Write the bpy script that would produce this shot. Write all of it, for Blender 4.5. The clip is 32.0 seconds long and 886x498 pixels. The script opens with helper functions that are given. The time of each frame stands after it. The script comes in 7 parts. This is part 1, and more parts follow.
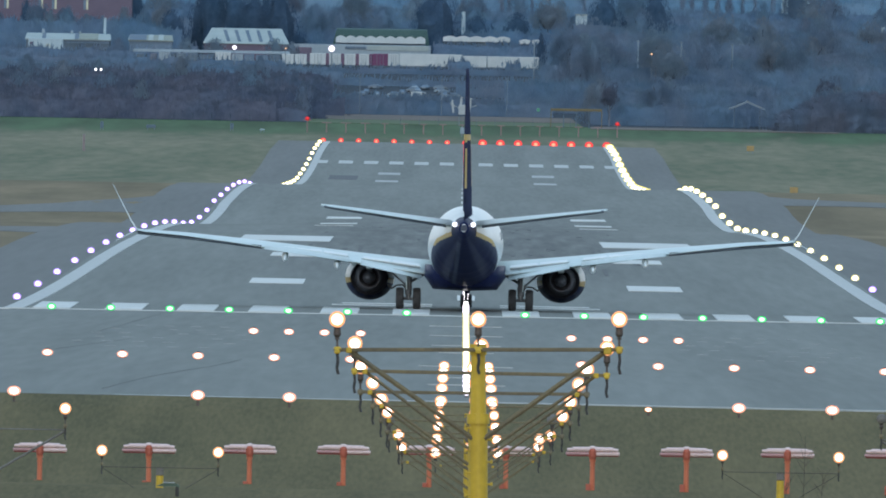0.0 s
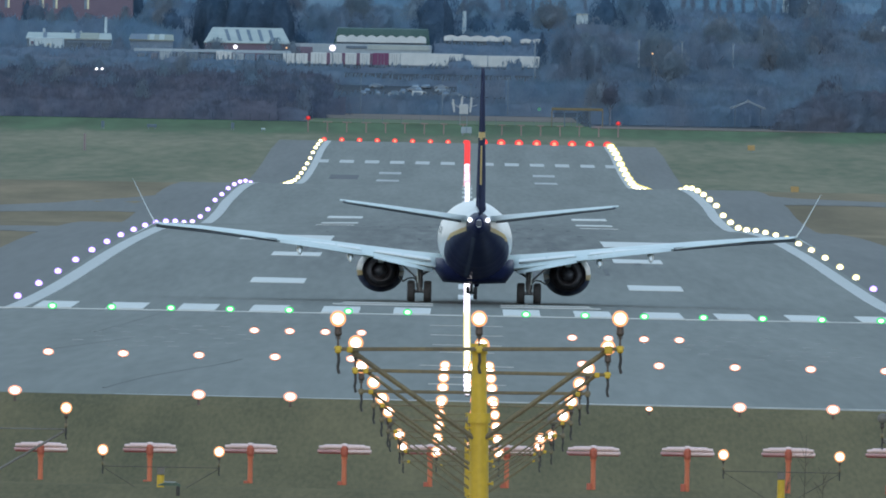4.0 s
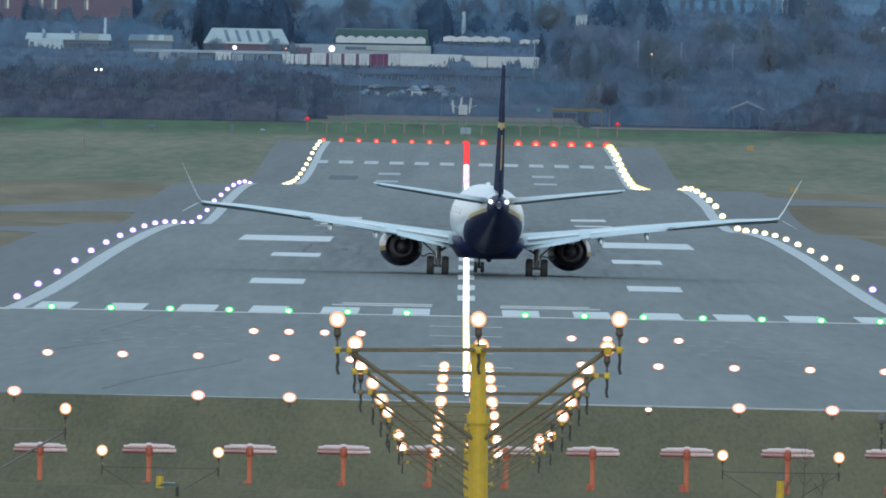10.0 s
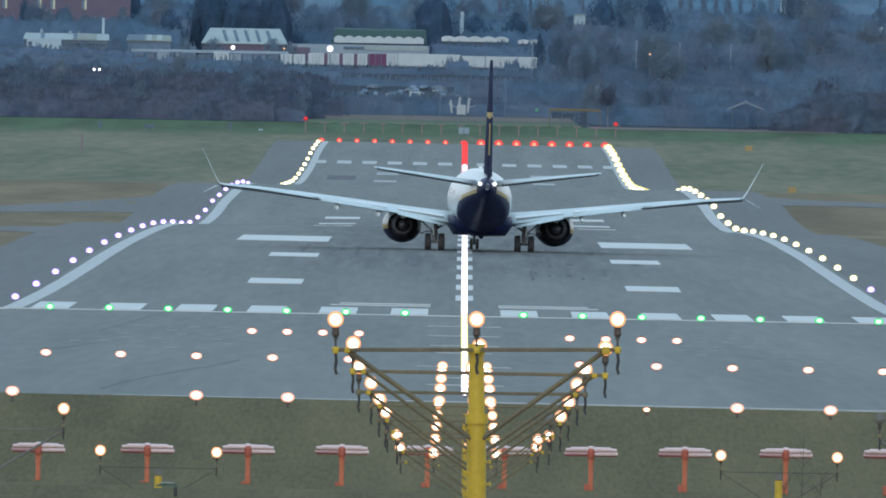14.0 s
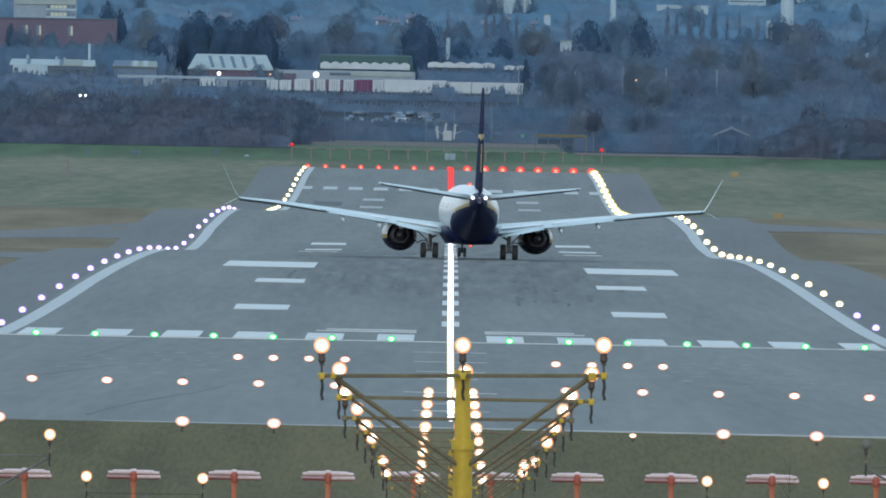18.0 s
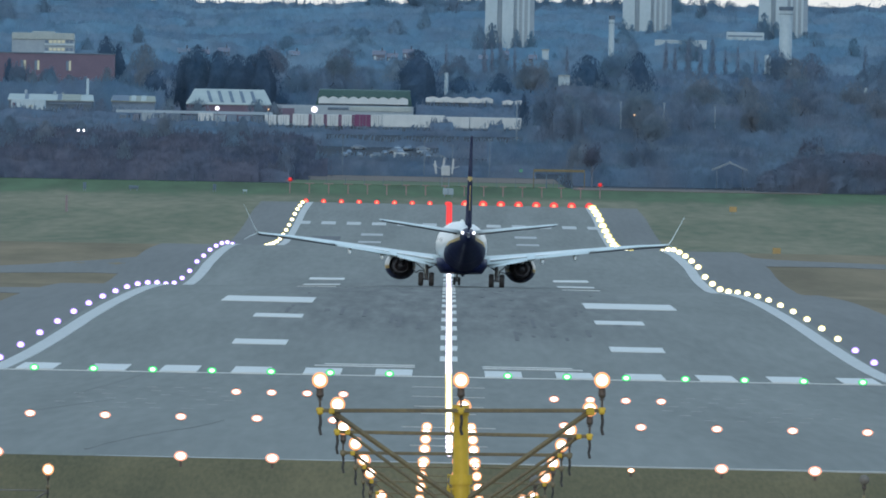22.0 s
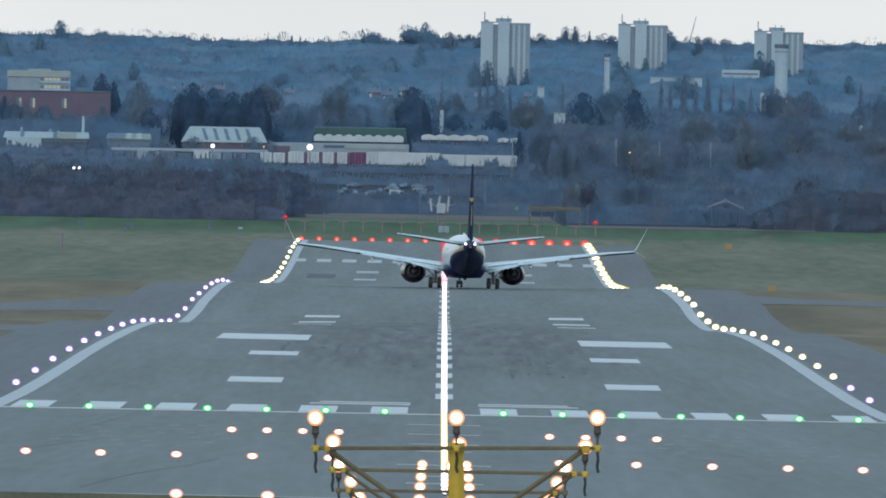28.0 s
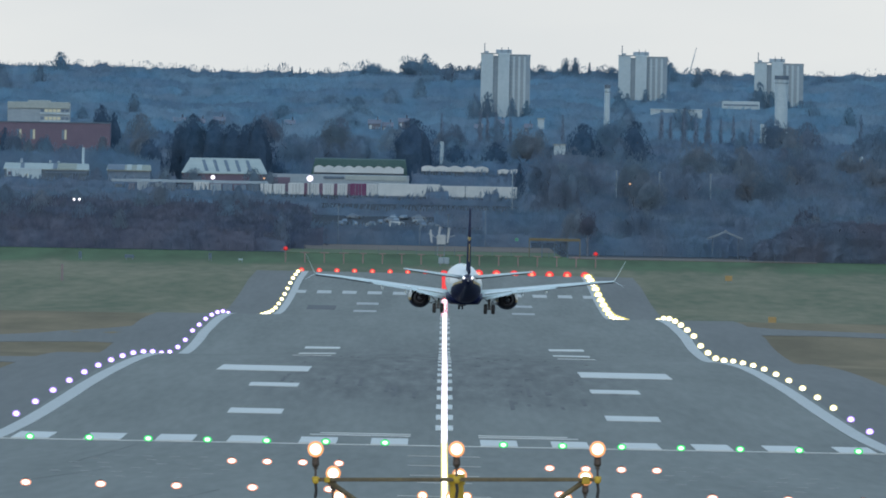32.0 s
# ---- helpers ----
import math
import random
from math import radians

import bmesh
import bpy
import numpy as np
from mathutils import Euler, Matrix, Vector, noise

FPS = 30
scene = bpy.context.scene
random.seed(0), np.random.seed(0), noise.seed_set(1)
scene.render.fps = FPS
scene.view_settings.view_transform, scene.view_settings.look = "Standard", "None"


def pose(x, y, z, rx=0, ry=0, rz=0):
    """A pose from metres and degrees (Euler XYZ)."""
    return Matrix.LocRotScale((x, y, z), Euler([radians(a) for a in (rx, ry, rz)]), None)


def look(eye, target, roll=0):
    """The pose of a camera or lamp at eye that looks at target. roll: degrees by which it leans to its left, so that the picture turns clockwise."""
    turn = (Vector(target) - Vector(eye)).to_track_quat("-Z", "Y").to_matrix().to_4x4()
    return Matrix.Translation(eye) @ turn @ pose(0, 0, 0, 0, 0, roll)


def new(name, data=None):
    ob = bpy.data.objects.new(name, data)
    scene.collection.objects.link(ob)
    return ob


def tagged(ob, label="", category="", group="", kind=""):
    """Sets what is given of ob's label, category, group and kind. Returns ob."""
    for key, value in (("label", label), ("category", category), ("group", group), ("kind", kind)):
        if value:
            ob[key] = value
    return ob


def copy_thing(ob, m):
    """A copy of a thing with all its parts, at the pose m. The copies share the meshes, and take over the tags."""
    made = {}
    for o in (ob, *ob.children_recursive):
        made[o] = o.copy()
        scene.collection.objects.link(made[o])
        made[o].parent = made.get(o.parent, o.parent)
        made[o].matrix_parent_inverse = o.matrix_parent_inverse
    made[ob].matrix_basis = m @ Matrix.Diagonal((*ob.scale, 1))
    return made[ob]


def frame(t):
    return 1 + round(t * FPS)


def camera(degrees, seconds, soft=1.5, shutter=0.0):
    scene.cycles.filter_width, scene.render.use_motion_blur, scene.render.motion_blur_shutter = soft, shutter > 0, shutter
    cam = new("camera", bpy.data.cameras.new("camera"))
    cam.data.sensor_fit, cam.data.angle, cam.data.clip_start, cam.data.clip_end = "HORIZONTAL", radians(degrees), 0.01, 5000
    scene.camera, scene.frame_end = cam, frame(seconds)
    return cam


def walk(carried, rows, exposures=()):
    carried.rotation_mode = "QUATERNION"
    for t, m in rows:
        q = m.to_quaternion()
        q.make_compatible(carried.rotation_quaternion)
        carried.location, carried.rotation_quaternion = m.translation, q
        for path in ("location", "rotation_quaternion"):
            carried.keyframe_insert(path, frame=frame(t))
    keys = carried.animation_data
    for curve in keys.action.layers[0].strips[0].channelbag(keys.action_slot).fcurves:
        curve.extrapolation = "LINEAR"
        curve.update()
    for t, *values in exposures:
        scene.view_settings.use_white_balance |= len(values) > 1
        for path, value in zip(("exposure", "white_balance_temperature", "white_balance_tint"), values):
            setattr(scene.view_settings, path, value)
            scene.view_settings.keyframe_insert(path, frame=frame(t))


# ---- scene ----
# Dusk at an airport: an airliner rolls away down an undulating runway, seen through
# a very long lens from a rise on the extended centre line. y runs along the runway.
EYE = Vector((-0.18, 0.0, 12.4))
LEAN = 1.05


def aim(yaw, pitch):
    """The camera's pose for a turn to the left and a tilt up, in degrees."""
    a, b = radians(yaw), radians(pitch)
    way = Vector((-math.sin(a) * math.cos(b), math.cos(a) * math.cos(b), math.sin(b)))
    return look(EYE, EYE + way * 100, LEAN)


cam = camera(2.024, 32.0, soft=1.85)
walk(cam, [
    (0.0, aim(0.0467, -0.4301)),
    (0.5, aim(0.0487, -0.4314)),
    (1.0, aim(0.0482, -0.4298)),
    (1.5, aim(0.0469, -0.4303)),
    (2.0, aim(0.0485, -0.4298)),
    (2.5, aim(0.0493, -0.4296)),
    (3.0, aim(0.0464, -0.4299)),
    (3.5, aim(0.0487, -0.4317)),
    (5.5, aim(0.0485, -0.4300)),
    (6.0, aim(0.0487, -0.4296)),
    (6.5, aim(0.0503, -0.4298)),
    (7.0, aim(0.0518, -0.4298)),
    (7.5, aim(0.0502, -0.4298)),
    (8.0, aim(0.0505, -0.4300)),
    (8.5, aim(0.0525, -0.4293)),
    (9.0, aim(0.0505, -0.4286)),
    (9.5, aim(0.0485, -0.4300)),
    (10.0, aim(0.0471, -0.4299)),
    (10.5, aim(0.0485, -0.4298)),
    (11.0, aim(0.0500, -0.4293)),
    (11.5, aim(0.0522, -0.4281)),
    (12.0, aim(0.0521, -0.4281)),
    (12.5, aim(0.0536, -0.4270)),
    (13.0, aim(0.0500, -0.4300)),
    (13.5, aim(0.0465, -0.4301)),
    (14.0, aim(0.0430, -0.4299)),
    (14.5, aim(0.0442, -0.4301)),
    (16.5, aim(0.0190, -0.4235)),
    (17.0, aim(0.0095, -0.4114)),
    (17.5, aim(0.0196, -0.3800)),
    (18.0, aim(0.0124, -0.3700)),
    (18.5, aim(0.0176, -0.3407)),
    (19.0, aim(0.0158, -0.3392)),
    (19.5, aim(0.0191, -0.3365)),
    (20.0, aim(0.0174, -0.3345)),
    (20.5, aim(0.0264, -0.3275)),
    (21.0, aim(0.0160, -0.3157)),
    (21.5, aim(0.0132, -0.3062)),
    (22.0, aim(0.0098, -0.2904)),
    (22.5, aim(0.0139, -0.2716)),
    (23.0, aim(0.0105, -0.2555)),
    (23.5, aim(0.0093, -0.2535)),
    (24.0, aim(0.0059, -0.2485)),
    (24.5, aim(-0.0002, -0.2457)),
    (25.0, aim(0.0052, -0.2436)),
    (25.5, aim(0.0018, -0.2435)),
    (27.5, aim(0.0005, -0.2168)),
    (28.0, aim(0.0010, -0.2042)),
    (28.5, aim(0.0118, -0.1945)),
    (29.0, aim(0.0007, -0.1968)),
    (29.5, aim(0.0007, -0.1926)),
    (30.0, aim(-0.0030, -0.1693)),
    (30.5, aim(0.0054, -0.1526)),
    (31.0, aim(0.0072, -0.1393)),
    (31.5, aim(0.0043, -0.1365)),
    (32.0, aim(0.0026, -0.1326)),
], exposures=((0.0, 0.16), (16.0, 0.15), (22.0, 0.12), (25.0, 0.04), (28.0, -0.01), (32.0, -0.07)))

# ---- light ----
world = bpy.data.worlds.new("overcast_dusk")
scene.world = world
world.use_nodes = True
wn = world.node_tree
wn.nodes.clear()
w_out = wn.nodes.new("ShaderNodeOutputWorld")
w_bg = wn.nodes.new("ShaderNodeBackground")
w_sky = wn.nodes.new("ShaderNodeTexSky")
w_sky.sky_type = "NISHITA"
w_sky.sun_disc = False
w_sky.sun_elevation = radians(14)
w_sky.sun_rotation = radians(200)
w_sky.dust_density = 4.0
w_scale = wn.nodes.new("ShaderNodeVectorMath")
w_scale.operation = "SCALE"
w_scale.inputs["Scale"].default_value = 0.06
w_mix = wn.nodes.new("ShaderNodeMix")
w_mix.data_type = "RGBA"
w_mix.inputs["Factor"].default_value = 0.82
# the cloud deck: even, faintly mottled, cool grey
w_tc = wn.nodes.new("ShaderNodeTexCoord")
w_map = wn.nodes.new("ShaderNodeMapping")
w_map.inputs["Scale"].default_value = (14, 14, 60)
w_noise = wn.nodes.new("ShaderNodeTexNoise")
w_noise.inputs["Scale"].default_value = 2.2
w_noise.inputs["Detail"].default_value = 4
w_ramp = wn.nodes.new("ShaderNodeValToRGB")
w_ramp.color_ramp.elements[0].position, w_ramp.color_ramp.elements[0].color = 0.3, (0.90, 0.92, 0.94, 1)
w_ramp.color_ramp.elements[1].position, w_ramp.color_ramp.elements[1].color = 0.75, (1.06, 1.05, 1.03, 1)
w_sep = wn.nodes.new("ShaderNodeSeparateXYZ")
w_high = wn.nodes.new("ShaderNodeValToRGB")
w_high.color_ramp.elements[0].position, w_high.color_ramp.elements[0].color = 0.0, (0.78, 0.80, 0.80, 1)
w_high.color_ramp.elements[1].position, w_high.color_ramp.elements[1].color = 0.30, (0.50, 0.70, 0.92, 1)
w_mul = wn.nodes.new("ShaderNodeMix")
w_mul.data_type, w_mul.blend_type = "RGBA", "MULTIPLY"
w_mul.inputs["Factor"].default_value = 1.0
wn.links.new(w_tc.outputs["Generated"], w_map.inputs["Vector"])
wn.links.new(w_tc.outputs["Generated"], w_sep.inputs[0])
wn.links.new(w_sep.outputs["Z"], w_high.inputs["Fac"])
wn.links.new(w_map.outputs["Vector"], w_noise.inputs["Vector"])
wn.links.new(w_noise.outputs["Fac"], w_ramp.inputs["Fac"])
wn.links.new(w_ramp.outputs["Color"], w_mul.inputs["A"])
wn.links.new(w_high.outputs["Color"], w_mul.inputs["B"])
wn.links.new(w_sky.outputs["Color"], w_scale.inputs[0])
wn.links.new(w_scale.outputs["Vector"], w_mix.inputs["A"])
wn.links.new(w_mul.outputs["Result"], w_mix.inputs["B"])
wn.links.new(w_mix.outputs["Result"], w_bg.inputs["Color"])
w_bg.inputs["Strength"].default_value = 1.27
wn.links.new(w_bg.outputs["Background"], w_out.inputs["Surface"])

sun = new("sun", bpy.data.lights.new("sun", "SUN"))
sun.data.energy, sun.data.angle, sun.data.color = 0.5, radians(25), (1.0, 0.96, 0.9)
sun.matrix_basis = look((-60, -300, 160), (0, 300, 0))


# ---- materials ----
def nodes_of(name):
    mat = bpy.data.materials.new(name)
    mat.use_nodes = True
    nt = mat.node_tree
    return mat, nt, nt.nodes["Principled BSDF"]


def surface(name, dark, light, scale=1.0, rough=0.7, metal=0.0, bump=0.0, fine=8.0, stretch=(1, 1, 1), spread=0.0, lo=0.32, hi=0.72):
    """A painted or natural surface: two colours mixed by coarse and fine noise in metres, with a fine relief.
    spread: how far single pieces differ from one another."""
    mat, nt, b = nodes_of(name)
    tc = nt.nodes.new("ShaderNodeTexCoord")
    mp = nt.nodes.new("ShaderNodeMapping")
    mp.inputs["Scale"].default_value = stretch
    n1, n2 = nt.nodes.new("ShaderNodeTexNoise"), nt.nodes.new("ShaderNodeTexNoise")
    n1.inputs["Scale"].default_value, n1.inputs["Detail"].default_value = scale, 5
    n2.inputs["Scale"].default_value, n2.inputs["Detail"].default_value = scale * fine, 6
    mix = nt.nodes.new("ShaderNodeMath")
    mix.operation = "MULTIPLY_ADD"
    mix.inputs[1].default_value = 0.45
    half = nt.nodes.new("ShaderNodeMath")
    half.operation = "MULTIPLY"
    half.inputs[1].default_value = 0.6
    ramp = nt.nodes.new("ShaderNodeValToRGB")
    e = ramp.color_ramp.elements
    e[0].position, e[0].color = lo, (*dark, 1)
    e[1].position, e[1].color = hi, (*light, 1)
    nt.links.new(tc.outputs["Object"], mp.inputs["Vector"])
    for n in (n1, n2):
        nt.links.new(mp.outputs["Vector"], n.inputs["Vector"])
    nt.links.new(n1.outputs["Fac"], half.inputs[0])
    nt.links.new(n2.outputs["Fac"], mix.inputs[0])
    nt.links.new(half.outputs[0], mix.inputs[2])
    nt.links.new(mix.outputs[0], ramp.inputs["Fac"])
    colour = ramp.outputs["Color"]
    if spread:
        info = nt.nodes.new("ShaderNodeObjectInfo")
        geo = nt.nodes.new("ShaderNodeNewGeometry")
        add = nt.nodes.new("ShaderNodeMath")
        add.operation = "ADD"
        rng = nt.nodes.new("ShaderNodeMapRange")
        rng.inputs["From Max"].default_value = 2.0
        rng.inputs["To Min"].default_value, rng.inputs["To Max"].default_value = 1 - spread, 1 + spread
        hsv = nt.nodes.new("ShaderNodeHueSaturation")
        nt.links.new(info.outputs["Random"], add.inputs[0])
        nt.links.new(geo.outputs["Random Per Island"], add.inputs[1])
        nt.links.new(add.outputs[0], rng.inputs["Value"])
        nt.links.new(rng.outputs[0], hsv.inputs["Value"])
        nt.links.new(colour, hsv.inputs["Color"])
        colour = hsv.outputs["Color"]
    nt.links.new(colour, b.inputs["Base Color"])
    b.inputs["Roughness"].default_value, b.inputs["Metallic"].default_value = rough, metal
    if bump:
        bn = nt.nodes.new("ShaderNodeBump")
        bn.inputs["Strength"].default_value, bn.inputs["Distance"].default_value = bump, 0.02
        nt.links.new(n2.outputs["Fac"], bn.inputs["Height"])
        nt.links.new(bn.outputs["Normal"], b.inputs["Normal"])
    return mat


def glow(name, core, rim, strength, hot=0.3, dim=0.45, reach=1.0):
    """The lens of a lamp: white-hot in the middle; the rim holds its filter's colour and a painted halo."""
    mat, nt, b = nodes_of(name)
    tc = nt.nodes.new("ShaderNodeTexCoord")
    sub = nt.nodes.new("ShaderNodeVectorMath")
    sub.operation = "SUBTRACT"
    sub.inputs[1].default_value = (0.5, 0.5, 0.5)
    flat = nt.nodes.new("ShaderNodeVectorMath")
    flat.operation = "MULTIPLY"
    flat.inputs[1].default_value = (2, 0, 2)
    ln = nt.nodes.new("ShaderNodeVectorMath")
    ln.operation = "LENGTH"
    ramp = nt.nodes.new("ShaderNodeValToRGB")
    ramp.color_ramp.interpolation = "EASE"
    e = ramp.color_ramp.elements
    e[0].position, e[0].color = hot, (*core, 1)
    e[1].position, e[1].color = min(hot + 0.45, reach), (*rim, 1)
    fall = nt.nodes.new("ShaderNodeMapRange")
    fall.interpolation_type = "SMOOTHSTEP"
    fall.inputs["From Min"].default_value, fall.inputs["From Max"].default_value = hot, reach
    fall.inputs["To Min"].default_value, fall.inputs["To Max"].default_value = strength, dim
    nt.links.new(tc.outputs["Generated"], sub.inputs[0])
    nt.links.new(sub.outputs[0], flat.inputs[0])
    nt.links.new(flat.outputs[0], ln.inputs[0])
    nt.links.new(ln.outputs["Value"], ramp.inputs["Fac"])
    nt.links.new(ln.outputs["Value"], fall.inputs["Value"])
    nt.links.new(ramp.outputs["Color"], b.inputs["Emission Color"])
    nt.links.new(fall.outputs[0], b.inputs["Emission Strength"])
    b.inputs["Base Color"].default_value = (*[0.3 * v for v in rim], 1)
    mat.cycles.emission_sampling = "NONE"
    return mat


def foliage(name, dark, light, scale, spread, patches=0.11):
    """Twigs or leaves seen from afar: soft, mostly lit from the sky above."""
    mat = surface(name, dark, light, scale, 0.95, fine=5, spread=spread, lo=0.40, hi=0.64)
    nt = mat.node_tree
    b = nt.nodes["Principled BSDF"]
    b.inputs["Specular IOR Level"].default_value = 0.1
    thin = nt.nodes.new("ShaderNodeBsdfTranslucent")
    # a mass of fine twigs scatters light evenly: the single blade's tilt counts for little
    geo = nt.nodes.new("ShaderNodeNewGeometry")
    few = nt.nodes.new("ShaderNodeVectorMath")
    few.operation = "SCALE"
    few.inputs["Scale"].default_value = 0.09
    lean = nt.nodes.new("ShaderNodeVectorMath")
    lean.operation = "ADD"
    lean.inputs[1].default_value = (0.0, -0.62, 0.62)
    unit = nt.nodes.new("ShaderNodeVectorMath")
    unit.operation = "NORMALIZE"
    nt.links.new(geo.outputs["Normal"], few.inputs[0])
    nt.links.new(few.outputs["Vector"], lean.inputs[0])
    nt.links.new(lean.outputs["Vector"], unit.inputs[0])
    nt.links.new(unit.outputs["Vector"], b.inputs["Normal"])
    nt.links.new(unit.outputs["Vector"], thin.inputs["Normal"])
    both = nt.nodes.new("ShaderNodeMixShader")
    # brown twigs stand among grey-blue ones in patches of a few crowns
    mp = nt.nodes.new("ShaderNodeMapping")
    mp.inputs["Scale"].default_value = (1.0, 0.4, 0.8)
    nz = nt.nodes.new("ShaderNodeTexNoise")
    nz.inputs["Scale"].default_value, nz.inputs["Detail"].default_value = patches, 3
    hue = nt.nodes.new("ShaderNodeValToRGB")
    he = hue.color_ramp.elements
    he[0].position, he[0].color = 0.36, (0.82, 0.95, 1.0, 1)
    he[1].position, he[1].color = 0.66, (0.97, 0.91, 0.90, 1)
    dye = nt.nodes.new("ShaderNodeMix")
    dye.data_type, dye.blend_type = "RGBA", "MULTIPLY"
    dye.inputs["Factor"].default_value = 1.0
    place = nt.nodes.new("ShaderNodeNewGeometry")
    nt.links.new(place.outputs["Position"], mp.inputs["Vector"])
    nt.links.new(mp.outputs["Vector"], nz.inputs["Vector"])
    nt.links.new(nz.outputs["Fac"], hue.inputs["Fac"])
    nt.links.new(b.inputs["Base Color"].links[0].from_socket, dye.inputs[6])
    nt.links.new(hue.outputs["Color"], dye.inputs[7])
    nt.links.new(dye.outputs[2], b.inputs["Base Color"])
    nt.links.new(dye.outputs[2], thin.inputs["Color"])
    nt.links.new(b.outputs[0], both.inputs[1])
    nt.links.new(thin.outputs[0], both.inputs[2])
    nt.links.new(both.outputs[0], nt.nodes["Material Output"].inputs["Surface"])
    return mat


M = {}
M["asphalt"] = surface("asphalt", (0.116, 0.130, 0.120), (0.176, 0.192, 0.177), 0.22, 0.85, fine=9, stretch=(1, 0.018, 1), lo=0.36, hi=0.69)


def add_rubber(mat):
    """Dark rubber streaks where the wheels touch down, and long pale wear between."""
    nt = mat.node_tree
    b = nt.nodes["Principled BSDF"]
    was = b.inputs["Base Color"].links[0].from_socket
    tc = nt.nodes.new("ShaderNodeTexCoord")
    mp = nt.nodes.new("ShaderNodeMapping")
    mp.inputs["Scale"].default_value = (1.0, 0.02, 0)
    sep = nt.nodes.new("ShaderNodeSeparateXYZ")
    nz = nt.nodes.new("ShaderNodeTexNoise")
    nz.inputs["Scale"].default_value, nz.inputs["Detail"].default_value, nz.inputs["Roughness"].default_value = 0.8, 6, 0.65
    ax = nt.nodes.new("ShaderNodeMath")
    ax.operation = "ABSOLUTE"
    across = nt.nodes.new("ShaderNodeMapRange")
    across.interpolation_type = "SMOOTHSTEP"
    for k, v in (("From Min", 16.0), ("From Max", 5.0), ("To Min", 0.0), ("To Max", 1.0)):
        across.inputs[k].default_value = v
    rise, fall = nt.nodes.new("ShaderNodeMapRange"), nt.nodes.new("ShaderNodeMapRange")
    for n, a0, a1 in ((rise, 1370, 1520), (fall, 2400, 1900)):
        n.interpolation_type = "SMOOTHSTEP"
        n.inputs["From Min"].default_value, n.inputs["From Max"].default_value = a0, a1
    amount = nt.nodes.new("ShaderNodeMapRange")
    amount.inputs["From Min"].default_value, amount.inputs["From Max"].default_value = 0.33, 0.72
    amount.inputs["To Max"].default_value = 1.0
    mix = nt.nodes.new("ShaderNodeMix")
    mix.data_type = "RGBA"
    mix.inputs["B"].default_value = (0.05, 0.055, 0.06, 1)
    nt.links.new(tc.outputs["Object"], mp.inputs["Vector"])
    nt.links.new(tc.outputs["Object"], sep.inputs[0])
    nt.links.new(mp.outputs["Vector"], nz.inputs["Vector"])
    nt.links.new(sep.outputs["X"], ax.inputs[0])
    nt.links.new(ax.outputs[0], across.inputs["Value"])
    nt.links.new(sep.outputs["Y"], rise.inputs["Value"])
    nt.links.new(sep.outputs["Y"], fall.inputs["Value"])
    nt.links.new(nz.outputs["Fac"], amount.inputs["Value"])
    last = amount.outputs[0]
    for n in (across, rise, fall):
        m = nt.nodes.new("ShaderNodeMath")
        m.operation = "MULTIPLY"
        nt.links.new(last, m.inputs[0])
        nt.links.new(n.outputs[0], m.inputs[1])
        last = m.outputs[0]
    nt.links.new(last, mix.inputs["Factor"])
    nt.links.new(was, mix.inputs["A"])
    nt.links.new(mix.outputs["Result"], b.inputs["Base Color"])


add_rubber(M["asphalt"])
M["shoulder"] = surface("shoulder_asphalt", (0.100, 0.109, 0.106), (0.146, 0.155, 0.15), 0.18, 0.9, fine=9, stretch=(1, 0.018, 1))
M["patch"] = surface("fresh_asphalt", (0.07, 0.08, 0.09), (0.1, 0.11, 0.12), 0.1, 0.9)
M["rubber_mark"] = surface("rubber_deposit", (0.05, 0.055, 0.06), (0.10, 0.108, 0.112), 0.3, 0.8, fine=6)
M["grass"] = surface("winter_grass", (0.092, 0.116, 0.072), (0.200, 0.190, 0.128), 0.05, 0.95, fine=9, stretch=(1, 0.06, 1), lo=0.38, hi=0.67)


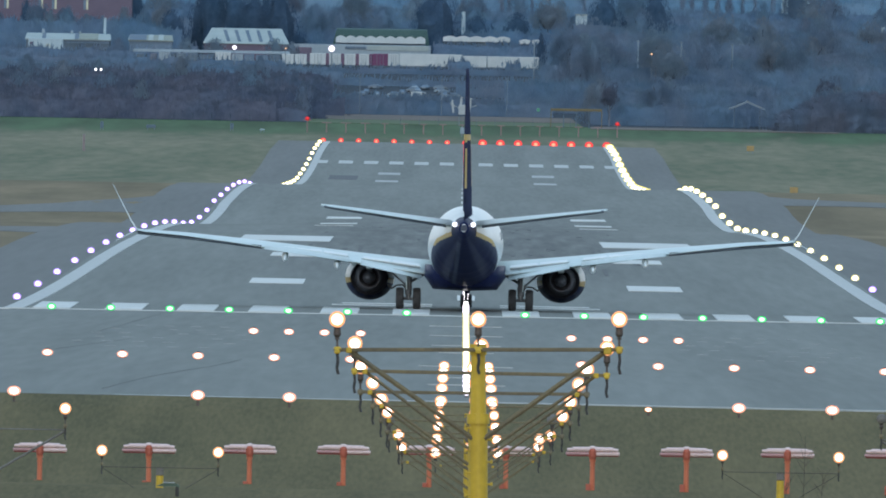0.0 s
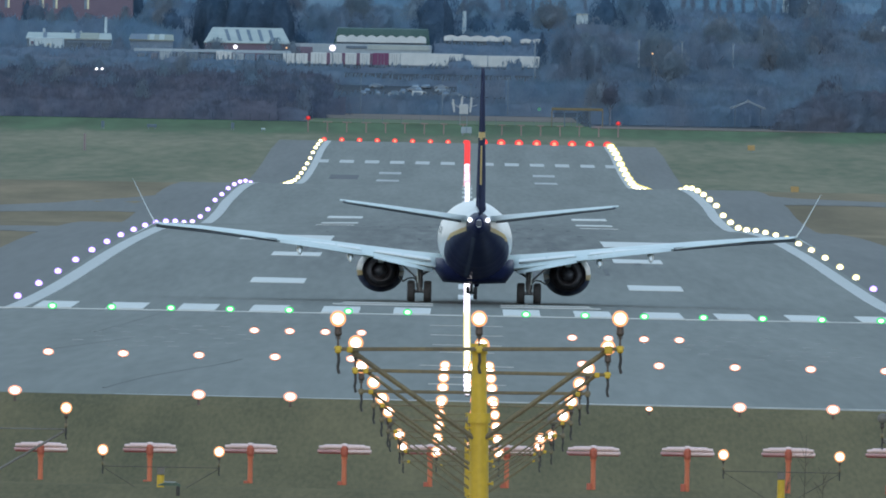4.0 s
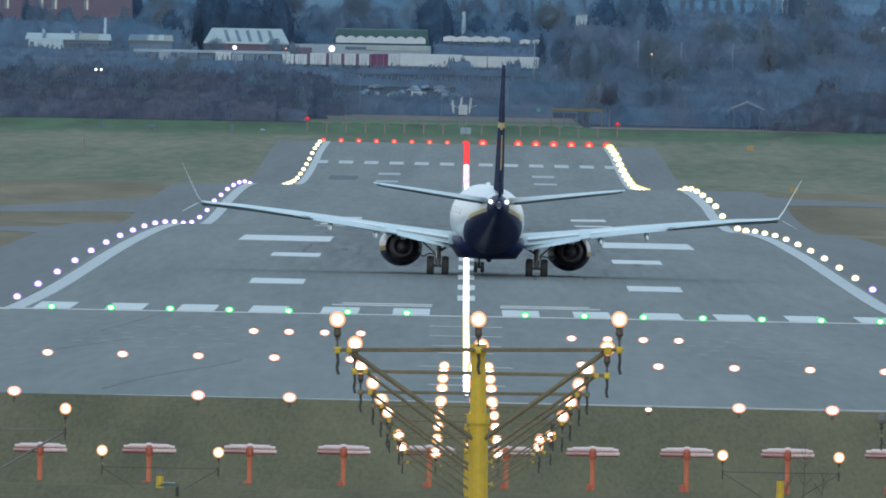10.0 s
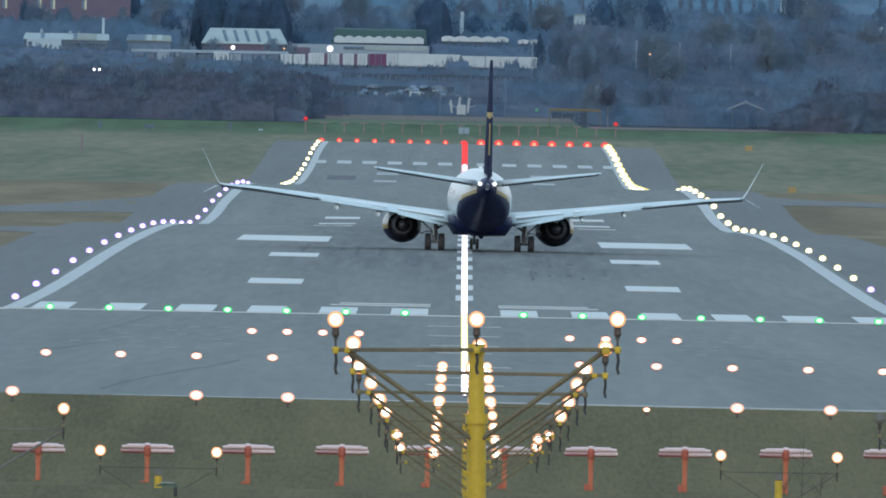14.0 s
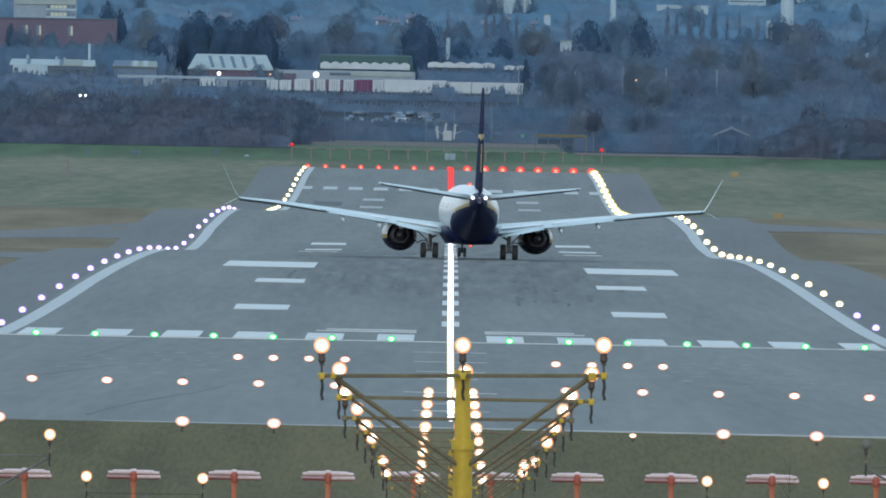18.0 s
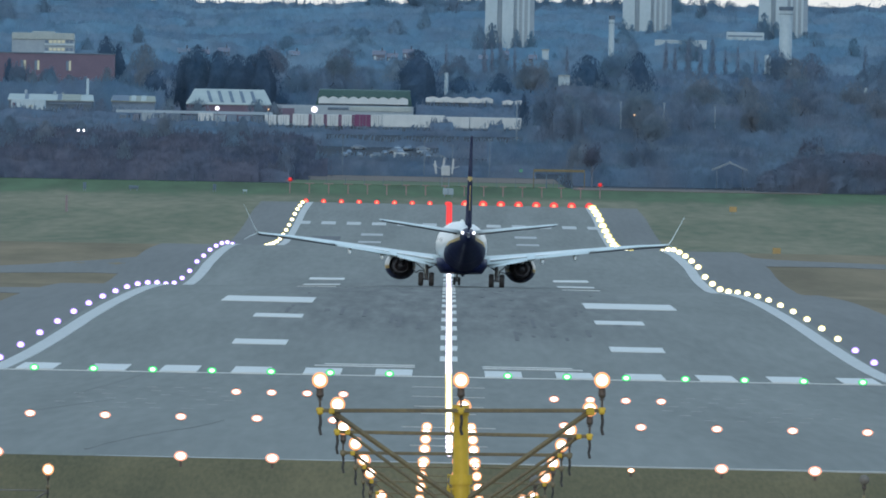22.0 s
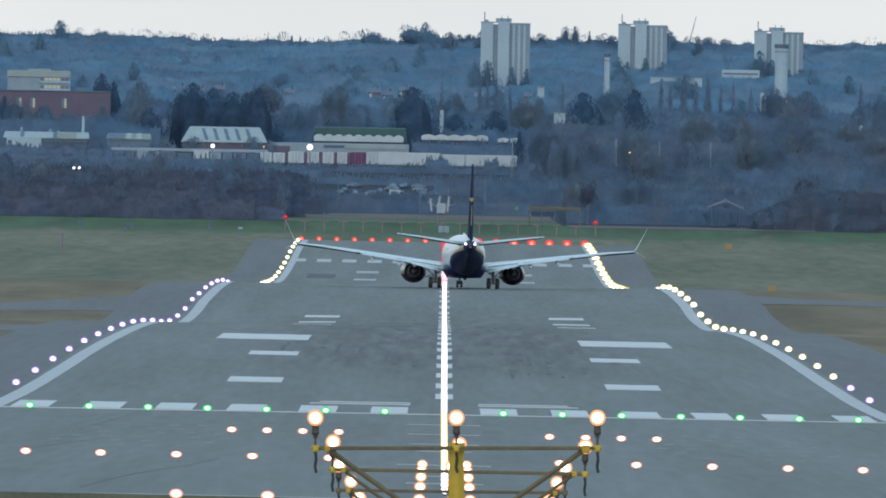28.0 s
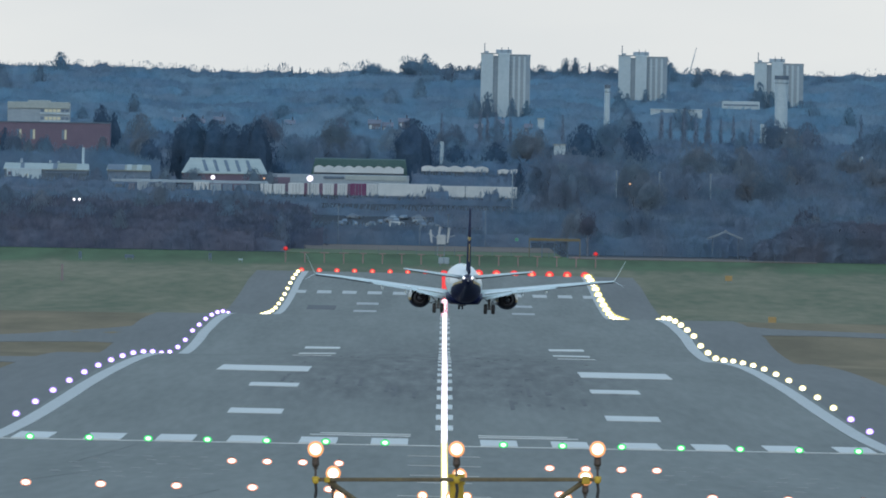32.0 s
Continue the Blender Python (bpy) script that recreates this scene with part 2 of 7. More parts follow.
def add_swards(mat):
    """Greener sward towards the far boundary and across the middle of the field, straw brown round the taxiways."""
    nt = mat.node_tree
    b = nt.nodes["Principled BSDF"]
    tc = nt.nodes.new("ShaderNodeTexCoord")
    sep = nt.nodes.new("ShaderNodeSeparateXYZ")
    mp = nt.nodes.new("ShaderNodeMapping")
    mp.inputs["Scale"].default_value = (1, 0.06, 0)
    nz = nt.nodes.new("ShaderNodeTexNoise")
    nz.inputs["Scale"].default_value, nz.inputs["Detail"].default_value, nz.inputs["Roughness"].default_value = 0.11, 6, 0.62
    nt.links.new(tc.outputs["Object"], sep.inputs[0])
    nt.links.new(tc.outputs["Object"], mp.inputs["Vector"])
    nt.links.new(mp.outputs["Vector"], nz.inputs["Vector"])
    jig = nt.nodes.new("ShaderNodeMath")
    jig.operation = "MULTIPLY_ADD"
    jig.inputs[1].default_value = 260.0
    nt.links.new(nz.outputs["Fac"], jig.inputs[0])
    nt.links.new(sep.outputs["Y"], jig.inputs[2])
    shade = nt.nodes.new("ShaderNodeMapRange")
    shade.inputs["From Min"].default_value, shade.inputs["From Max"].default_value = 0.35, 0.65
    shade.inputs["To Min"].default_value, shade.inputs["To Max"].default_value = 0.72, 1.28
    nt.links.new(nz.outputs["Fac"], shade.inputs["Value"])
    for col, spans in (((0.062, 0.105, 0.055), ((4010, 4120, 1.0, 1), (3100, 3190, 0.55, 1), (3320, 3250, 0.55, 0))), ((0.185, 0.147, 0.092), ((2740, 2690, 0.9, 1),))):
        fac = None
        for a0, a1, top, fresh in spans:
            rng = nt.nodes.new("ShaderNodeMapRange")
            rng.interpolation_type = "SMOOTHSTEP"
            rng.inputs["From Min"].default_value, rng.inputs["From Max"].default_value, rng.inputs["To Max"].default_value = a0, a1, top if fresh else 1.0
            nt.links.new(jig.outputs[0], rng.inputs["Value"])
            if fac is None:
                fac = rng.outputs[0]
                continue
            join = nt.nodes.new("ShaderNodeMath")
            join.operation = "MAXIMUM" if fresh else "MULTIPLY"
            if not fresh:
                # the middle strip ends again; it is the last span read
                nt.links.new(last, join.inputs[0])
                nt.links.new(rng.outputs[0], join.inputs[1])
                end = nt.nodes.new("ShaderNodeMath")
                end.operation = "MAXIMUM"
                nt.links.new(fac, end.inputs[0])
                nt.links.new(join.outputs[0], end.inputs[1])
                fac = end.outputs[0]
            last = rng.outputs[0]
        tint = nt.nodes.new("ShaderNodeVectorMath")
        tint.operation = "SCALE"
        tint.inputs[0].default_value = col
        nt.links.new(shade.outputs[0], tint.inputs["Scale"])
        mix = nt.nodes.new("ShaderNodeMix")
        mix.data_type = "RGBA"
        nt.links.new(fac, mix.inputs["Factor"])
        nt.links.new(b.inputs["Base Color"].links[0].from_socket, mix.inputs["A"])
        nt.links.new(tint.outputs["Vector"], mix.inputs["B"])
        nt.links.new(mix.outputs["Result"], b.inputs["Base Color"])


add_swards(M["grass"])
M["grass"].node_tree.nodes["Principled BSDF"].inputs["Specular IOR Level"].default_value = 0.15
M["bank_grass"] = surface("damp_bank_grass", (0.086, 0.081, 0.044), (0.180, 0.147, 0.077), 0.35, 0.95, fine=22, stretch=(1, 0.035, 1), lo=0.34, hi=0.70)
M["bank_grass"].node_tree.nodes["Principled BSDF"].inputs["Specular IOR Level"].default_value = 0.05
M["scrub_floor"] = surface("scrub_floor", (0.038, 0.052, 0.068), (0.060, 0.076, 0.095), 0.06, 0.95, fine=9)
M["scrub_floor"].node_tree.nodes["Principled BSDF"].inputs["Specular IOR Level"].default_value = 0.1
M["paint"] = surface("runway_paint", (0.46, 0.48, 0.46), (0.66, 0.68, 0.66), 0.8, 0.7, fine=10)
M["edge_paint"] = surface("worn_hazed_paint", (0.36, 0.38, 0.37), (0.52, 0.54, 0.53), 0.6, 0.8, fine=10)
M["faded_hazed_paint"] = surface("faded_hazed_paint", (0.26, 0.28, 0.28), (0.48, 0.50, 0.50), 0.5, 0.8, fine=10)
M["faint_paint"] = surface("almost_gone_paint", (0.25, 0.27, 0.26), (0.37, 0.39, 0.375), 0.5, 0.8, fine=10)
M["yellow"] = surface("yellow_paint", (0.45, 0.30, 0.02), (0.64, 0.43, 0.03), 1.5, 0.5, fine=9)
M["galvanised"] = surface("galvanised_steel", (0.11, 0.108, 0.10), (0.20, 0.195, 0.18), 3, 0.6, 0.2)
M["weathered"] = surface("weathered_yellow_steel", (0.105, 0.090, 0.062), (0.205, 0.165, 0.085), 3, 0.7)
M["cable"] = surface("black_cable", (0.02, 0.02, 0.02), (0.04, 0.04, 0.04), 4, 0.6)
M["orange"] = surface("orange_paint", (0.50, 0.13, 0.06), (0.60, 0.18, 0.09), 2, 0.55)
M["radome"] = surface("pink_white_radome", (0.62, 0.45, 0.45), (0.78, 0.62, 0.62), 2, 0.5)
M["maroon"] = surface("maroon_paint", (0.26, 0.05, 0.06), (0.34, 0.08, 0.09), 2, 0.5)
M["white"] = surface("white_aircraft_paint", (0.63, 0.69, 0.69), (0.75, 0.80, 0.80), 0.6, 0.28, fine=6)
M["wing_grey"] = surface("grey_wing_paint", (0.47, 0.565, 0.56), (0.61, 0.705, 0.70), 0.5, 0.35, fine=7)
M["navy"] = surface("navy_aircraft_paint", (0.012, 0.017, 0.052), (0.021, 0.028, 0.078), 0.6, 0.30, fine=6)
# the fin's navy is lightened a little to hold the haze
M["fin_navy"] = surface("matt_navy_paint", (0.022, 0.028, 0.062), (0.034, 0.042, 0.09), 0.6, 0.8, fine=6)
M["fin_navy"].node_tree.nodes["Principled BSDF"].inputs["Specular IOR Level"].default_value = 0.03
# paler navy for the reflection painted on the rear fuselage
M["navy_sheen"] = surface("navy_sheen_streak", (0.05, 0.062, 0.105), (0.075, 0.092, 0.14), 0.6, 0.4)
for _n in ("navy", "navy_sheen"):
    M[_n].node_tree.nodes["Principled BSDF"].inputs["Specular IOR Level"].default_value = 0.012
M["gold"] = surface("gold_aircraft_paint", (0.50, 0.30, 0.03), (0.62, 0.40, 0.05), 0.8, 0.3)
# tyre and exhaust darks are lifted in colour for the haze
M["tyre"] = surface("tyre_rubber", (0.030, 0.030, 0.032), (0.057, 0.057, 0.059), 5, 0.8)
M["gear_metal"] = surface("landing_gear_metal", (0.09, 0.10, 0.11), (0.20, 0.21, 0.22), 4, 0.45, 0.5)
M["engine_dark"] = surface("sooty_exhaust", (0.050, 0.058, 0.080), (0.090, 0.100, 0.128), 3, 0.9, 0.0)
M["engine_hub"] = surface("exhaust_cone", (0.070, 0.076, 0.096), (0.115, 0.120, 0.142), 3, 0.5, 0.3)
M["housing"] = surface("lamp_housing", (0.045, 0.038, 0.034), (0.085, 0.07, 0.06), 6, 0.5)
M["lamp_warm"] = glow("lamp_warm", (1.0, 0.95, 0.90), (1.0, 0.42, 0.18), 5.0, 0.40, 1.0, 0.85)
M["lamp_inset"] = glow("lamp_inset", (1.0, 0.95, 0.92), (1.0, 0.44, 0.31), 5.0, 0.36, 1.0, 0.82)
M["lamp_white"] = glow("lamp_white", (1.0, 0.97, 0.88), (1.0, 0.86, 0.38), 5, 0.42, 0.9, 0.85)
# the violet rim paints a colour fringe round a white lamp
M["lamp_violet"] = glow("lamp_violet_fringe", (1.0, 0.97, 1.0), (0.50, 0.34, 1.0), 4, 0.22, 0.85)
M["lamp_centre"] = glow("lamp_centre", (1.0, 0.98, 0.97), (0.93, 0.84, 1.0), 5, 0.5, 1.0)
M["lamp_yellow"] = glow("lamp_yellow", (1.0, 0.98, 0.88), (1.0, 0.84, 0.26), 4.5, 0.42, 0.95, 0.85)
M["lamp_green"] = glow("lamp_green", (0.80, 1.0, 0.84), (0.03, 0.78, 0.18), 2.2, 0.34, 0.6)
M["lamp_red"] = glow("lamp_red", (1.0, 0.30, 0.17), (1.0, 0.05, 0.05), 1.7, 0.22, 0.8, 0.8)
M["lamp_red_dim"] = glow("lamp_red_dim", (0.9, 0.05, 0.05), (0.7, 0.02, 0.03), 0.8)
M["tail_lamp"] = glow("tail_lamp", (1.0, 1.0, 1.0), (0.8, 0.85, 1.0), 4)
M["flood"] = glow("floodlight", (1.0, 1.0, 0.96), (0.9, 0.85, 1.0), 4)


# ---- building blocks ----
def link(name, bm, mats, parent=None, smooth=False):
    me = bpy.data.meshes.new(name)
    bmesh.ops.recalc_face_normals(bm, faces=bm.faces)
    bm.to_mesh(me)
    bm.free()
    for m in mats if isinstance(mats, (list, tuple)) else [mats]:
        me.materials.append(m)
    if smooth:
        me.shade_smooth()
    ob = new(name, me)
    ob.parent = parent
    return ob


def part(name, bm, material, parent, label="", smooth=False):
    """One mesh object under a thing or under a part."""
    return tagged(link(name, bm, material, parent, smooth), label)


def empty(name, m=None, label="", category="", group="", kind=""):
    ob = new(name)
    if m is not None:
        ob.matrix_basis = m
    return tagged(ob, label, category, group, kind)


def box(bm, x0, y0, z0, x1, y1, z1, bevel=0.0, m=None, mat=0):
    vs = [bm.verts.new((x, y, z)) for x in (x0, x1) for y in (y0, y1) for z in (z0, z1)]
    fs = [bm.faces.new([vs[i] for i in q]) for q in
          ((0, 1, 3, 2), (4, 6, 7, 5), (0, 4, 5, 1), (2, 3, 7, 6), (0, 2, 6, 4), (1, 5, 7, 3))]
    for f in fs:
        f.material_index = mat
    if m is not None:
        bmesh.ops.transform(bm, matrix=m, verts=vs)
    if bevel:
        es = list({e for f in fs for e in f.edges})
        bmesh.ops.bevel(bm, geom=es, offset=bevel, segments=1, affect="EDGES", profile=0.5)
    return bm


def rod(bm, a, b, r0, r1=None, n=8, mat=0):
    """A round bar from a to b."""
    a, b = Vector(a), Vector(b)
    r1 = r0 if r1 is None else r1
    q = (b - a).to_track_quat("Z", "Y").to_matrix()
    rings = []
    for c, r in ((a, r0), (b, r1)):
        rings.append([bm.verts.new(c + q @ Vector((r * math.cos(k * math.tau / n), r * math.sin(k * math.tau / n), 0))) for k in range(n)])
    for k in range(n):
        f = bm.faces.new((rings[0][k], rings[0][(k + 1) % n], rings[1][(k + 1) % n], rings[1][k]))
        f.material_index = mat
    for ring in rings:
        f = bm.faces.new(ring)
        f.material_index = mat
    return bm


def skin(bm, rings, caps=True, mat=0, closed=True):
    """A skin over rings of points, each ring with the same count."""
    vr = [[bm.verts.new(p) for p in ring] for ring in rings]
    n = len(vr[0])
    faces = []
    for a, b in zip(vr, vr[1:]):
        for k in range(n if closed else n - 1):
            f = bm.faces.new((a[k], a[(k + 1) % n], b[(k + 1) % n], b[k]))
            f.material_index = mat
            faces.append(f)
    if caps:
        for ring in (vr[0], vr[-1]):
            try:
                f = bm.faces.new(ring)
                f.material_index = mat
            except ValueError:
                pass
    return faces


def dome(r, depth, n=14, squash=1.0):
    """A shallow lens that faces down the approach (towards -y)."""
    bm = bmesh.new()
    rings = []
    for k, s in enumerate((1.0, 0.85, 0.55, 0.2)):
        y = -depth * (1 - s * s)
        rings.append([(r * s * math.cos(i * math.tau / n), y, squash * r * s * math.sin(i * math.tau / n)) for i in range(n)])
    rings.insert(0, [(p[0], 0.04, p[2]) for p in rings[0]])
    skin(bm, rings)
    return bm


# ---- the lie of the land ----
PROFILE = ((-900, 9.0), (-200, 10.9), (-5, 10.7), (60, 4.8), (150, -2), (280, -4.4), (420, -4.8), (520, -3.0), (570, -0.6), (605, 0.75), (640, 1.21), (658, 0.98), (690, 0.05), (720, -0.35), (745, -0.42), (770, 0.35),
           (800, 1.38), (950, 0.84), (1090, 0.21), (1240, -0.36), (1357, -0.27), (1438, -0.08), (1528, 0.11), (1632, 0.22), (1750, 0.12),
           (1850, -0.16), (2003, -0.94), (2112, -1.29), (2209, -1.30), (2315, -0.84), (2462, -0.40), (2530, -0.40), (2594, -0.85), (2700, -1.9), (2820, -2.6),
           (2940, -3.15), (3042, -3.4), (3140, -3.65), (3220, -3.85), (3300, -3.9), (3380, -3.6), (3480, -3.0), (3570, -2.25), (3679, -1.25), (3824, -0.5))
BEYOND = ((3900, 0.1), (4050, 1.9), (4120, 3.8), (4200, 6.6), (4270, 10.6), (4330, 11.3), (4430, 13.5), (4520, 16.0), (4600, 18.0), (4700, 21.0), (4800, 25.0), (4900, 30.0), (4960, 32.4))
_py = np.array([p[0] for p in PROFILE + BEYOND], float)
_pz = np.array([p[1] for p in PROFILE + BEYOND], float)
# cross fall: how far the right edge lies below the left one's level, in metres at 22 m from the centre
_ty = np.array((590, 640, 700, 745, 800, 940, 1090, 1240, 1330, 1500, 1650, 1870, 2000, 2100, 2190, 2250, 2310, 2370, 2490, 2600, 3000, 3800, 3900), float)
_tz = np.array((-0.15, -0.15, -0.1, 0.0, -0.125, -0.11, -0.11, 0.0, -0.06, -0.11, -0.09, -0.04, 0.08, 0.16, 0.14, 0.16, 0.16, 0.11, 0.08, 0.0, 0.0, -0.08, 0.0), float)

# how far the runway's edges lie above its middle
_cy = np.array((1950, 2010, 2070, 2130, 2200, 2250, 2310, 2370, 2430, 2490, 2550), float)
_cz = np.array((0, -0.2, -0.25, -0.08, 0.2, 0.46, 0.38, 0.36, 0.26, 0.1, 0), float)


def lie(x, y):
    """Height of the ground at (x, y)."""
    i = int(np.searchsorted(_py, y))
    if i <= 0:
        return float(_pz[0])
    if i >= len(_py):
        return float(_pz[-1])
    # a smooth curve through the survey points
    p0, p1, p2, p3 = (float(_pz[max(0, min(len(_pz) - 1, k))]) for k in (i - 2, i - 1, i, i + 1))
    y0, y1, y2, y3 = (float(_py[max(0, min(len(_py) - 1, k))]) for k in (i - 2, i - 1, i, i + 1))
    s = (y - y1) / (y2 - y1)
    m1 = (p2 - p0) / max(1.0, y2 - y0) * (y2 - y1)
    m2 = (p3 - p1) / max(1.0, y3 - y1) * (y2 - y1)
    z = (2 * s**3 - 3 * s * s + 1) * p1 + (s**3 - 2 * s * s + s) * m1 + (3 * s * s - 2 * s**3) * p2 + (s**3 - s * s) * m2
    if y > 4600:
        z += float(np.interp(x, (-95, -75, -58, -32, -16, 0), (0, -0.2, -0.9, -1.7, -0.7, 0))) * min(1.0, (y - 4600) / 330)
    side = max(-1.4, min(1.4, x / 22.0))
    return z + side * float(np.interp(y, _ty, _tz)) + min(1.2, side * side) * float(np.interp(y, _cy, _cz))


YS = sorted(set([-900, -400, -200, -100, -50, -20, -5] + list(range(0, 700, 20)) + list(range(700, 4100, 10)) + list(range(4100, 4970, 20))))


def skirt(bm, depth):
    """Turn the rim of a flat sheet down into the ground, so that it has no hollow under it."""
    rim = [e for e in bm.edges if len(e.link_faces) == 1]
    low = {}
    for e in rim:
        for v in e.verts:
            if v not in low:
                low[v] = bm.verts.new((v.co.x, v.co.y, v.co.z - depth))
    for e in rim:
        a, b = e.verts
        bm.faces.new((a, b, low[b], low[a]))


def sheet(name, outline, lift, material, kind="structure", label="", category="", thick=0.0):
    """A strip of ground cover. outline: (y, left x, right x) rows; it follows the lie of the land."""
    bm = bmesh.new()
    oy = [o[0] for o in outline]
    ys = [y for y in YS if oy[0] < y < oy[-1]]
    ys = sorted(set(ys + [oy[0], oy[-1]] + [y for y in oy]))
    prev = None
    cols = max(1, min(10, int(max(o[2] - o[1] for o in outline) / 12) + 1))
    for y in ys:
        a = float(np.interp(y, oy, [o[1] for o in outline]))
        b = float(np.interp(y, oy, [o[2] for o in outline]))
        n = cols
        row = [bm.verts.new((a + (b - a) * k / n, y, lie(a + (b - a) * k / n, y) + lift)) for k in range(n + 1)]
        if prev:
            for k in range(n):
                bm.faces.new((prev[k], prev[k + 1], row[k + 1], row[k]))
        prev = row
    skirt(bm, lift + 0.1)
    ob = link(name, bm, material)
    return tagged(ob, label, category, "", kind)


def ground_sheet():
    bm = bmesh.new()
    xs = [-900, -500, -300, -200, -140, -100, -75, -55, -42, -34, -29, -20, -10, 0, 10, 20, 29, 34, 42, 55, 75, 100, 140, 200, 300, 500, 900]
    prev = None
    for y in YS:
        row = [bm.verts.new((x, y, lie(x, y))) for x in xs]
        if prev:
            for k in range(len(xs) - 1):
                bm.faces.new((prev[k], prev[k + 1], row[k + 1], row[k]))
        prev = row
    return tagged(link("ground", bm, M["grass"]), "rough winter grass, patchy green and straw brown", "ground", "", "structure")


ground_sheet()
sheet("bank", [(540, -200, 200), (800.6, -200, 200)], 0.115, M["bank_grass"], label="damp olive grass bank before the asphalt", category="grass")
sheet("scrub_floor", [(4058, -400, 400), (4958, -400, 400)], 0.04, M["scrub_floor"], label="dark tangled ground under the scrub", category="ground")
sheet("road", [(1240, -28.8, 28.8), (3842, -28.8, 28.8)], 0.07, M["shoulder"], label="grey asphalt shoulders beside the runway", category="pavement")
sheet("runway", [(800, -60, 60), (1236, -60, 60), (1240, -22.6, 22.6), (3842, -22.6, 22.6)], 0.10, M["asphalt"], label="worn grey asphalt runway with white markings", category="runway")
M["dry_strip"] = surface("dry_pale_grass", (0.089, 0.083, 0.073), (0.139, 0.115, 0.101), 0.12, 0.95, fine=9, lo=0.4, hi=0.62)
M["far_green"] = surface("far_green_grass", (0.050, 0.088, 0.045), (0.078, 0.120, 0.058), 0.12, 0.95, fine=9, lo=0.4, hi=0.62)
sheet("grass_strip", [(4054, -26, 19), (4080, -25, 18)], 0.07, M["far_green"], label="green grass before the lorry park", category="grass")
sheet("dry_strip", [(4078, -25, 18), (4103, -24, 17)], 0.10, M["dry_strip"], label="strip of pale dry grass before the lorry park", category="grass")
sheet("dry_strip", [(4042, 20, 60), (4060, 20, 60)], 0.08, M["dry_strip"], label="strip of pale dry grass below the scrub", category="grass")


# ---- markings ----
def marking(name, x0, x1, y0, y1, material, label, lift=0.13):
    """A painted mark with slightly uneven edges, laid on the asphalt."""
    bm = bmesh.new()
    n = max(1, int((y1 - y0) / 8))
    prev = None
    for k in range(n + 1):
        y = y0 + (y1 - y0) * k / n
        row = [bm.verts.new((x + 0.03 * noise.noise((x, y * 0.3, 5)), y, lie(x, y) + lift)) for x in (x0, (x0 + x1) / 2, x1)]
        if prev:
            bm.faces.new((prev[0], prev[1], row[1], row[0]))
            bm.faces.new((prev[1], prev[2], row[2], row[1]))
        prev = row
    skirt(bm, 0.06)
    return tagged(link(name, bm, material), label, "marking", "", "structure")


EDGE = ((1246, 22.95), (1330, 22.5), (1450, 22.22), (1650, 22.0), (2100, 22.1), (2500, 22.15), (2800, 22.1), (3838, 21.8))


def edge_x(y):
    """Outer rim of the edge line, which flares out a little towards the threshold."""
    return float(np.interp(y, [e[0] for e in EDGE], [e[1] for e in EDGE]))


def edge_line(s):
    bm = bmesh.new()
    prev = None
    for y in range(1246, 3840, 8):
        row = [bm.verts.new((s * x, y, lie(s * x, y) + 0.13)) for x in (edge_x(y), edge_x(y) - 0.5, edge_x(y) - 0.95 + 0.03 * noise.noise((y * 0.2, s, 0)))]
        if prev:
            for k in range(2):
                bm.faces.new((prev[k], prev[k + 1], row[k + 1], row[k]))
        prev = row
    skirt(bm, 0.06)
    return tagged(link("edge_line", bm, M["edge_paint"]), "white painted line along the runway edge", "marking", "", "structure")


for s in (-1, 1):
    edge_line(s)
    # threshold keys, both ends
    for k in range(6):
        c = s * (2.75 + 3.58 * k)
        marking("threshold_stripe", c - 0.93, c + 0.93, 1248, 1278, M["paint"], "white threshold stripe on grey asphalt")
        # the far stripes get duller paint to stand in for haze
        marking("threshold_stripe", c - 1.0, c + 1.0, 3542, 3572, M["edge_paint"], "white threshold stripe at the far end")
    # touchdown zone and aiming marks of both directions
    for y0, wide, long in ((1386, 3.0, 23), (1534, 3.0, 23), (1650, 6.0, 52), (1985, 3.0, 12), (2062, 3.0, 20), (2150, 3.0, 22), (3312, 3.0, 26), (3417, 3.0, 26)):
        a, b = sorted((s * 9.0, s * (9.0 + wide)))
        # bars beyond 3000 m are dulled in colour for the haze
        marking("touchdown_mark", a, b, y0, y0 + long, M["paint" if y0 < 3000 else "faded_hazed_paint"], "white touchdown zone bar on the runway")
    # foreshortened runway number strokes
    for y0 in (1290, 1298):
        a, b = sorted((s * 1.75, s * (6.9 if y0 == 1290 else 6.4)))
        marking("number_stroke", a, b, y0, y0 + 2.2, M["paint"], "stroke of the painted runway number")
marking("threshold_line", -60, 60, 1243.0, 1245.0, M["paint"], "thin white line across the threshold")
marking("start_line", -60, 60, 801.4, 802.2, M["faded_hazed_paint"], "thin white line at the asphalt edge")
marking("tar_patch", -18.4, -14.6, 3340, 3395, M["patch"], "dark fresh asphalt patch")
# centre line dashes
y = 1322.0
while y < 3500:
    marking("centre_dash", -0.47, 0.47, y, y + 22, M["paint"], "white centre line dash")
    y += 52
# pale streaks across the starter strip: glints painted beside the inset lamps
for yy, half in ((845, 1.3), (874, 1.0), (932, 1.75), (1003, 1.1), (1046, 1.45), (1108, 1.6), (1176, 1.7)):
    marking("sealed_slot", -half, half, yy, yy + 0.55, M["edge_paint"], "pale painted glint across the asphalt")
# a few separate skid marks
rng = random.Random(5)
for k in range(16):
    x = rng.choice((-1, 1)) * abs(rng.gauss(5.0, 2.5))
    y0 = rng.uniform(1430, 1900)
    marking("tyre_mark", x - 0.12, x + 0.12, y0, y0 + rng.uniform(20, 60), M["rubber_mark"], "dark tyre rubber streak on the asphalt", 0.115)
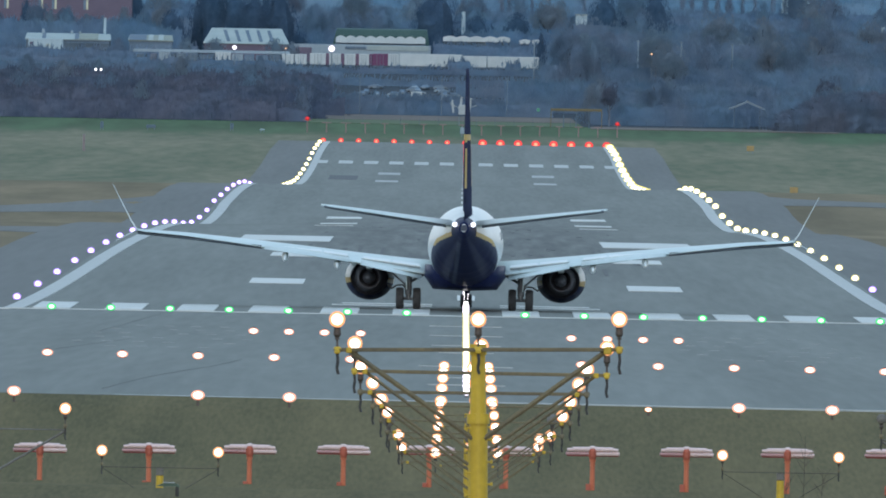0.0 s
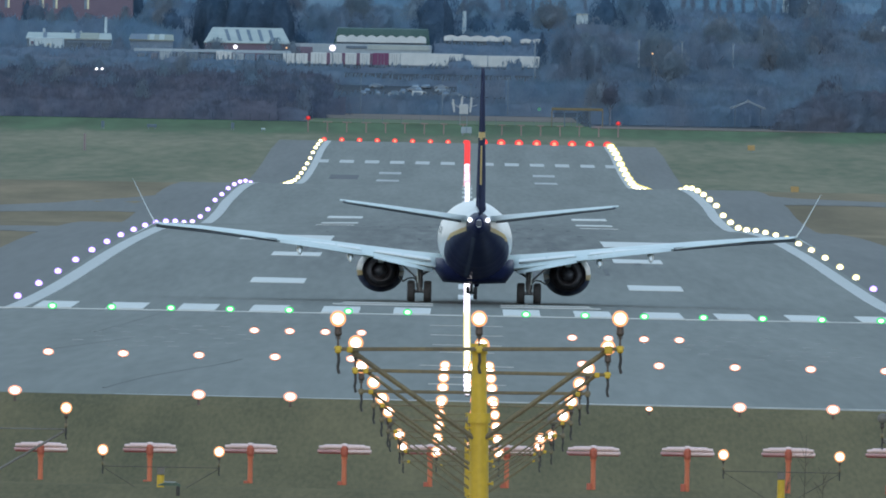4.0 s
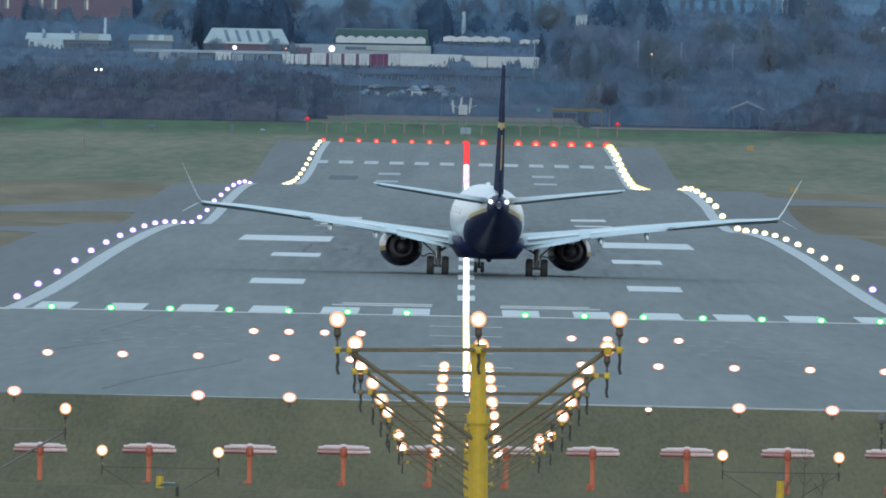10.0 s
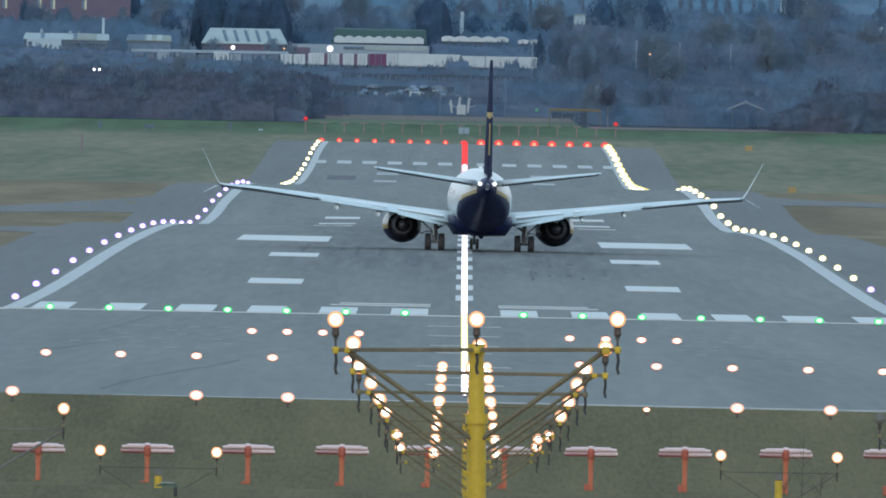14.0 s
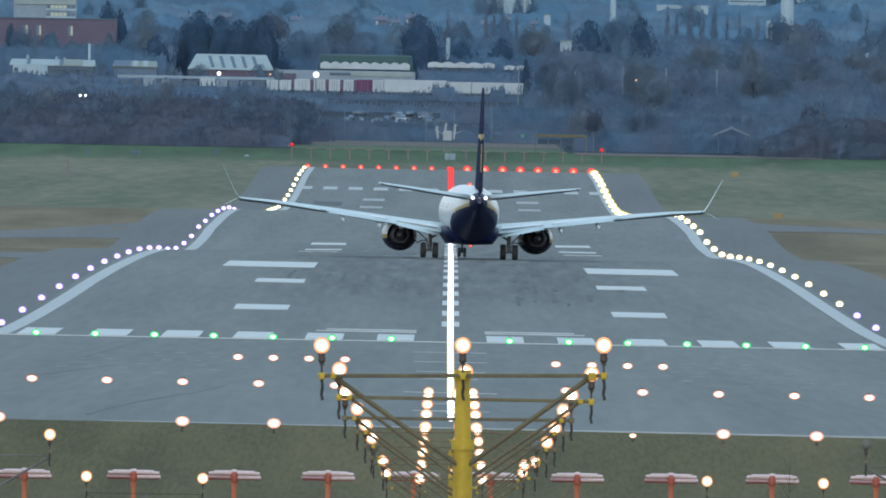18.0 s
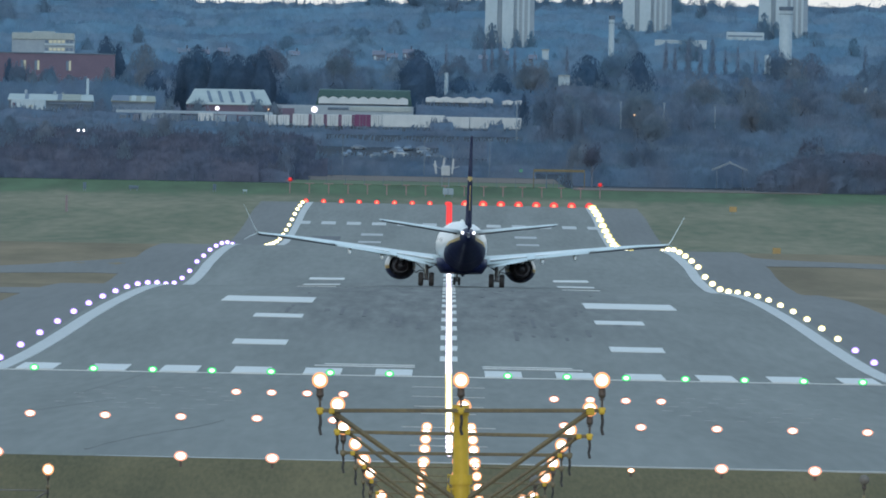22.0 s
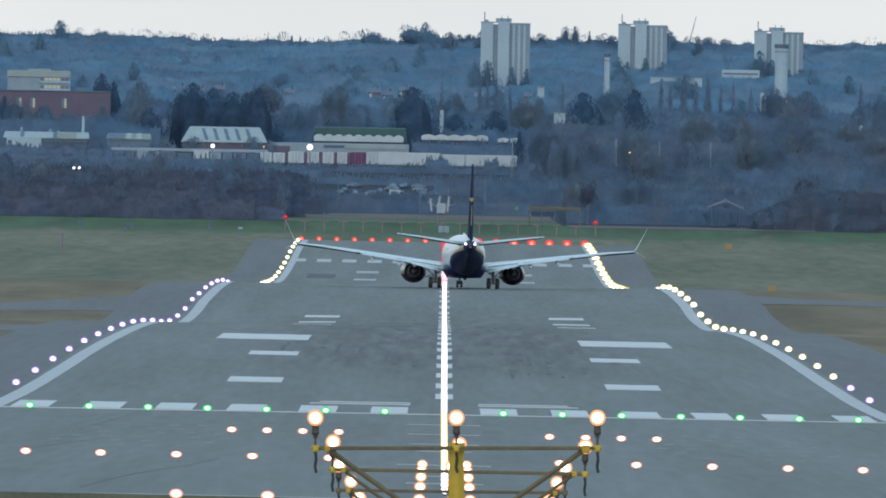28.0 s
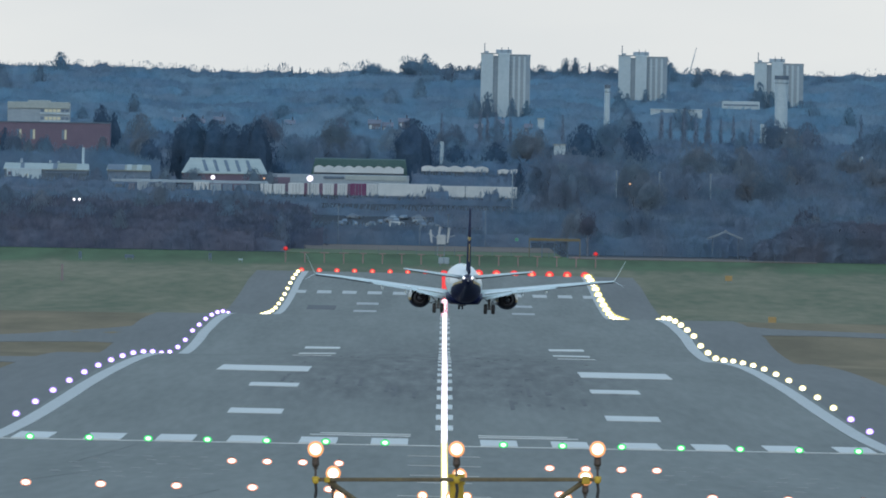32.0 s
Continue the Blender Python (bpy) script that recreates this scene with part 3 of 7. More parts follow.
# short dark scuffs where the wheels first touch
for k in range(40):
    x = rng.uniform(1.6, 10.5) * (-1 if k % 4 == 0 else 1)
    y0, w = rng.uniform(1420, 1960), rng.uniform(0.06, 0.19)
    marking("tyre_mark", x - w, x + w, y0, y0 + rng.uniform(7, 18), M["rubber_mark"], "short dark tyre scuff on the asphalt", 0.115)

M["joint"] = surface("old_tar", (0.118, 0.131, 0.124), (0.150, 0.164, 0.154), 0.3, 0.9)


def seam(x0, y0, x1, y1, w=0.045):
    """A tarred joint that runs slantwise over the asphalt."""
    bm = bmesh.new()
    n = max(2, int(abs(y1 - y0) / 4))
    prev = None
    for k in range(n + 1):
        s = k / n
        x, y = x0 + (x1 - x0) * s + 0.08 * noise.noise((s * 9, y0, 1)), y0 + (y1 - y0) * s
        row = [bm.verts.new((x + d, y, lie(x, y) + 0.112)) for d in (-w, w)]
        if prev:
            bm.faces.new((prev[0], prev[1], row[1], row[0]))
        prev = row
    skirt(bm, 0.04)
    return tagged(link("tar_joint", bm, M["joint"]), "dark tarred joint across the asphalt", "marking", "", "structure")


for a in ((-11.8, 814, -9.2, 905), (-9.2, 905, -8.5, 945), (-16.2, 970, -14.0, 1045), (14.5, 830, 17.5, 960), (-16.0, 1080, -15.0, 1230)):
    seam(*a)

# ---- taxiways ----
def taxi(outline, label):
    """A level piece of taxiway: a fan of points on the lie of the land."""
    bm = bmesh.new()
    vs = [bm.verts.new((x, y, lie(x, y) + 0.03)) for x, y in outline]
    f = bm.faces.new(vs)
    bmesh.ops.triangulate(bm, faces=[f])
    bmesh.ops.subdivide_edges(bm, edges=bm.edges[:], cuts=3, use_grid_fill=True)
    for v in bm.verts:
        v.co.z = lie(v.co.x, v.co.y) + 0.03
    skirt(bm, 0.2)
    return tagged(link("taxiway", bm, M["shoulder"]), label, "taxiway", "", "structure")


taxi([(-28.5, 2185), (-31, 2190), (-36, 2184), (-45, 2165), (-120, 2148), (-120, 2188), (-45, 2203), (-36, 2240), (-31, 2285), (-28.5, 2320)], "grey asphalt taxiway branching off")
taxi([(28.5, 2285), (31, 2293), (36, 2286), (45, 2262), (120, 2240), (120, 2310), (45, 2318), (36, 2345), (31, 2365), (28.5, 2400)], "grey asphalt taxiway branching off")

taxi([(-28.5, 1775), (-31, 1768), (-36, 1757), (-45, 1750), (-120, 1742), (-120, 1712), (-45, 1714), (-36, 1708), (-31, 1700), (-28.5, 1690)], "narrow grey asphalt strip leading off the runway")

# ---- lamps ----
_lens = {}


def lamp(name, x, y, z, r, colour, label, group, stem=0.12, squash=0.8):
    """A light: a dark fitting with a lens that faces the approach."""
    key = (name, round(r, 3), colour, round(stem, 2), squash)
    m = pose(x, y, z)
    if key in _lens:
        return copy_thing(_lens[key], m)
    top = empty(name, m, label, "light", group)
    bm = bmesh.new()
    rod(bm, (0, 0.10, -stem - r), (0, 0.10, -0.2 * r), 0.05, 0.04, 6)
    rod(bm, (0, 0.05, 0), (0, 0.25, 0), r * 0.8, r * 0.45, 10)
    part("fitting", bm, M["housing"], top)
    part("lens", dome(r, r * 0.4, 14, squash), M[colour], top, smooth=True)
    _lens[key] = top
    return top


def bloom(y):
    """Lens size by distance: oversized, and more so further down, to stand in for glare."""
    return 0.10 + 0.17 * min(1.0, y / 1250.0) + max(0, y - 1250) * 0.00007


def edge_colour(s, y):
    if y > 3000:
        return "lamp_yellow"
    return "lamp_violet" if s < 0 or y < 1420 else "lamp_white"


LEFT_Y, LEFT_X = (1290, 1410, 1700, 2000, 2500, 3000, 3838), (23.1, 23.0, 22.75, 22.68, 22.56, 22.5, 22.3)
RIGHT_Y, RIGHT_X = (1290, 1410, 1700, 2000, 2500, 3000, 3838), (22.96, 22.86, 22.61, 22.42, 22.3, 22.0, 21.8)
y = 1290.0
while y < 3830:
    # right-hand lenses are drawn larger to stand in for their stronger glare
    glare = (0.80, 0.82) if y < 2000 else ((0.74, 0.95) if y < 3000 else (0.76, 1.45))
    for s in (-1, 1):
        x = s * float(np.interp(y, *((LEFT_Y, LEFT_X) if s < 0 else (RIGHT_Y, RIGHT_X))))
        lamp("runway_edge_light", x, y, lie(x, y) + (0.21 if y < 2000 else 0.30), bloom(y) * (glare[0] if s < 0 else glare[1]), edge_colour(s, y), "white runway edge light on a short stem", "runway edge lights", 0.2, 0.85)
    y += 60 if y > 1000 else 30
y = 812.0
while y < 3830:
    col = "lamp_red" if y > 3530 or (y > 2936 and int(y - 812) % 30) else ("lamp_centre" if y < 900 or y > 1235 else "lamp_white")
    if not 1235 <= y <= 1240:
        lamp("centre_line_light", 0.0, y, lie(0, y) + 0.29, bloom(y) * (0.6 if y < 900 else 0.62 if y < 2900 else 1.0), col, "bright inset runway centre line light", "runway centre line lights", 0.05, 1.0)
    y += 15
for k in range(17):
    x = (k - 8) * 2.71 - 0.25
    lamp("runway_end_light", x, 3836, lie(x, 3836) + 0.30, 0.42 if k < 9 else 0.66, "lamp_red", "red light across the end of the runway", "runway end lights", 0.1, 0.9)
for k in range(-7, 8):
    if k == 0:
        continue
    x = k * 2.93
    lamp("threshold_light", x, 1241.2, lie(x, 1241) + 0.25, 0.235, "lamp_green", "green inset threshold light", "threshold lights", 0.05, 0.7)
for s in (-1, 1):
    for x in (4.58, 6.15, 7.7, 9.24):
        lamp("approach_light", s * x, 1090, lie(s * x, 1090) + 0.25, 0.225, "lamp_inset", "warm white inset approach light", "approach lights", 0.05, 0.6)
    for x in (4.33, 7.2, 10.05, 12.89, 15.7):
        lamp("approach_light", s * x, 940, lie(s * x, 940) + 0.24, 0.215, "lamp_inset", "warm white inset approach light", "approach lights", 0.05, 0.6)
for x in (-14.29, -8.48, -5.59, -2.68, 8.61, 11.56):
    lamp("approach_light", x, 792, lie(x, 800) + 0.27, 0.22, "lamp_inset", "warm white approach light at the asphalt edge", "approach lights", 0.3, 0.72)
lamp("approach_light", 5.75, 792, lie(0, 800) + 0.12, 0.12, "lamp_warm", "small warm approach light at the asphalt edge", "approach lights", 0.1, 0.6)


# ---- approach masts ----
def light_height(y):
    """Height of the lamps on the approach masts."""
    return float(np.interp(y, (280, 340, 400, 430, 490, 550, 580, 640, 790, 940), (9.5, 8.27, 7.02, 6.4, 5.33, 4.2, 3.45, 2.4, 1.9, 1.05)))


def hanging(bm, x, y, z, drop):
    """A loop of cable that hangs from a lamp's joint."""
    pts = [(x, y, z), (x + 0.008, y, z - drop * 0.35), (x - 0.006, y, z - drop * 0.7), (x + 0.012, y, z - drop)]
    for a, b in zip(pts, pts[1:]):
        rod(bm, a, b, 0.018, n=5)


def lamp_head(top, x, z, r, colour="lamp_warm"):
    bm = bmesh.new()
    # a drum under the lens, a waisted joint and a slim stem
    rod(bm, (x, 0.03, z), (x, 0.22, z), r * 0.95, r * 0.5, 12)
    rod(bm, (x, 0.1, z - 0.17), (x, 0.1, z - 0.05), 0.044, 0.036, 10)
    rod(bm, (x, 0.1, z - 0.205), (x, 0.1, z - 0.17), 0.022, 0.044, 10)
    rod(bm, (x, 0.1, z - 0.225), (x, 0.1, z - 0.21), 0.03, None, 8)
    rod(bm, (x, 0.1, z - 0.34), (x, 0.1, z - 0.2), 0.013, None, 6)
    head = part("lamp_head", bm, M["housing"], top)
    lens = part("lens", dome(r, r * 0.4), M[colour], head, smooth=True)
    lens.location = (x, 0, z)
    bm = bmesh.new()
    hanging(bm, x, 0.1, z - 0.385, 0.23)
    part("cable", bm, M["cable"], top)
    bm = bmesh.new()
    box(bm, x - 0.034, 0.04, z - 0.385, x + 0.034, 0.16, z - 0.335, 0.012)
    rod(bm, (x, 0.1, z - 0.335), (x, 0.1, z - 0.305), 0.048, 0.034, 10)
    part("junction_box", bm, M["yellow" if top.location.y < 330 else "weathered"], top)


def mast(y, half, count, r, shift=0.0, lift=0.0, roll=0.0, dead=()):
    """A yellow post with a crossbar, two braces and the lamps on it."""
    zl = light_height(y) + lift
    g = lie(0, y) - 0.25
    top = empty("approach_mast", Matrix.Translation((shift, y, zl)) @ pose(0, 0, 0, 0, roll, 0) @ Matrix.Translation((0, 0, -zl)), "yellow steel approach light mast with crossbar and braces", "light mast", "approach masts")
    near = y < 300
    bm = bmesh.new()
    rod(bm, (0, 0.25, g), (0, 0.25, zl - 1.12), 0.107 if near else 0.06, 0.105 if near else 0.06, 18)
    rod(bm, (0, 0.25, zl - 1.12), (0, 0.25, zl - 0.3), 0.092 if near else 0.05, 0.078 if near else 0.045, 18)
    rod(bm, (0, 0.25, zl - 1.17), (0, 0.25, zl - 1.06), 0.128 if near else 0.07, None, 18)
    rod(bm, (0, 0.25, zl - 0.40), (0, 0.25, zl - 0.28), 0.094 if near else 0.055, None, 18)
    part("post", bm, M["yellow"], top)
    if near:
        for k in range(14):
            bm = bmesh.new()
            zz, side = zl - 1.22 - 0.125 * k, -1 if k % 2 == 0 else 1
            rod(bm, (side * 0.148, 0.2, zz), (0.0, 0.2, zz), 0.011, n=6)
            rod(bm, (side * 0.148, 0.2, zz - 0.018), (side * 0.148, 0.2, zz + 0.024), 0.012, n=6)
            part("step_peg", bm, M["yellow"], top)
    bm = bmesh.new()
    t = 0.022 if y < 345 else 0.012
    box(bm, -half - 0.04, 0.1, zl - 0.34 - t, half + 0.04, 0.15, zl - 0.34 + t, 0.006)
    part("crossbar", bm, M["weathered"], top)
    for s in (-1, 1):
        bm = bmesh.new()
        rod(bm, (s * (half - 0.15), 0.16, zl - 0.36), (s * 0.06, 0.2, zl - 0.36 - half * 0.62), 0.033 if y < 300 else 0.024 if y < 375 else 0.014, n=6)
        part("brace", bm, M["weathered"], top)
        bm = bmesh.new()
        w = 0.045 if near and s > 0 else 0.032
        box(bm, s * (half - 0.13) - w, 0.08, zl - 0.34 - w * 1.2, s * (half - 0.13) + w, 0.2, zl - 0.34 + w * 0.8, 0.01)
        part("bracket", bm, M["yellow"], top)
    for k in range(count):
        x = -half + 2 * half * k / (count - 1)
        lamp_head(top, x, zl, r, "galvanised" if k in dead else "lamp_warm")
    return top


# distance, half width, sideways and upward offset, lean, lamps that are out
for yy, half, shift, lift, roll, dead in ((280, 1.575, 0.0, 0.02, -1.05, ()), (310, 1.56, 0.06, 0.0, 0.0, ()), (340, 1.535, -0.01, -0.03, -0.4, ()), (370, 1.52, 0.04, 0.0, -0.6, ()), (400, 1.51, 0.06, -0.03, 0.0, ()),
                                          (430, 1.50, 0.07, -0.05, 0.4, ()), (490, 1.60, 0.02, 0.05, -1.4, (0, 1, 2)), (520, 1.575, 0.12, -0.12, -0.6, ()), (550, 1.54, 0.03, -0.06, 0.0, (0, 1)), (580, 1.575, 0.055, 0.03, -1.4, ())):
    mast(yy, half, 3, 0.092 + 0.00011 * (yy - 280), shift, lift, roll, dead)
for k in range(10):
    yy = 640 + 30 * k
    if yy < 790:
        mast(yy, 0.80, 2, 0.145)
    else:
        for s in (-1, 1):
            lamp("approach_light", s * 0.80, yy, lie(0, max(805, yy)) + (0.3 if yy < 800 else 0.29), 0.195, "lamp_warm", "warm white inset approach light of a pair", "approach lights", 0.1, 0.85)


def wide_bar(y, pairs, r, zl, dead=()):
    """A wide crossbar: pairs of lamps, each pair on a slim yellow post with two stays."""
    for a, b in pairs:
        top = empty("approach_bar", pose(0, y, 0), "pair of approach lamps on a bar over a yellow post", "light mast", "approach masts")
        c = (a + b) / 2
        part("bar", rod(bmesh.new(), (a, 0.12, zl - 0.42), (b, 0.12, zl - 0.42), 0.016 if y < 600 else 0.010, n=6), M["galvanised" if y < 600 else "housing"], top)
        high = zl - 0.62 if y > 600 else zl - 0.42 - abs(b - a) * 0.30
        if y > 600:
            small = bmesh.new()
            box(small, c - 0.095, 0.12, high, c + 0.095, 0.3, high + 0.2, 0.02)
            part("junction_cover", small, M["galvanised"], top)
        part("post", rod(bmesh.new(), (c, 0.2, lie(c, y) - 0.1), (c, 0.2, high), 0.10 if y > 600 else 0.062, 0.095 if y > 600 else 0.05, 10), M["yellow"], top)
        for e in (a, b):
            part("stay", rod(bmesh.new(), (e, 0.14, zl - 0.44), (c, 0.2, zl - 0.42 - abs(e - c) * 0.62), 0.009 if y > 600 else 0.028, n=6), M["housing" if y > 600 else "galvanised"], top)
        for x in (a, b):
            lamp_head(top, x, zl, r, "galvanised" if x in dead else "lamp_warm")


wide_bar(640, ((-15.35, -12.35), (-9.31, -6.34)), 0.142, 2.30)
wide_bar(640, ((6.53, 9.5), (12.4, 15.4)), 0.142, 2.46)
wide_bar(490, ((-10.9, -7.90),), 0.116, 5.47)
wide_bar(490, ((8.05, 10.9),), 0.10, 5.56, dead=(8.05,))
# faint worn dots and a tarred crack on the starter strip
for s in (-1, 1):
    for r in range(6):
        for k in range(6):
            if (r * 7 + k * 3) % 5 == 0:
                continue
            x, y = s * (9.2 + 1.25 * k + 0.5 * (r % 2)), 1000 + 27 * r
            marking("worn_dot", x - 0.22, x + 0.22, y, y + 0.9, M["faint_paint"], "worn pale dot on the asphalt", 0.115)


# ---- the localiser array in the grass ----
def antenna_proto():
    top = empty("localiser_antenna", pose(0, 0, -500), "orange-posted localiser antenna with a pale pink radome", "antenna", "localiser antennas")
    bm = bmesh.new()
    rod(bm, (0, 0, -1.52), (0, 0, -0.22), 0.082, 0.068, 12)
    rod(bm, (0, 0, -0.40), (0, 0, -0.33), 0.095, None, 12)
    rod(bm, (0, 0, -0.52), (0, 0, -0.48), 0.085, None, 12)
    part("post", bm, M["orange"], top)
    bm = bmesh.new()
    box(bm, -0.19, -0.12, -1.34, -0.05, 0.06, -1.06, 0.015)
    part("junction_box", bm, M["bracket_red"], top)
    bm = bmesh.new()
    skin(bm, [oval_ring(0.085, 0.14, -0.33), oval_ring(0.112, 0.16, -0.25), oval_ring(0.112, 0.16, -0.08), oval_ring(0.08, 0.12, 0.0)])
    part("bracket", bm, M["bracket_red"], top)
    bm = bmesh.new()
    skin(bm, [oval_ring(0.11, 0.12, -0.01), oval_ring(0.10, 0.11, 0.04), oval_ring(0.05, 0.06, 0.07)])
    part("cap", bm, M["radome"], top, "pale round cap")
    for s in (-1, 1):
        # upper radome: a thick middle with a slimmer end piece
        up = part("radome", rod(bmesh.new(), (s * 0.07, 0, -0.035), (s * 0.60, 0, -0.035), 0.074, 0.068, 12), M["radome"], top)
        part("end_piece", rod(bmesh.new(), (s * 0.60, 0, -0.05), (s * 0.76, 0, -0.055), 0.055, 0.045, 12), M["radome"], up)
        low = rod(bmesh.new(), (s * 0.08, 0.02, -0.165), (s * 0.80, 0.02, -0.165), 0.062 if s > 0 else 0.05, 0.055 if s > 0 else 0.045, 12)
        part("lower_radome", low, M["radome" if s > 0 else "pink_shade"], top)
        part("lower_boom", rod(bmesh.new(), (s * 0.08, 0.05, -0.215), (s * 0.76, 0.05, -0.215), 0.032, None, 8), M["maroon"], top)
    return top


def oval_ring(rx, ry, z, n=14):
    return [(rx * math.cos(k * math.tau / n), ry * math.sin(k * math.tau / n), z) for k in range(n)]


M["bracket_red"] = surface("weathered_red_orange", (0.36, 0.08, 0.05), (0.46, 0.12, 0.07), 3, 0.6)
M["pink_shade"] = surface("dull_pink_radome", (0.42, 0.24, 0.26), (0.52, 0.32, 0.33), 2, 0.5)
proto = antenna_proto()
first = True
for x in (-12.65, -9.41, -6.42, -3.63, -1.08, 1.2, 3.77, 6.56, 9.56, 12.65):
    m = pose(x, 745, lie(x, 745) + 1.35 + 0.0108 * x)
    if first:
        proto.matrix_basis = m
        first = False
    else:
        copy_thing(proto, m)


def cable_cover():
    top = empty("cable_cover", pose(-7.5, 632.5, lie(-7.5, 632) + 0.08), "dark green cable cover with a pale lid in the grass", "cabinet")
    bm = bmesh.new()
    skin(bm, [[(x, -0.5, a), (x, -0.2, a), (x, -0.2, b), (x, -0.5, b)] for x, a, b in ((-0.29, 0.25, 0.27), (-0.09, 0.25, 0.34), (0.17, 0.26, 0.33), (0.27, 0.22, 0.29))])
    part("lid", bm, M["cover_green"], top)
    bm = bmesh.new()
    box(bm, -0.15, -0.52, 0.335, 0.15, -0.2, 0.352, 0.005)
    part("lid_edge", bm, M["faded_hazed_paint"], top)
    bm = bmesh.new()
    box(bm, 0.17, -0.5, -0.15, 0.26, -0.2, 0.24, 0.02)
    part("leg", bm, M["cable"], top)


M["cover_green"] = surface("dark_green_plastic", (0.03, 0.07, 0.05), (0.06, 0.11, 0.08), 3, 0.5)
cable_cover()




def sapling(x, y, h, seed):
    """A leafless sapling with a few thin twigs."""
    rg = random.Random(seed)
    top = empty("sapling", pose(x, y, lie(x, y)), "thin leafless sapling on the bank", "sapling", "saplings")
    stem = part("stem", rod(bmesh.new(), (0, 0, -0.1), (0.05, 0, h), 0.016, 0.007, 6), M["twig"], top)
    for k in range(9):
        t = rg.uniform(0.3, 0.9) * h
        s = rg.choice((-1, 1))
        part("twig", rod(bmesh.new(), (0.05 * t / h, 0, t), (s * rg.uniform(0.1, 0.35), rg.uniform(-0.1, 0.1), t + rg.uniform(0.25, 0.5)), 0.008, 0.004, 5), M["twig"], stem)


M["twig"] = surface("dry_twig", (0.07, 0.06, 0.045), (0.12, 0.10, 0.075), 3, 0.9)
sapling(9.42, 700, 2.3, 1)
sapling(9.95, 702, 1.3, 2)
sapling(8.9, 699, 1.0, 3)


# ---- the airliner ----
M["nozzle_metal"] = surface("heat_stained_nozzle", (0.062, 0.066, 0.084), (0.105, 0.108, 0.128), 3, 0.7, 0.1)
M["cabin_glass"] = surface("cabin_window_glass", (0.30, 0.33, 0.35), (0.42, 0.46, 0.48), 2, 0.15)
M["flap_shade"] = surface("flap_gap_shade", (0.20, 0.24, 0.25), (0.30, 0.34, 0.35), 2, 0.6)
# dark grey that paints underside shade onto ailerons and elevators
M["slate"] = surface("shaded_trailing_edge", (0.05, 0.065, 0.08), (0.10, 0.12, 0.14), 2, 0.6)

def airfoil(chord, thick, y_le, x, z, twist=0.0, n=9):
    """A ring of points round a wing section; y_le is the leading edge, the section runs back from it."""
    up, low = [], []
    for k in range(n):
        s = 0.5 * (1 - math.cos(math.pi * k / (n - 1)))
        t = 5 * thick * (0.2969 * math.sqrt(s) - 0.126 * s - 0.3516 * s * s + 0.2843 * s**3 - 0.1015 * s**4)
        camber = 0.02 * math.sin(math.pi * s)
        up.append((s, camber + t))
        low.append((s, camber - t * 0.85))
    ring = up + low[-2:0:-1]
    ca, sa = math.cos(radians(twist)), math.sin(radians(twist))
    return [(x, y_le - chord * (s * ca + h * sa), z + chord * (h * ca - s * sa)) for s, h in ring]


def oval(y, zc, hw, hh, n=32):
    return [(hw * math.cos(k * math.tau / n), y, zc + hh * math.sin(k * math.tau / n)) for k in range(n)]


def wheel(parent, x, y, r, w, name="wheel"):
    bm = bmesh.new()
    n = 24
    prof = ((-w / 2, r * 0.62), (-w / 2, r * 0.88), (-w * 0.36, r * 0.98), (-w * 0.15, r), (w * 0.15, r), (w * 0.36, r * 0.98), (w / 2, r * 0.88), (w / 2, r * 0.62))
    skin(bm, [[(x + a, y + b * math.cos(k * math.tau / n), r + b * math.sin(k * math.tau / n)) for k in range(n)] for a, b in prof])
    wh = part(name, bm, M["tyre"], parent, smooth=False)
    bm = bmesh.new()
    rod(bm, (x - w * 0.42, y, r), (x + w * 0.42, y, r), r * 0.6, None, 16)
    rod(bm, (x - w * 0.52, y, r), (x + w * 0.52, y, r), r * 0.2, None, 10)
    part("hub", bm, M["gear_metal"], wh)
    return wh


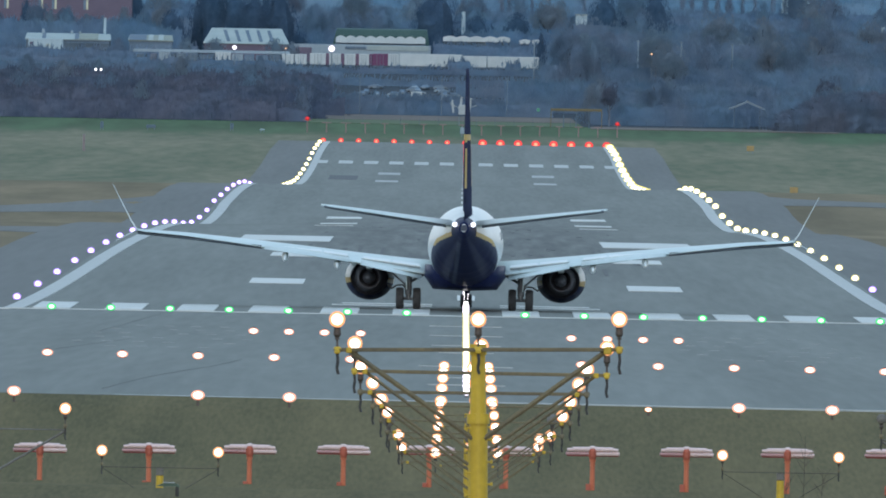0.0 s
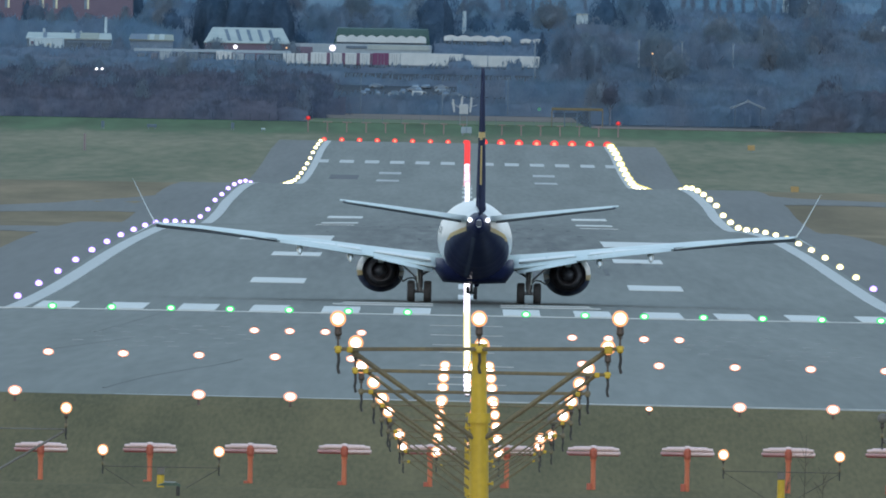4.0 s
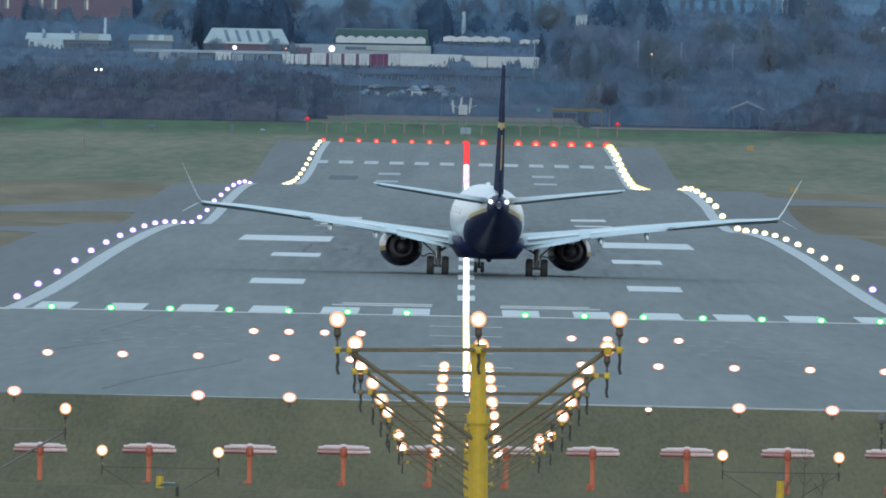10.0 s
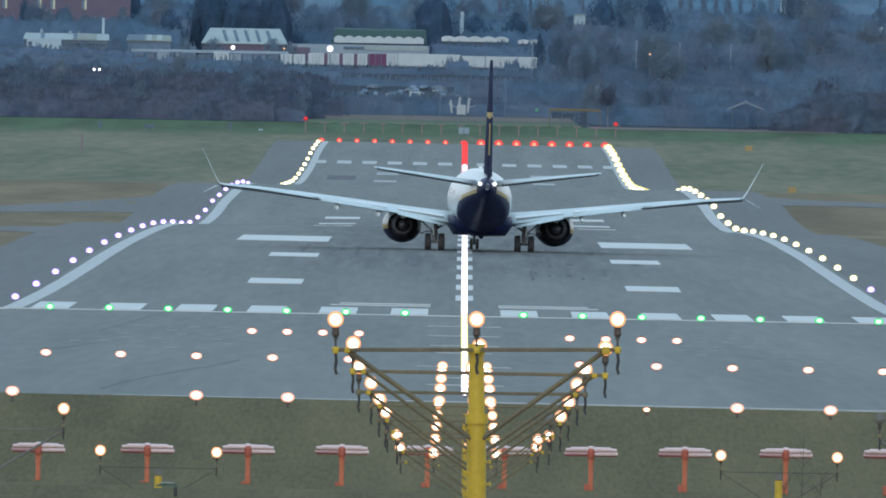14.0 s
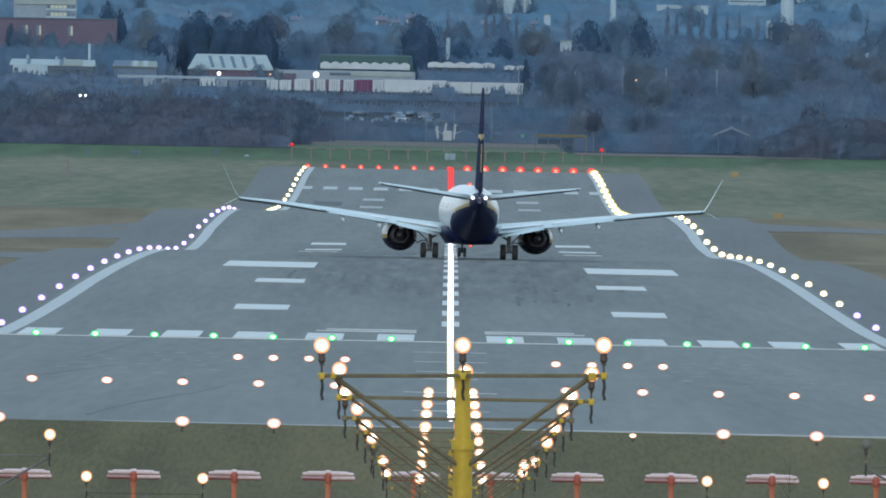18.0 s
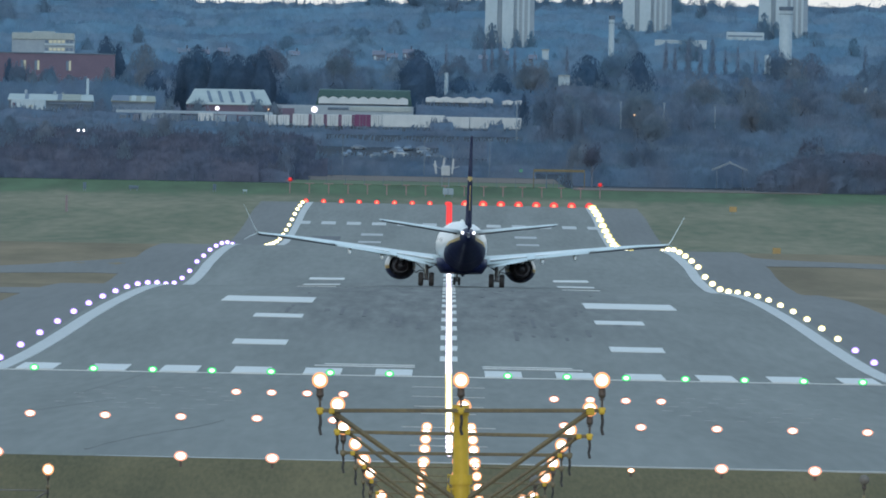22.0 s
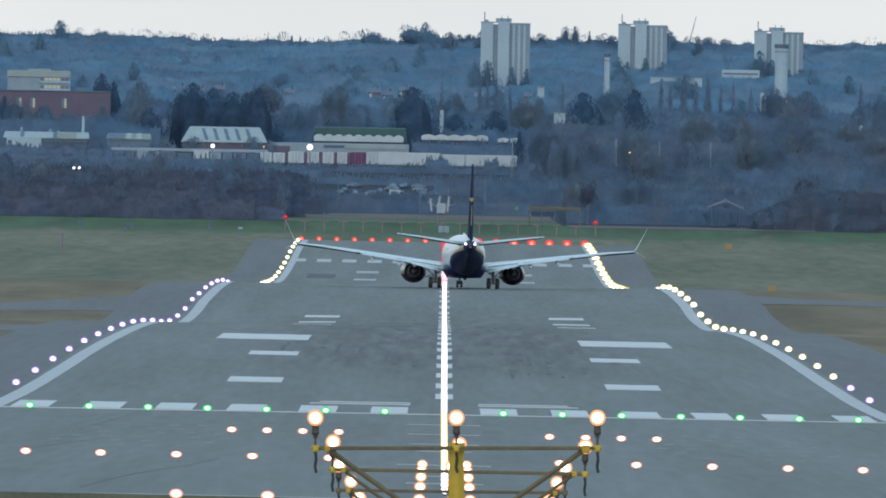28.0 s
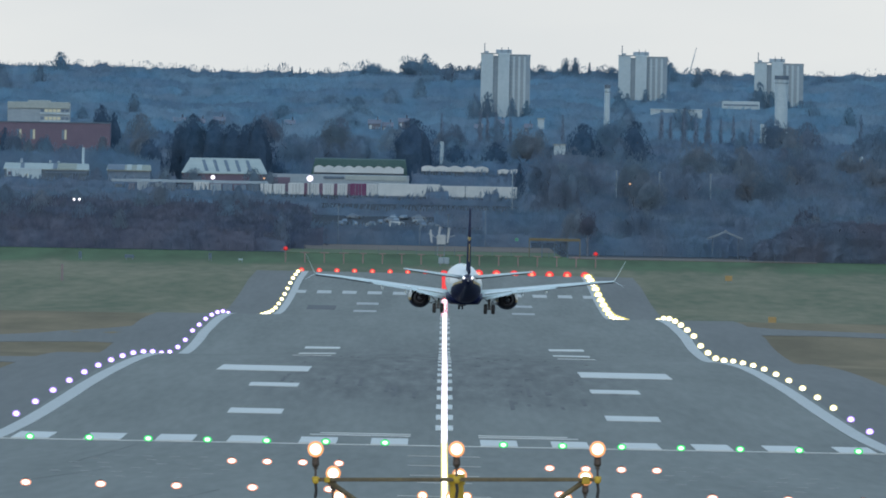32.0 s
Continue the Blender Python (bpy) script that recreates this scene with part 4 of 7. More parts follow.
def airliner():
    top = empty("airliner", pose(0, 1258, 0), "white and navy twin-engine airliner rolling down the runway", "airplane")
    # fuselage: y forward from the main wheels, white above, navy at the rear below a gold band
    secs = ((19.6, 2.75, .06, .06), (19.2, 2.78, .5, .5), (18.4, 2.88, .95, 1.0), (17, 3.05, 1.38, 1.45), (15, 3.18, 1.74, 1.86), (12.5, 3.25, 1.88, 2.0),
            (8, 3.25, 1.88, 2.0), (4, 3.25, 1.88, 2.0), (0, 3.25, 1.88, 2.0), (-4, 3.25, 1.88, 2.0), (-6, 3.28, 1.87, 1.97), (-8, 3.36, 1.80, 1.86), (-9.5, 3.46, 1.69, 1.74),
            (-11, 3.58, 1.53, 1.58), (-12.5, 3.72, 1.32, 1.38), (-14, 3.87, 1.08, 1.16), (-15.5, 4.02, .82, .92), (-16.8, 4.15, .6, .7), (-18, 4.26, .38, .47), (-18.6, 4.31, .25, .3), (-18.7, 4.31, .15, .2))
    dense = []
    for a, b in zip(secs, secs[1:]):
        for k in range(12):
            s = k / 12
            dense.append(tuple(a[i] + (b[i] - a[i]) * s for i in range(4)))
    dense.append(secs[-1])
    bm = bmesh.new()
    faces = skin(bm, [oval(*d, n=200) for d in dense])
    for f in faces:
        c = f.calc_center_median()
        if c.y < -4.5:
            # the band falls from the tail's root towards the belly
            edge = 4.12 - 0.085 * (c.y + 16.5)
            if c.y > -12:
                edge -= (c.y + 12) * 0.17
            f.material_index = 1 if c.z < edge - 0.22 else (2 if c.z < edge and c.z > 3.35 else (1 if c.z < edge else 0))
            if c.y < -16.6:
                f.material_index = 1
            # a narrow paler streak paints a soft reflection onto the navy
            if f.material_index == 1 and -0.30 < c.x + 0.03 * (c.y + 18) < -0.12 and c.y > -17:
                f.material_index = 3
        elif c.z < 1.75:
            f.material_index = 1
    part("fuselage", bm, [M["white"], M["navy"], M["gold"], M["navy_sheen"]], top, smooth=True)
    bm = bmesh.new()
    skin(bm, [[(x, y, z) for x, z in ((-w, 2.3), (-w * 1.02, 1.7), (-w * 0.8, b), (0, b - 0.08), (w * 0.8, b), (w * 1.02, 1.7), (w, 2.3))]
              for y, w, b in ((8.5, 1.2, 1.45), (7, 1.9, 1.15), (3, 2.05, 1.05), (-1.5, 2.0, 1.08), (-4, 1.75, 1.2), (-6, 1.1, 1.42))])
    part("wing_fairing", bm, M["navy"], top, "navy fairing under the wing root", smooth=True)
    for k in range(26):
        for s in (-1, 1):
            bm = bmesh.new()
            yy = 12.5 - 0.75 * k
            rr = []
            for zz in (3.62, 3.72, 3.88, 3.98):
                # flush with the curve of the hull
                xx = 1.88 * math.sqrt(1 - ((zz - 3.25) / 2.0) ** 2)
                w = 0.12 if 3.7 < zz < 3.9 else 0.07
                rr.append([(s * (xx - 0.02), yy - w, zz), (s * (xx - 0.02), yy + w, zz), (s * (xx + 0.004), yy + w, zz), (s * (xx + 0.004), yy - w, zz)])
            skin(bm, rr)
            part("cabin_window", bm, M["cabin_glass"], top)
    bm = bmesh.new()
    rod(bm, (0, -18.72, 4.31), (0, -18.4, 4.31), 0.17, 0.2, 12)
    part("exhaust", bm, M["engine_dark"], top, "dark tail exhaust")
    for s in (-1, 1):
        bm = dome(0.145, 0.08, 12, 1.0)
        lens = part("tail_light", bm, M["tail_lamp"], top, "white tail light", smooth=True)
        lens.location = (s * 0.46, -18.0, 4.48)
    # wings
    for s, side in ((-1, "wing"), (1, "wing")):
        bm = bmesh.new()
        rings = []
        for x, le, ch, z, th, tw in ((1.2, 7.2, 8.3, 1.86, .12, 1.2), (3.2, 6.2, 7.0, 2.1, .12, 1.2), (5.6, 4.95, 5.6, 2.42, .12, 1.2), (8.5, 3.45, 4.55, 2.80, .11, .8), (11.5, 1.9, 3.6, 3.15, .105, .4), (14.3, .45, 2.6, 3.45, .1, 0), (16.3, -.6, 1.75, 3.6, .1, 0), (16.7, -.85, 1.55, 3.66, .09, 0)):
            rings.append(airfoil(ch, th, le, s * x, z, tw))
        skin(bm, rings)
        wing = part("wing", bm, M["wing_grey"], top, "pale grey wing", smooth=True)
        for x0, x1, tilt, name in ((2.2, 5.3, 5, "inboard_flap"), (5.9, 10.2, 4, "outboard_flap"), (10.35, 16.65, 2, "aileron")):
            bm = bmesh.new()
            rr = []
            for x in (x0, (x0 + x1) / 2, x1):
                te = float(np.interp(x, (1.2, 3.2, 5.6, 8.5, 11.5, 14.3, 16.3), (-1.1, -.8, -.65, -1.1, -1.7, -2.15, -2.35)))
                zz = float(np.interp(x, (1.2, 3.2, 5.6, 8.5, 11.5, 14.3, 16.3), (1.5, 1.9, 2.40, 2.80, 3.13, 3.42, 3.6)))
                ch = 1.55 if "flap" in name else 0.62
                rr.append(airfoil(ch, .12 if "flap" in name else .32, te + (0.75 if "flap" in name else 0.55), s * x, zz - (0.01 if "flap" in name else 0.05), tilt))
            skin(bm, rr)
            part(name, bm, M["wing_grey"] if "flap" in name else M["slate"], wing, "lowered flap" if "flap" in name else "trailing edge darkened for its shaded underside", smooth=True)
        for x0, x1 in ((2.3, 3.7), (3.8, 5.2), (6.0, 7.2), (7.3, 8.6), (8.7, 10.1)):
            # spoiler panels along the back of the upper skin
            bm = bmesh.new()
            rr = []
            for x in (x0, x1):
                te = float(np.interp(x, (1.2, 3.2, 5.6, 8.5, 11.5), (-1.1, -.8, -.65, -1.1, -1.7)))
                zz = float(np.interp(x, (1.2, 3.2, 5.6, 8.5, 11.5), (2.06, 2.28, 2.56, 2.92, 3.24)))
                rr.append([(s * x, te + 1.9, zz + 0.12), (s * x, te + 1.0, zz + 0.02), (s * x, te + 1.0, zz - 0.03), (s * x, te + 1.9, zz + 0.05)])
            skin(bm, rr)
            part("spoiler", bm, M["white"], wing, "pale spoiler panel")
        for x0, x1 in ((2.3, 5.3), (5.9, 10.2)):
            # a grey strip paints in the shade of the gap between spoilers and flaps
            bm = bmesh.new()
            rr = []
            for x in (x0, (x0 + x1) / 2, x1):
                te = float(np.interp(x, (1.2, 3.2, 5.6, 8.5, 11.5), (-1.1, -.8, -.65, -1.1, -1.7)))
                zz = float(np.interp(x, (1.2, 3.2, 5.6, 8.5, 11.5), (2.06, 2.28, 2.56, 2.92, 3.24)))
                rr.append([(s * x, te + 0.97, zz - 0.02), (s * x, te + 0.97, zz - 0.10), (s * x, te + 1.2, zz - 0.10), (s * x, te + 1.2, zz - 0.02)])
            skin(bm, rr)
            part("flap_gap", bm, M["flap_shade"], wing, "grey strip standing in for the shaded gap above the flap")
        for x in (6.5, 9.15):
            te = float(np.interp(x, (5.6, 8.5, 11.5, 14.3), (-.65, -1.1, -1.7, -2.15)))
            zz = float(np.interp(x, (5.6, 8.5, 11.5, 14.3), (2.3, 2.65, 3.0, 3.32)))
            bm = bmesh.new()
            skin(bm, [[(s * x + w * math.cos(k * math.tau / 10), y, zc + h * math.sin(k * math.tau / 10)) for k in range(10)]
                      for y, zc, w, h in ((te + 2.6, zz - .02, .05, .08), (te + 1.6, zz - .12, .16, .2), (te + .3, zz - .2, .17, .24), (te - .8, zz - .3, .11, .17), (te - 1.25, zz - .36, .03, .05))])
            part("flap_fairing", bm, M["white"], wing, smooth=True)
        bm = bmesh.new()
        skin(bm, [airfoil(1.55, .09, -.85, s * 16.7, 3.66), airfoil(1.25, .09, -1.3, s * 16.98, 4.1), airfoil(.9, .08, -2.0, s * 17.45, 5.0), airfoil(.5, .08, -2.75, s * 17.94, 5.95)])
        part("winglet", bm, M["wing_grey"], wing, "upswept winglet", smooth=True)
        bm = bmesh.new()
        skin(bm, [airfoil(1.2, .09, -1.1, s * 16.7, 3.64), airfoil(.8, .08, -1.6, s * 17.2, 3.4), airfoil(.35, .08, -2.4, s * 17.75, 3.1)])
        part("lower_winglet", bm, M["wing_grey"], wing, smooth=True)
        # engine with scalloped fan nozzle
        ex, ez = s * 4.88, 1.56
        n = 48
        bm = bmesh.new()
        rings = []
        for y, r in ((6.9, 1.02), (7.1, 1.1), (6.9, 1.18), (6.2, 1.24), (5.0, 1.25), (3.8, 1.22), (2.7, 1.05), (2.35, 0.97)):
            rings.append([(ex + r * 1.0 * math.cos(k * math.tau / n), y + (0.13 * (1 if k % 4 < 2 else -1) if y < 2.4 else 0), ez + r * 0.92 * math.sin(k * math.tau / n)) for k in range(n)])
        fs = skin(bm, rings, caps=False)
        for f in fs:
            c = f.calc_center_median()
            f.material_index = 1 if c.z < ez - 0.25 else (2 if c.z < ez - 0.02 else 0)
        rings = [[(ex + r * math.cos(k * math.tau / n), y, ez + r * 0.92 * math.sin(k * math.tau / n)) for k in range(n)] for y, r in ((2.4, 0.94), (3.3, 0.99), (6.8, 0.96))]
        skin(bm, rings[:2] + [rings[2]], caps=False, mat=3)
        rod(bm, (ex, 2.95, ez), (ex, 3.15, ez), 0.97, 0.97, 24, mat=3)
        eng = part("engine", bm, [M["white"], M["navy"], M["gold"], M["engine_dark"]], top, "white and navy engine with a dark exhaust", smooth=True)
        bm = bmesh.new()
        skin(bm, [[(ex + r * math.cos(k * math.tau / 24), y, ez + 0.02 + r * math.sin(k * math.tau / 24)) for k in range(24)] for y, r in ((4.0, .82), (2.6, .78), (1.6, .6), (1.45, .55), (1.45, .5), (2.3, .5))], caps=True)
        part("core_nozzle", bm, M["nozzle_metal"], eng, smooth=True)
        bm = bmesh.new()
        skin(bm, [[(ex + r * math.cos(k * math.tau / 16), y, ez + 0.02 + r * math.sin(k * math.tau / 16)) for k in range(16)] for y, r in ((2.2, .34), (1.4, .3), (.9, .14), (.75, .03))])
        part("exhaust_cone", bm, M["engine_hub"], eng, smooth=True)
        bm = bmesh.new()
        skin(bm, [[(ex - .14, y, a), (ex + .14, y, a), (ex + .17, y, b), (ex - .17, y, b)] for y, a, b in ((5.2, 2.5, 2.7), (3.6, 2.2, 2.75), (1.6, 1.95, 2.5), (.2, 2.05, 2.3))])
        part("pylon", bm, M["white"], eng)
        # main gear
        bm = bmesh.new()
        gx = s * 2.86
        rod(bm, (gx, 0, 0.52), (gx - s * 0.05, 0.05, 2.1), 0.13, 0.16, 12)
        rod(bm, (gx, -0.05, 0.75), (gx, 0.0, 1.2), 0.17, 0.19, 12)
        rod(bm, (gx - 0.36, 0, 0.56), (gx + 0.36, 0, 0.56), 0.09, None, 10)
        gear = part("main_gear", bm, M["gear_metal"], top, "main landing gear leg")
        bm = bmesh.new()
        rod(bm, (gx, 0, 1.35), (gx - s * 1.0, 0.2, 1.95), 0.07, 0.07, 8)
        rod(bm, (gx - s * 0.02, 0, 1.1), (gx + s * 0.9, 0.3, 1.9), 0.05, 0.05, 8)
        part("side_strut", bm, M["gear_metal"], gear)
        bm = bmesh.new()
        pts = [(gx + s * 0.05, -0.1, 1.0), (gx + s * 0.3, -0.1, 1.25), (gx + s * 0.6, 0, 1.22), (gx + s * 0.85, 0.1, 1.05), (gx + s * 1.05, 0.3, 1.25)]
        for a, b in zip(pts, pts[1:]):
            rod(bm, a, b, 0.04, n=6)
        part("brake_line", bm, M["cable"], gear)
        bm = bmesh.new()
        box(bm, gx + s * 0.1 - 0.03, -0.5, 1.0, gx + s * 0.1 + 0.03, 0.5, 1.75, 0.02)
        part("gear_door", bm, M["wing_grey"], gear)
        for dx in (-0.43, 0.43):
            wheel(gear, gx + dx, 0, 0.555, 0.40)
        # tailplane
        bm = bmesh.new()
        skin(bm, [airfoil(ch, .1, le, s * x, z) for x, le, ch, z in ((.35, -13.2, 4.0, 4.38), (2.2, -14.4, 3.2, 4.64), (4.8, -16.0, 2.3, 5.0), (6.6, -17.15, 1.62, 5.24), (7.17, -17.7, 1.1, 5.32))])
        stab = part("tailplane", bm, M["wing_grey"], top, "pale grey tailplane", smooth=True)
        bm = bmesh.new()
        skin(bm, [airfoil(.6, .24, le, s * x, z) for x, le, z in ((.9, -16.9, 4.37), (4.0, -17.5, 4.81), (6.4, -18.2, 5.15), (7.0, -18.4, 5.25))])
        part("elevator", bm, M["slate"], stab, smooth=True)
    # fin
    bm = bmesh.new()

    def fin_ring(z, le, ch, th):
        return [(p[2], p[1], z) for p in airfoil(ch, th, le, 0, 0)]

    rings = [fin_ring(4.6, -8.2, 10.1, .05), fin_ring(5.5, -10.8, 7.3, .062), fin_ring(6.4, -12.2, 6.2, .074), fin_ring(8.0, -13.6, 5.2, .074), fin_ring(8.7, -14.2, 4.75, .074), fin_ring(9.0, -14.5, 4.55, .074), fin_ring(10.6, -16.0, 3.5, .066), fin_ring(12.0, -17.3, 2.6, .075), fin_ring(12.3, -17.75, 2.1, .07)]
    for f in skin(bm, rings):
        c = f.calc_center_median()
        f.material_index = 1 if 8.6 < c.z < 9.0 or (6.2 < c.z < 8.6 and c.y > -16 and c.x > 0.0) else 0
    part("fin", bm, [M["fin_navy"], M["gold"]], top, "tall navy tail fin with a gold band", smooth=True)
    bm = bmesh.new()
    for f in skin(bm, [fin_ring(5.6, -16.9, 1.5, .11), fin_ring(6.3, -17.1, 1.45, .11), fin_ring(8.3, -17.7, 1.27, .11), fin_ring(8.6, -17.78, 1.25, .11), fin_ring(9.0, -17.9, 1.2, .11), fin_ring(11.6, -19.0, .95, .11)]):
        c = f.calc_center_median()
        f.material_index = 1 if 8.6 < c.z < 9.0 or (6.3 < c.z < 8.3 and c.x > 0.0) else 0
    part("rudder", bm, [M["fin_navy"], M["gold"]], top, "navy rudder with a gold mark", smooth=True)
    # nose gear
    bm = bmesh.new()
    rod(bm, (0, 15.6, 0.4), (0, 15.4, 1.9), 0.08, 0.1, 10)
    rod(bm, (-0.25, 15.6, 0.35), (0.25, 15.6, 0.35), 0.05, None, 8)
    ng = part("nose_gear", bm, M["gear_metal"], top, "nose landing gear leg")
    for dx in (-0.2, 0.2):
        wheel(ng, dx, 15.6, 0.345, 0.2)
    for s in (-1, 1):
        bm = bmesh.new()
        box(bm, s * 0.42 - 0.02, 14.8, 0.95, s * 0.42 + 0.02, 16.2, 1.35, 0.01)
        part("gear_door", bm, M["white"], ng)
    # red rotating anti-collision lights: a lens in front, a shield behind
    for loc, shield in (((0.12, 1.0, 0.98), "navy"), ((0, 3.0, 5.30), "white")):
        bm = bmesh.new()
        skin(bm, [[(r * math.cos(i * math.tau / 12), y, r * math.sin(i * math.tau / 12)) for i in range(12)] for y, r in ((-0.01, 0.15), (-0.06, 0.13), (-0.1, 0.08), (-0.11, 0.02))])
        rod(bm, (0, 0.0, 0), (0, 0.03, 0), 0.155, None, 12, mat=1)
        b = part("beacon", bm, [M["lamp_red"], M[shield]], top, "red rotating anti-collision light", smooth=False)
        b.location = loc
    return top


plane = airliner()


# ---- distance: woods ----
# base colours turn paler and bluer with distance: haze mixed into the twigs
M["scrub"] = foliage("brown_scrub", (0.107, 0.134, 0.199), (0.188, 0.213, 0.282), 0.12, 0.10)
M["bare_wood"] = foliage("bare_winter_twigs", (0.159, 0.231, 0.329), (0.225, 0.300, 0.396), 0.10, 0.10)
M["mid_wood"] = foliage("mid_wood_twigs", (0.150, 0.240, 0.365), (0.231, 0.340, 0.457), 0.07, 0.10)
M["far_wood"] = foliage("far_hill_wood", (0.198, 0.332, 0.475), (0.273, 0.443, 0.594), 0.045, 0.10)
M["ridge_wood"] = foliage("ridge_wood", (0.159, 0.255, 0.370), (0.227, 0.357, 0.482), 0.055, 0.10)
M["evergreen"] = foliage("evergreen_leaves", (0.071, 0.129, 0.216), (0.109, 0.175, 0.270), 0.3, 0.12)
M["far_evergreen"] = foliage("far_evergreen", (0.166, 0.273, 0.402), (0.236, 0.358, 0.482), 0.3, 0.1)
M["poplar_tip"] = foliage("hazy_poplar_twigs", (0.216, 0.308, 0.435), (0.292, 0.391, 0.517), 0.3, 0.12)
# bark colours tinted for haze, the first one more strongly
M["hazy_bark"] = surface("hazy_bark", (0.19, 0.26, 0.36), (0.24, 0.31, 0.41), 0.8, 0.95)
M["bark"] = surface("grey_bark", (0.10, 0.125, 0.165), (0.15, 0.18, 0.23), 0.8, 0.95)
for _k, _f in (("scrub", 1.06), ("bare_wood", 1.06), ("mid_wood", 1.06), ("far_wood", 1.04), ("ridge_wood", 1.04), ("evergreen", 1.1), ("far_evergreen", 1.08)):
    # outer blades get a lightened copy of the colour, against the shade among them
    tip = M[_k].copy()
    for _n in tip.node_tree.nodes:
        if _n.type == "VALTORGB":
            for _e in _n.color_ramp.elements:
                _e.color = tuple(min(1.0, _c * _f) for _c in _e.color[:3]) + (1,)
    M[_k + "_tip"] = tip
# these twig colours have the distance haze mixed in as well
M["brown_wood"] = foliage("brown_twigs", (0.215, 0.286, 0.365), (0.295, 0.364, 0.437), 0.3, 0.12)
M["dark_wood"] = foliage("dark_twigs", (0.179, 0.254, 0.355), (0.247, 0.320, 0.425), 0.3, 0.12)
M["thorn"] = foliage("brown_thorn_twigs", (0.199, 0.238, 0.323), (0.256, 0.297, 0.386), 0.3, 0.12)
for _k in ("brown_wood", "dark_wood", "thorn"):
    M[_k + "_tip"] = M[_k]
NR = np.random.default_rng(7)


def tufts(cx, cy, cz, w, h, count, size, shape="round"):
    """Many small slanted blades that fill one uneven crown. Returns points (count, 4, 3)."""
    a = NR.random(count) * math.tau
    b = np.power(NR.random(count), 0.3)
    t = NR.random(count)
    if shape == "cone":
        spread = w * (1.02 - t) ** 0.8
    elif shape == "dome":
        spread = w * np.sqrt(np.clip(1 - (t * 1.0) ** 2.4, 0, 1))
    else:
        spread = w * (0.45 + 0.55 * np.sin(np.pi * np.clip(0.2 + 0.72 * t, 0, 1)))
    lump = 1 + 0.22 * np.sin(3 * a + cx) * np.sin(5 * t + cy)
    x, y = cx + np.cos(a) * b * spread * lump, cy + np.sin(a) * b * spread * lump
    z = cz + h * t * (1 - (0.22 * b * b if shape == "round" else 0))
    s = size * NR.uniform(0.55, 1.35, count)
    dx, dy = NR.uniform(-0.6, 0.6, count) * s, NR.uniform(-0.6, 0.6, count) * s
    p = np.empty((count, 4, 3))
    p[:, 0] = np.stack((x - s * 0.16, y, z - s * 0.5), 1)
    p[:, 1] = np.stack((x + s * 0.16, y + dy * 0.3, z - s * 0.4), 1)
    p[:, 2] = np.stack((x + dx * 1.3, y + dy * 0.5, z + s * 1.5), 1)
    p[:, 3] = np.stack((x + dx * 0.5 - s * 0.2, y - s * 0.2, z + s * 0.35), 1)
    return p


def tuft_mesh(name, clouds, material, hull=None):
    """Blades and, under them, the closed inside of the crown."""
    p = np.concatenate(clouds).reshape(-1, 3)
    n = len(p) // 4
    base = np.arange(n)[:, None] * 4
    faces = np.concatenate((base + np.array((0, 1, 2)), base + np.array((0, 3, 2)), base + np.array((0, 1, 3)))).reshape(-1, 3).tolist()
    verts = p.tolist()
    if hull:
        k = len(verts)
        faces += [tuple(v + k for v in f) for f in hull[1]]
        verts += hull[0]
    me = bpy.data.meshes.new(name)
    me.from_pydata(verts, [], faces)
    me.materials.append(material)
    return me


def crown_hull(z0, w, h, shape, seed, fill=0.78):
    """An uneven closed form, a little smaller than the crown."""
    v, f, n, m = [], [], 12, 7
    for k in range(m):
        t = k / (m - 1)
        if shape == "cone":
            r = w * (1.02 - t) ** 0.8
        elif shape == "dome":
            r = w * math.sqrt(max(0.0, 1 - t ** 2.4))
        else:
            r = w * math.sin(math.pi * (0.12 + 0.82 * t))
        for i in range(n):
            a = i * math.tau / n
            q = r * (fill + 0.28 * noise.noise((math.cos(a) * 1.4, math.sin(a) * 1.4 + seed, t * 3))) + 0.02
            v.append((math.cos(a) * q, math.sin(a) * q, z0 + h * t * 0.95))
    for k in range(m - 1):
        for i in range(n):
            j = (i + 1) % n
            f.append((k * n + i, k * n + j, (k + 1) * n + j, (k + 1) * n + i))
    f.append(tuple(range((m - 1) * n, m * n)))
    return v, f


def thicket(x0, x1, y, h, jit, seed, fill):
    """The dense inside of a row of trees: an uneven bank of twigs. Returns points and faces."""
    cols, rows = int((x1 - x0) / 1.1) + 2, 6
    p = np.empty((cols, rows, 3))
    for i in range(cols):
        x = x0 + (x1 - x0) * i / (cols - 1)
        g = lie(x, y)
        t = h * fill * (1 + 0.7 * jit * noise.noise((x * 0.07, y * 0.013, seed))) + 0.7 * noise.noise((x * 0.33, y, seed)) + 0.4 * noise.noise((x * 1.1, y, seed + 9))
        for k in range(rows):
            s = k / (rows - 1)
            p[i, k] = (x + 0.3 * noise.noise((x * 0.9, k * 3.1, seed)), y - 2.2 + 3.0 * s * s + 0.5 * noise.noise((x * 0.5, k * 1.7, seed)), g - 0.4 + (t + 0.4) * s)
    f = []
    for i in range(cols - 1):
        for k in range(rows - 1):
            a = i * rows + k
            f.append((a, a + rows, a + rows + 1, a + 1))
    return p.reshape(-1, 3), f


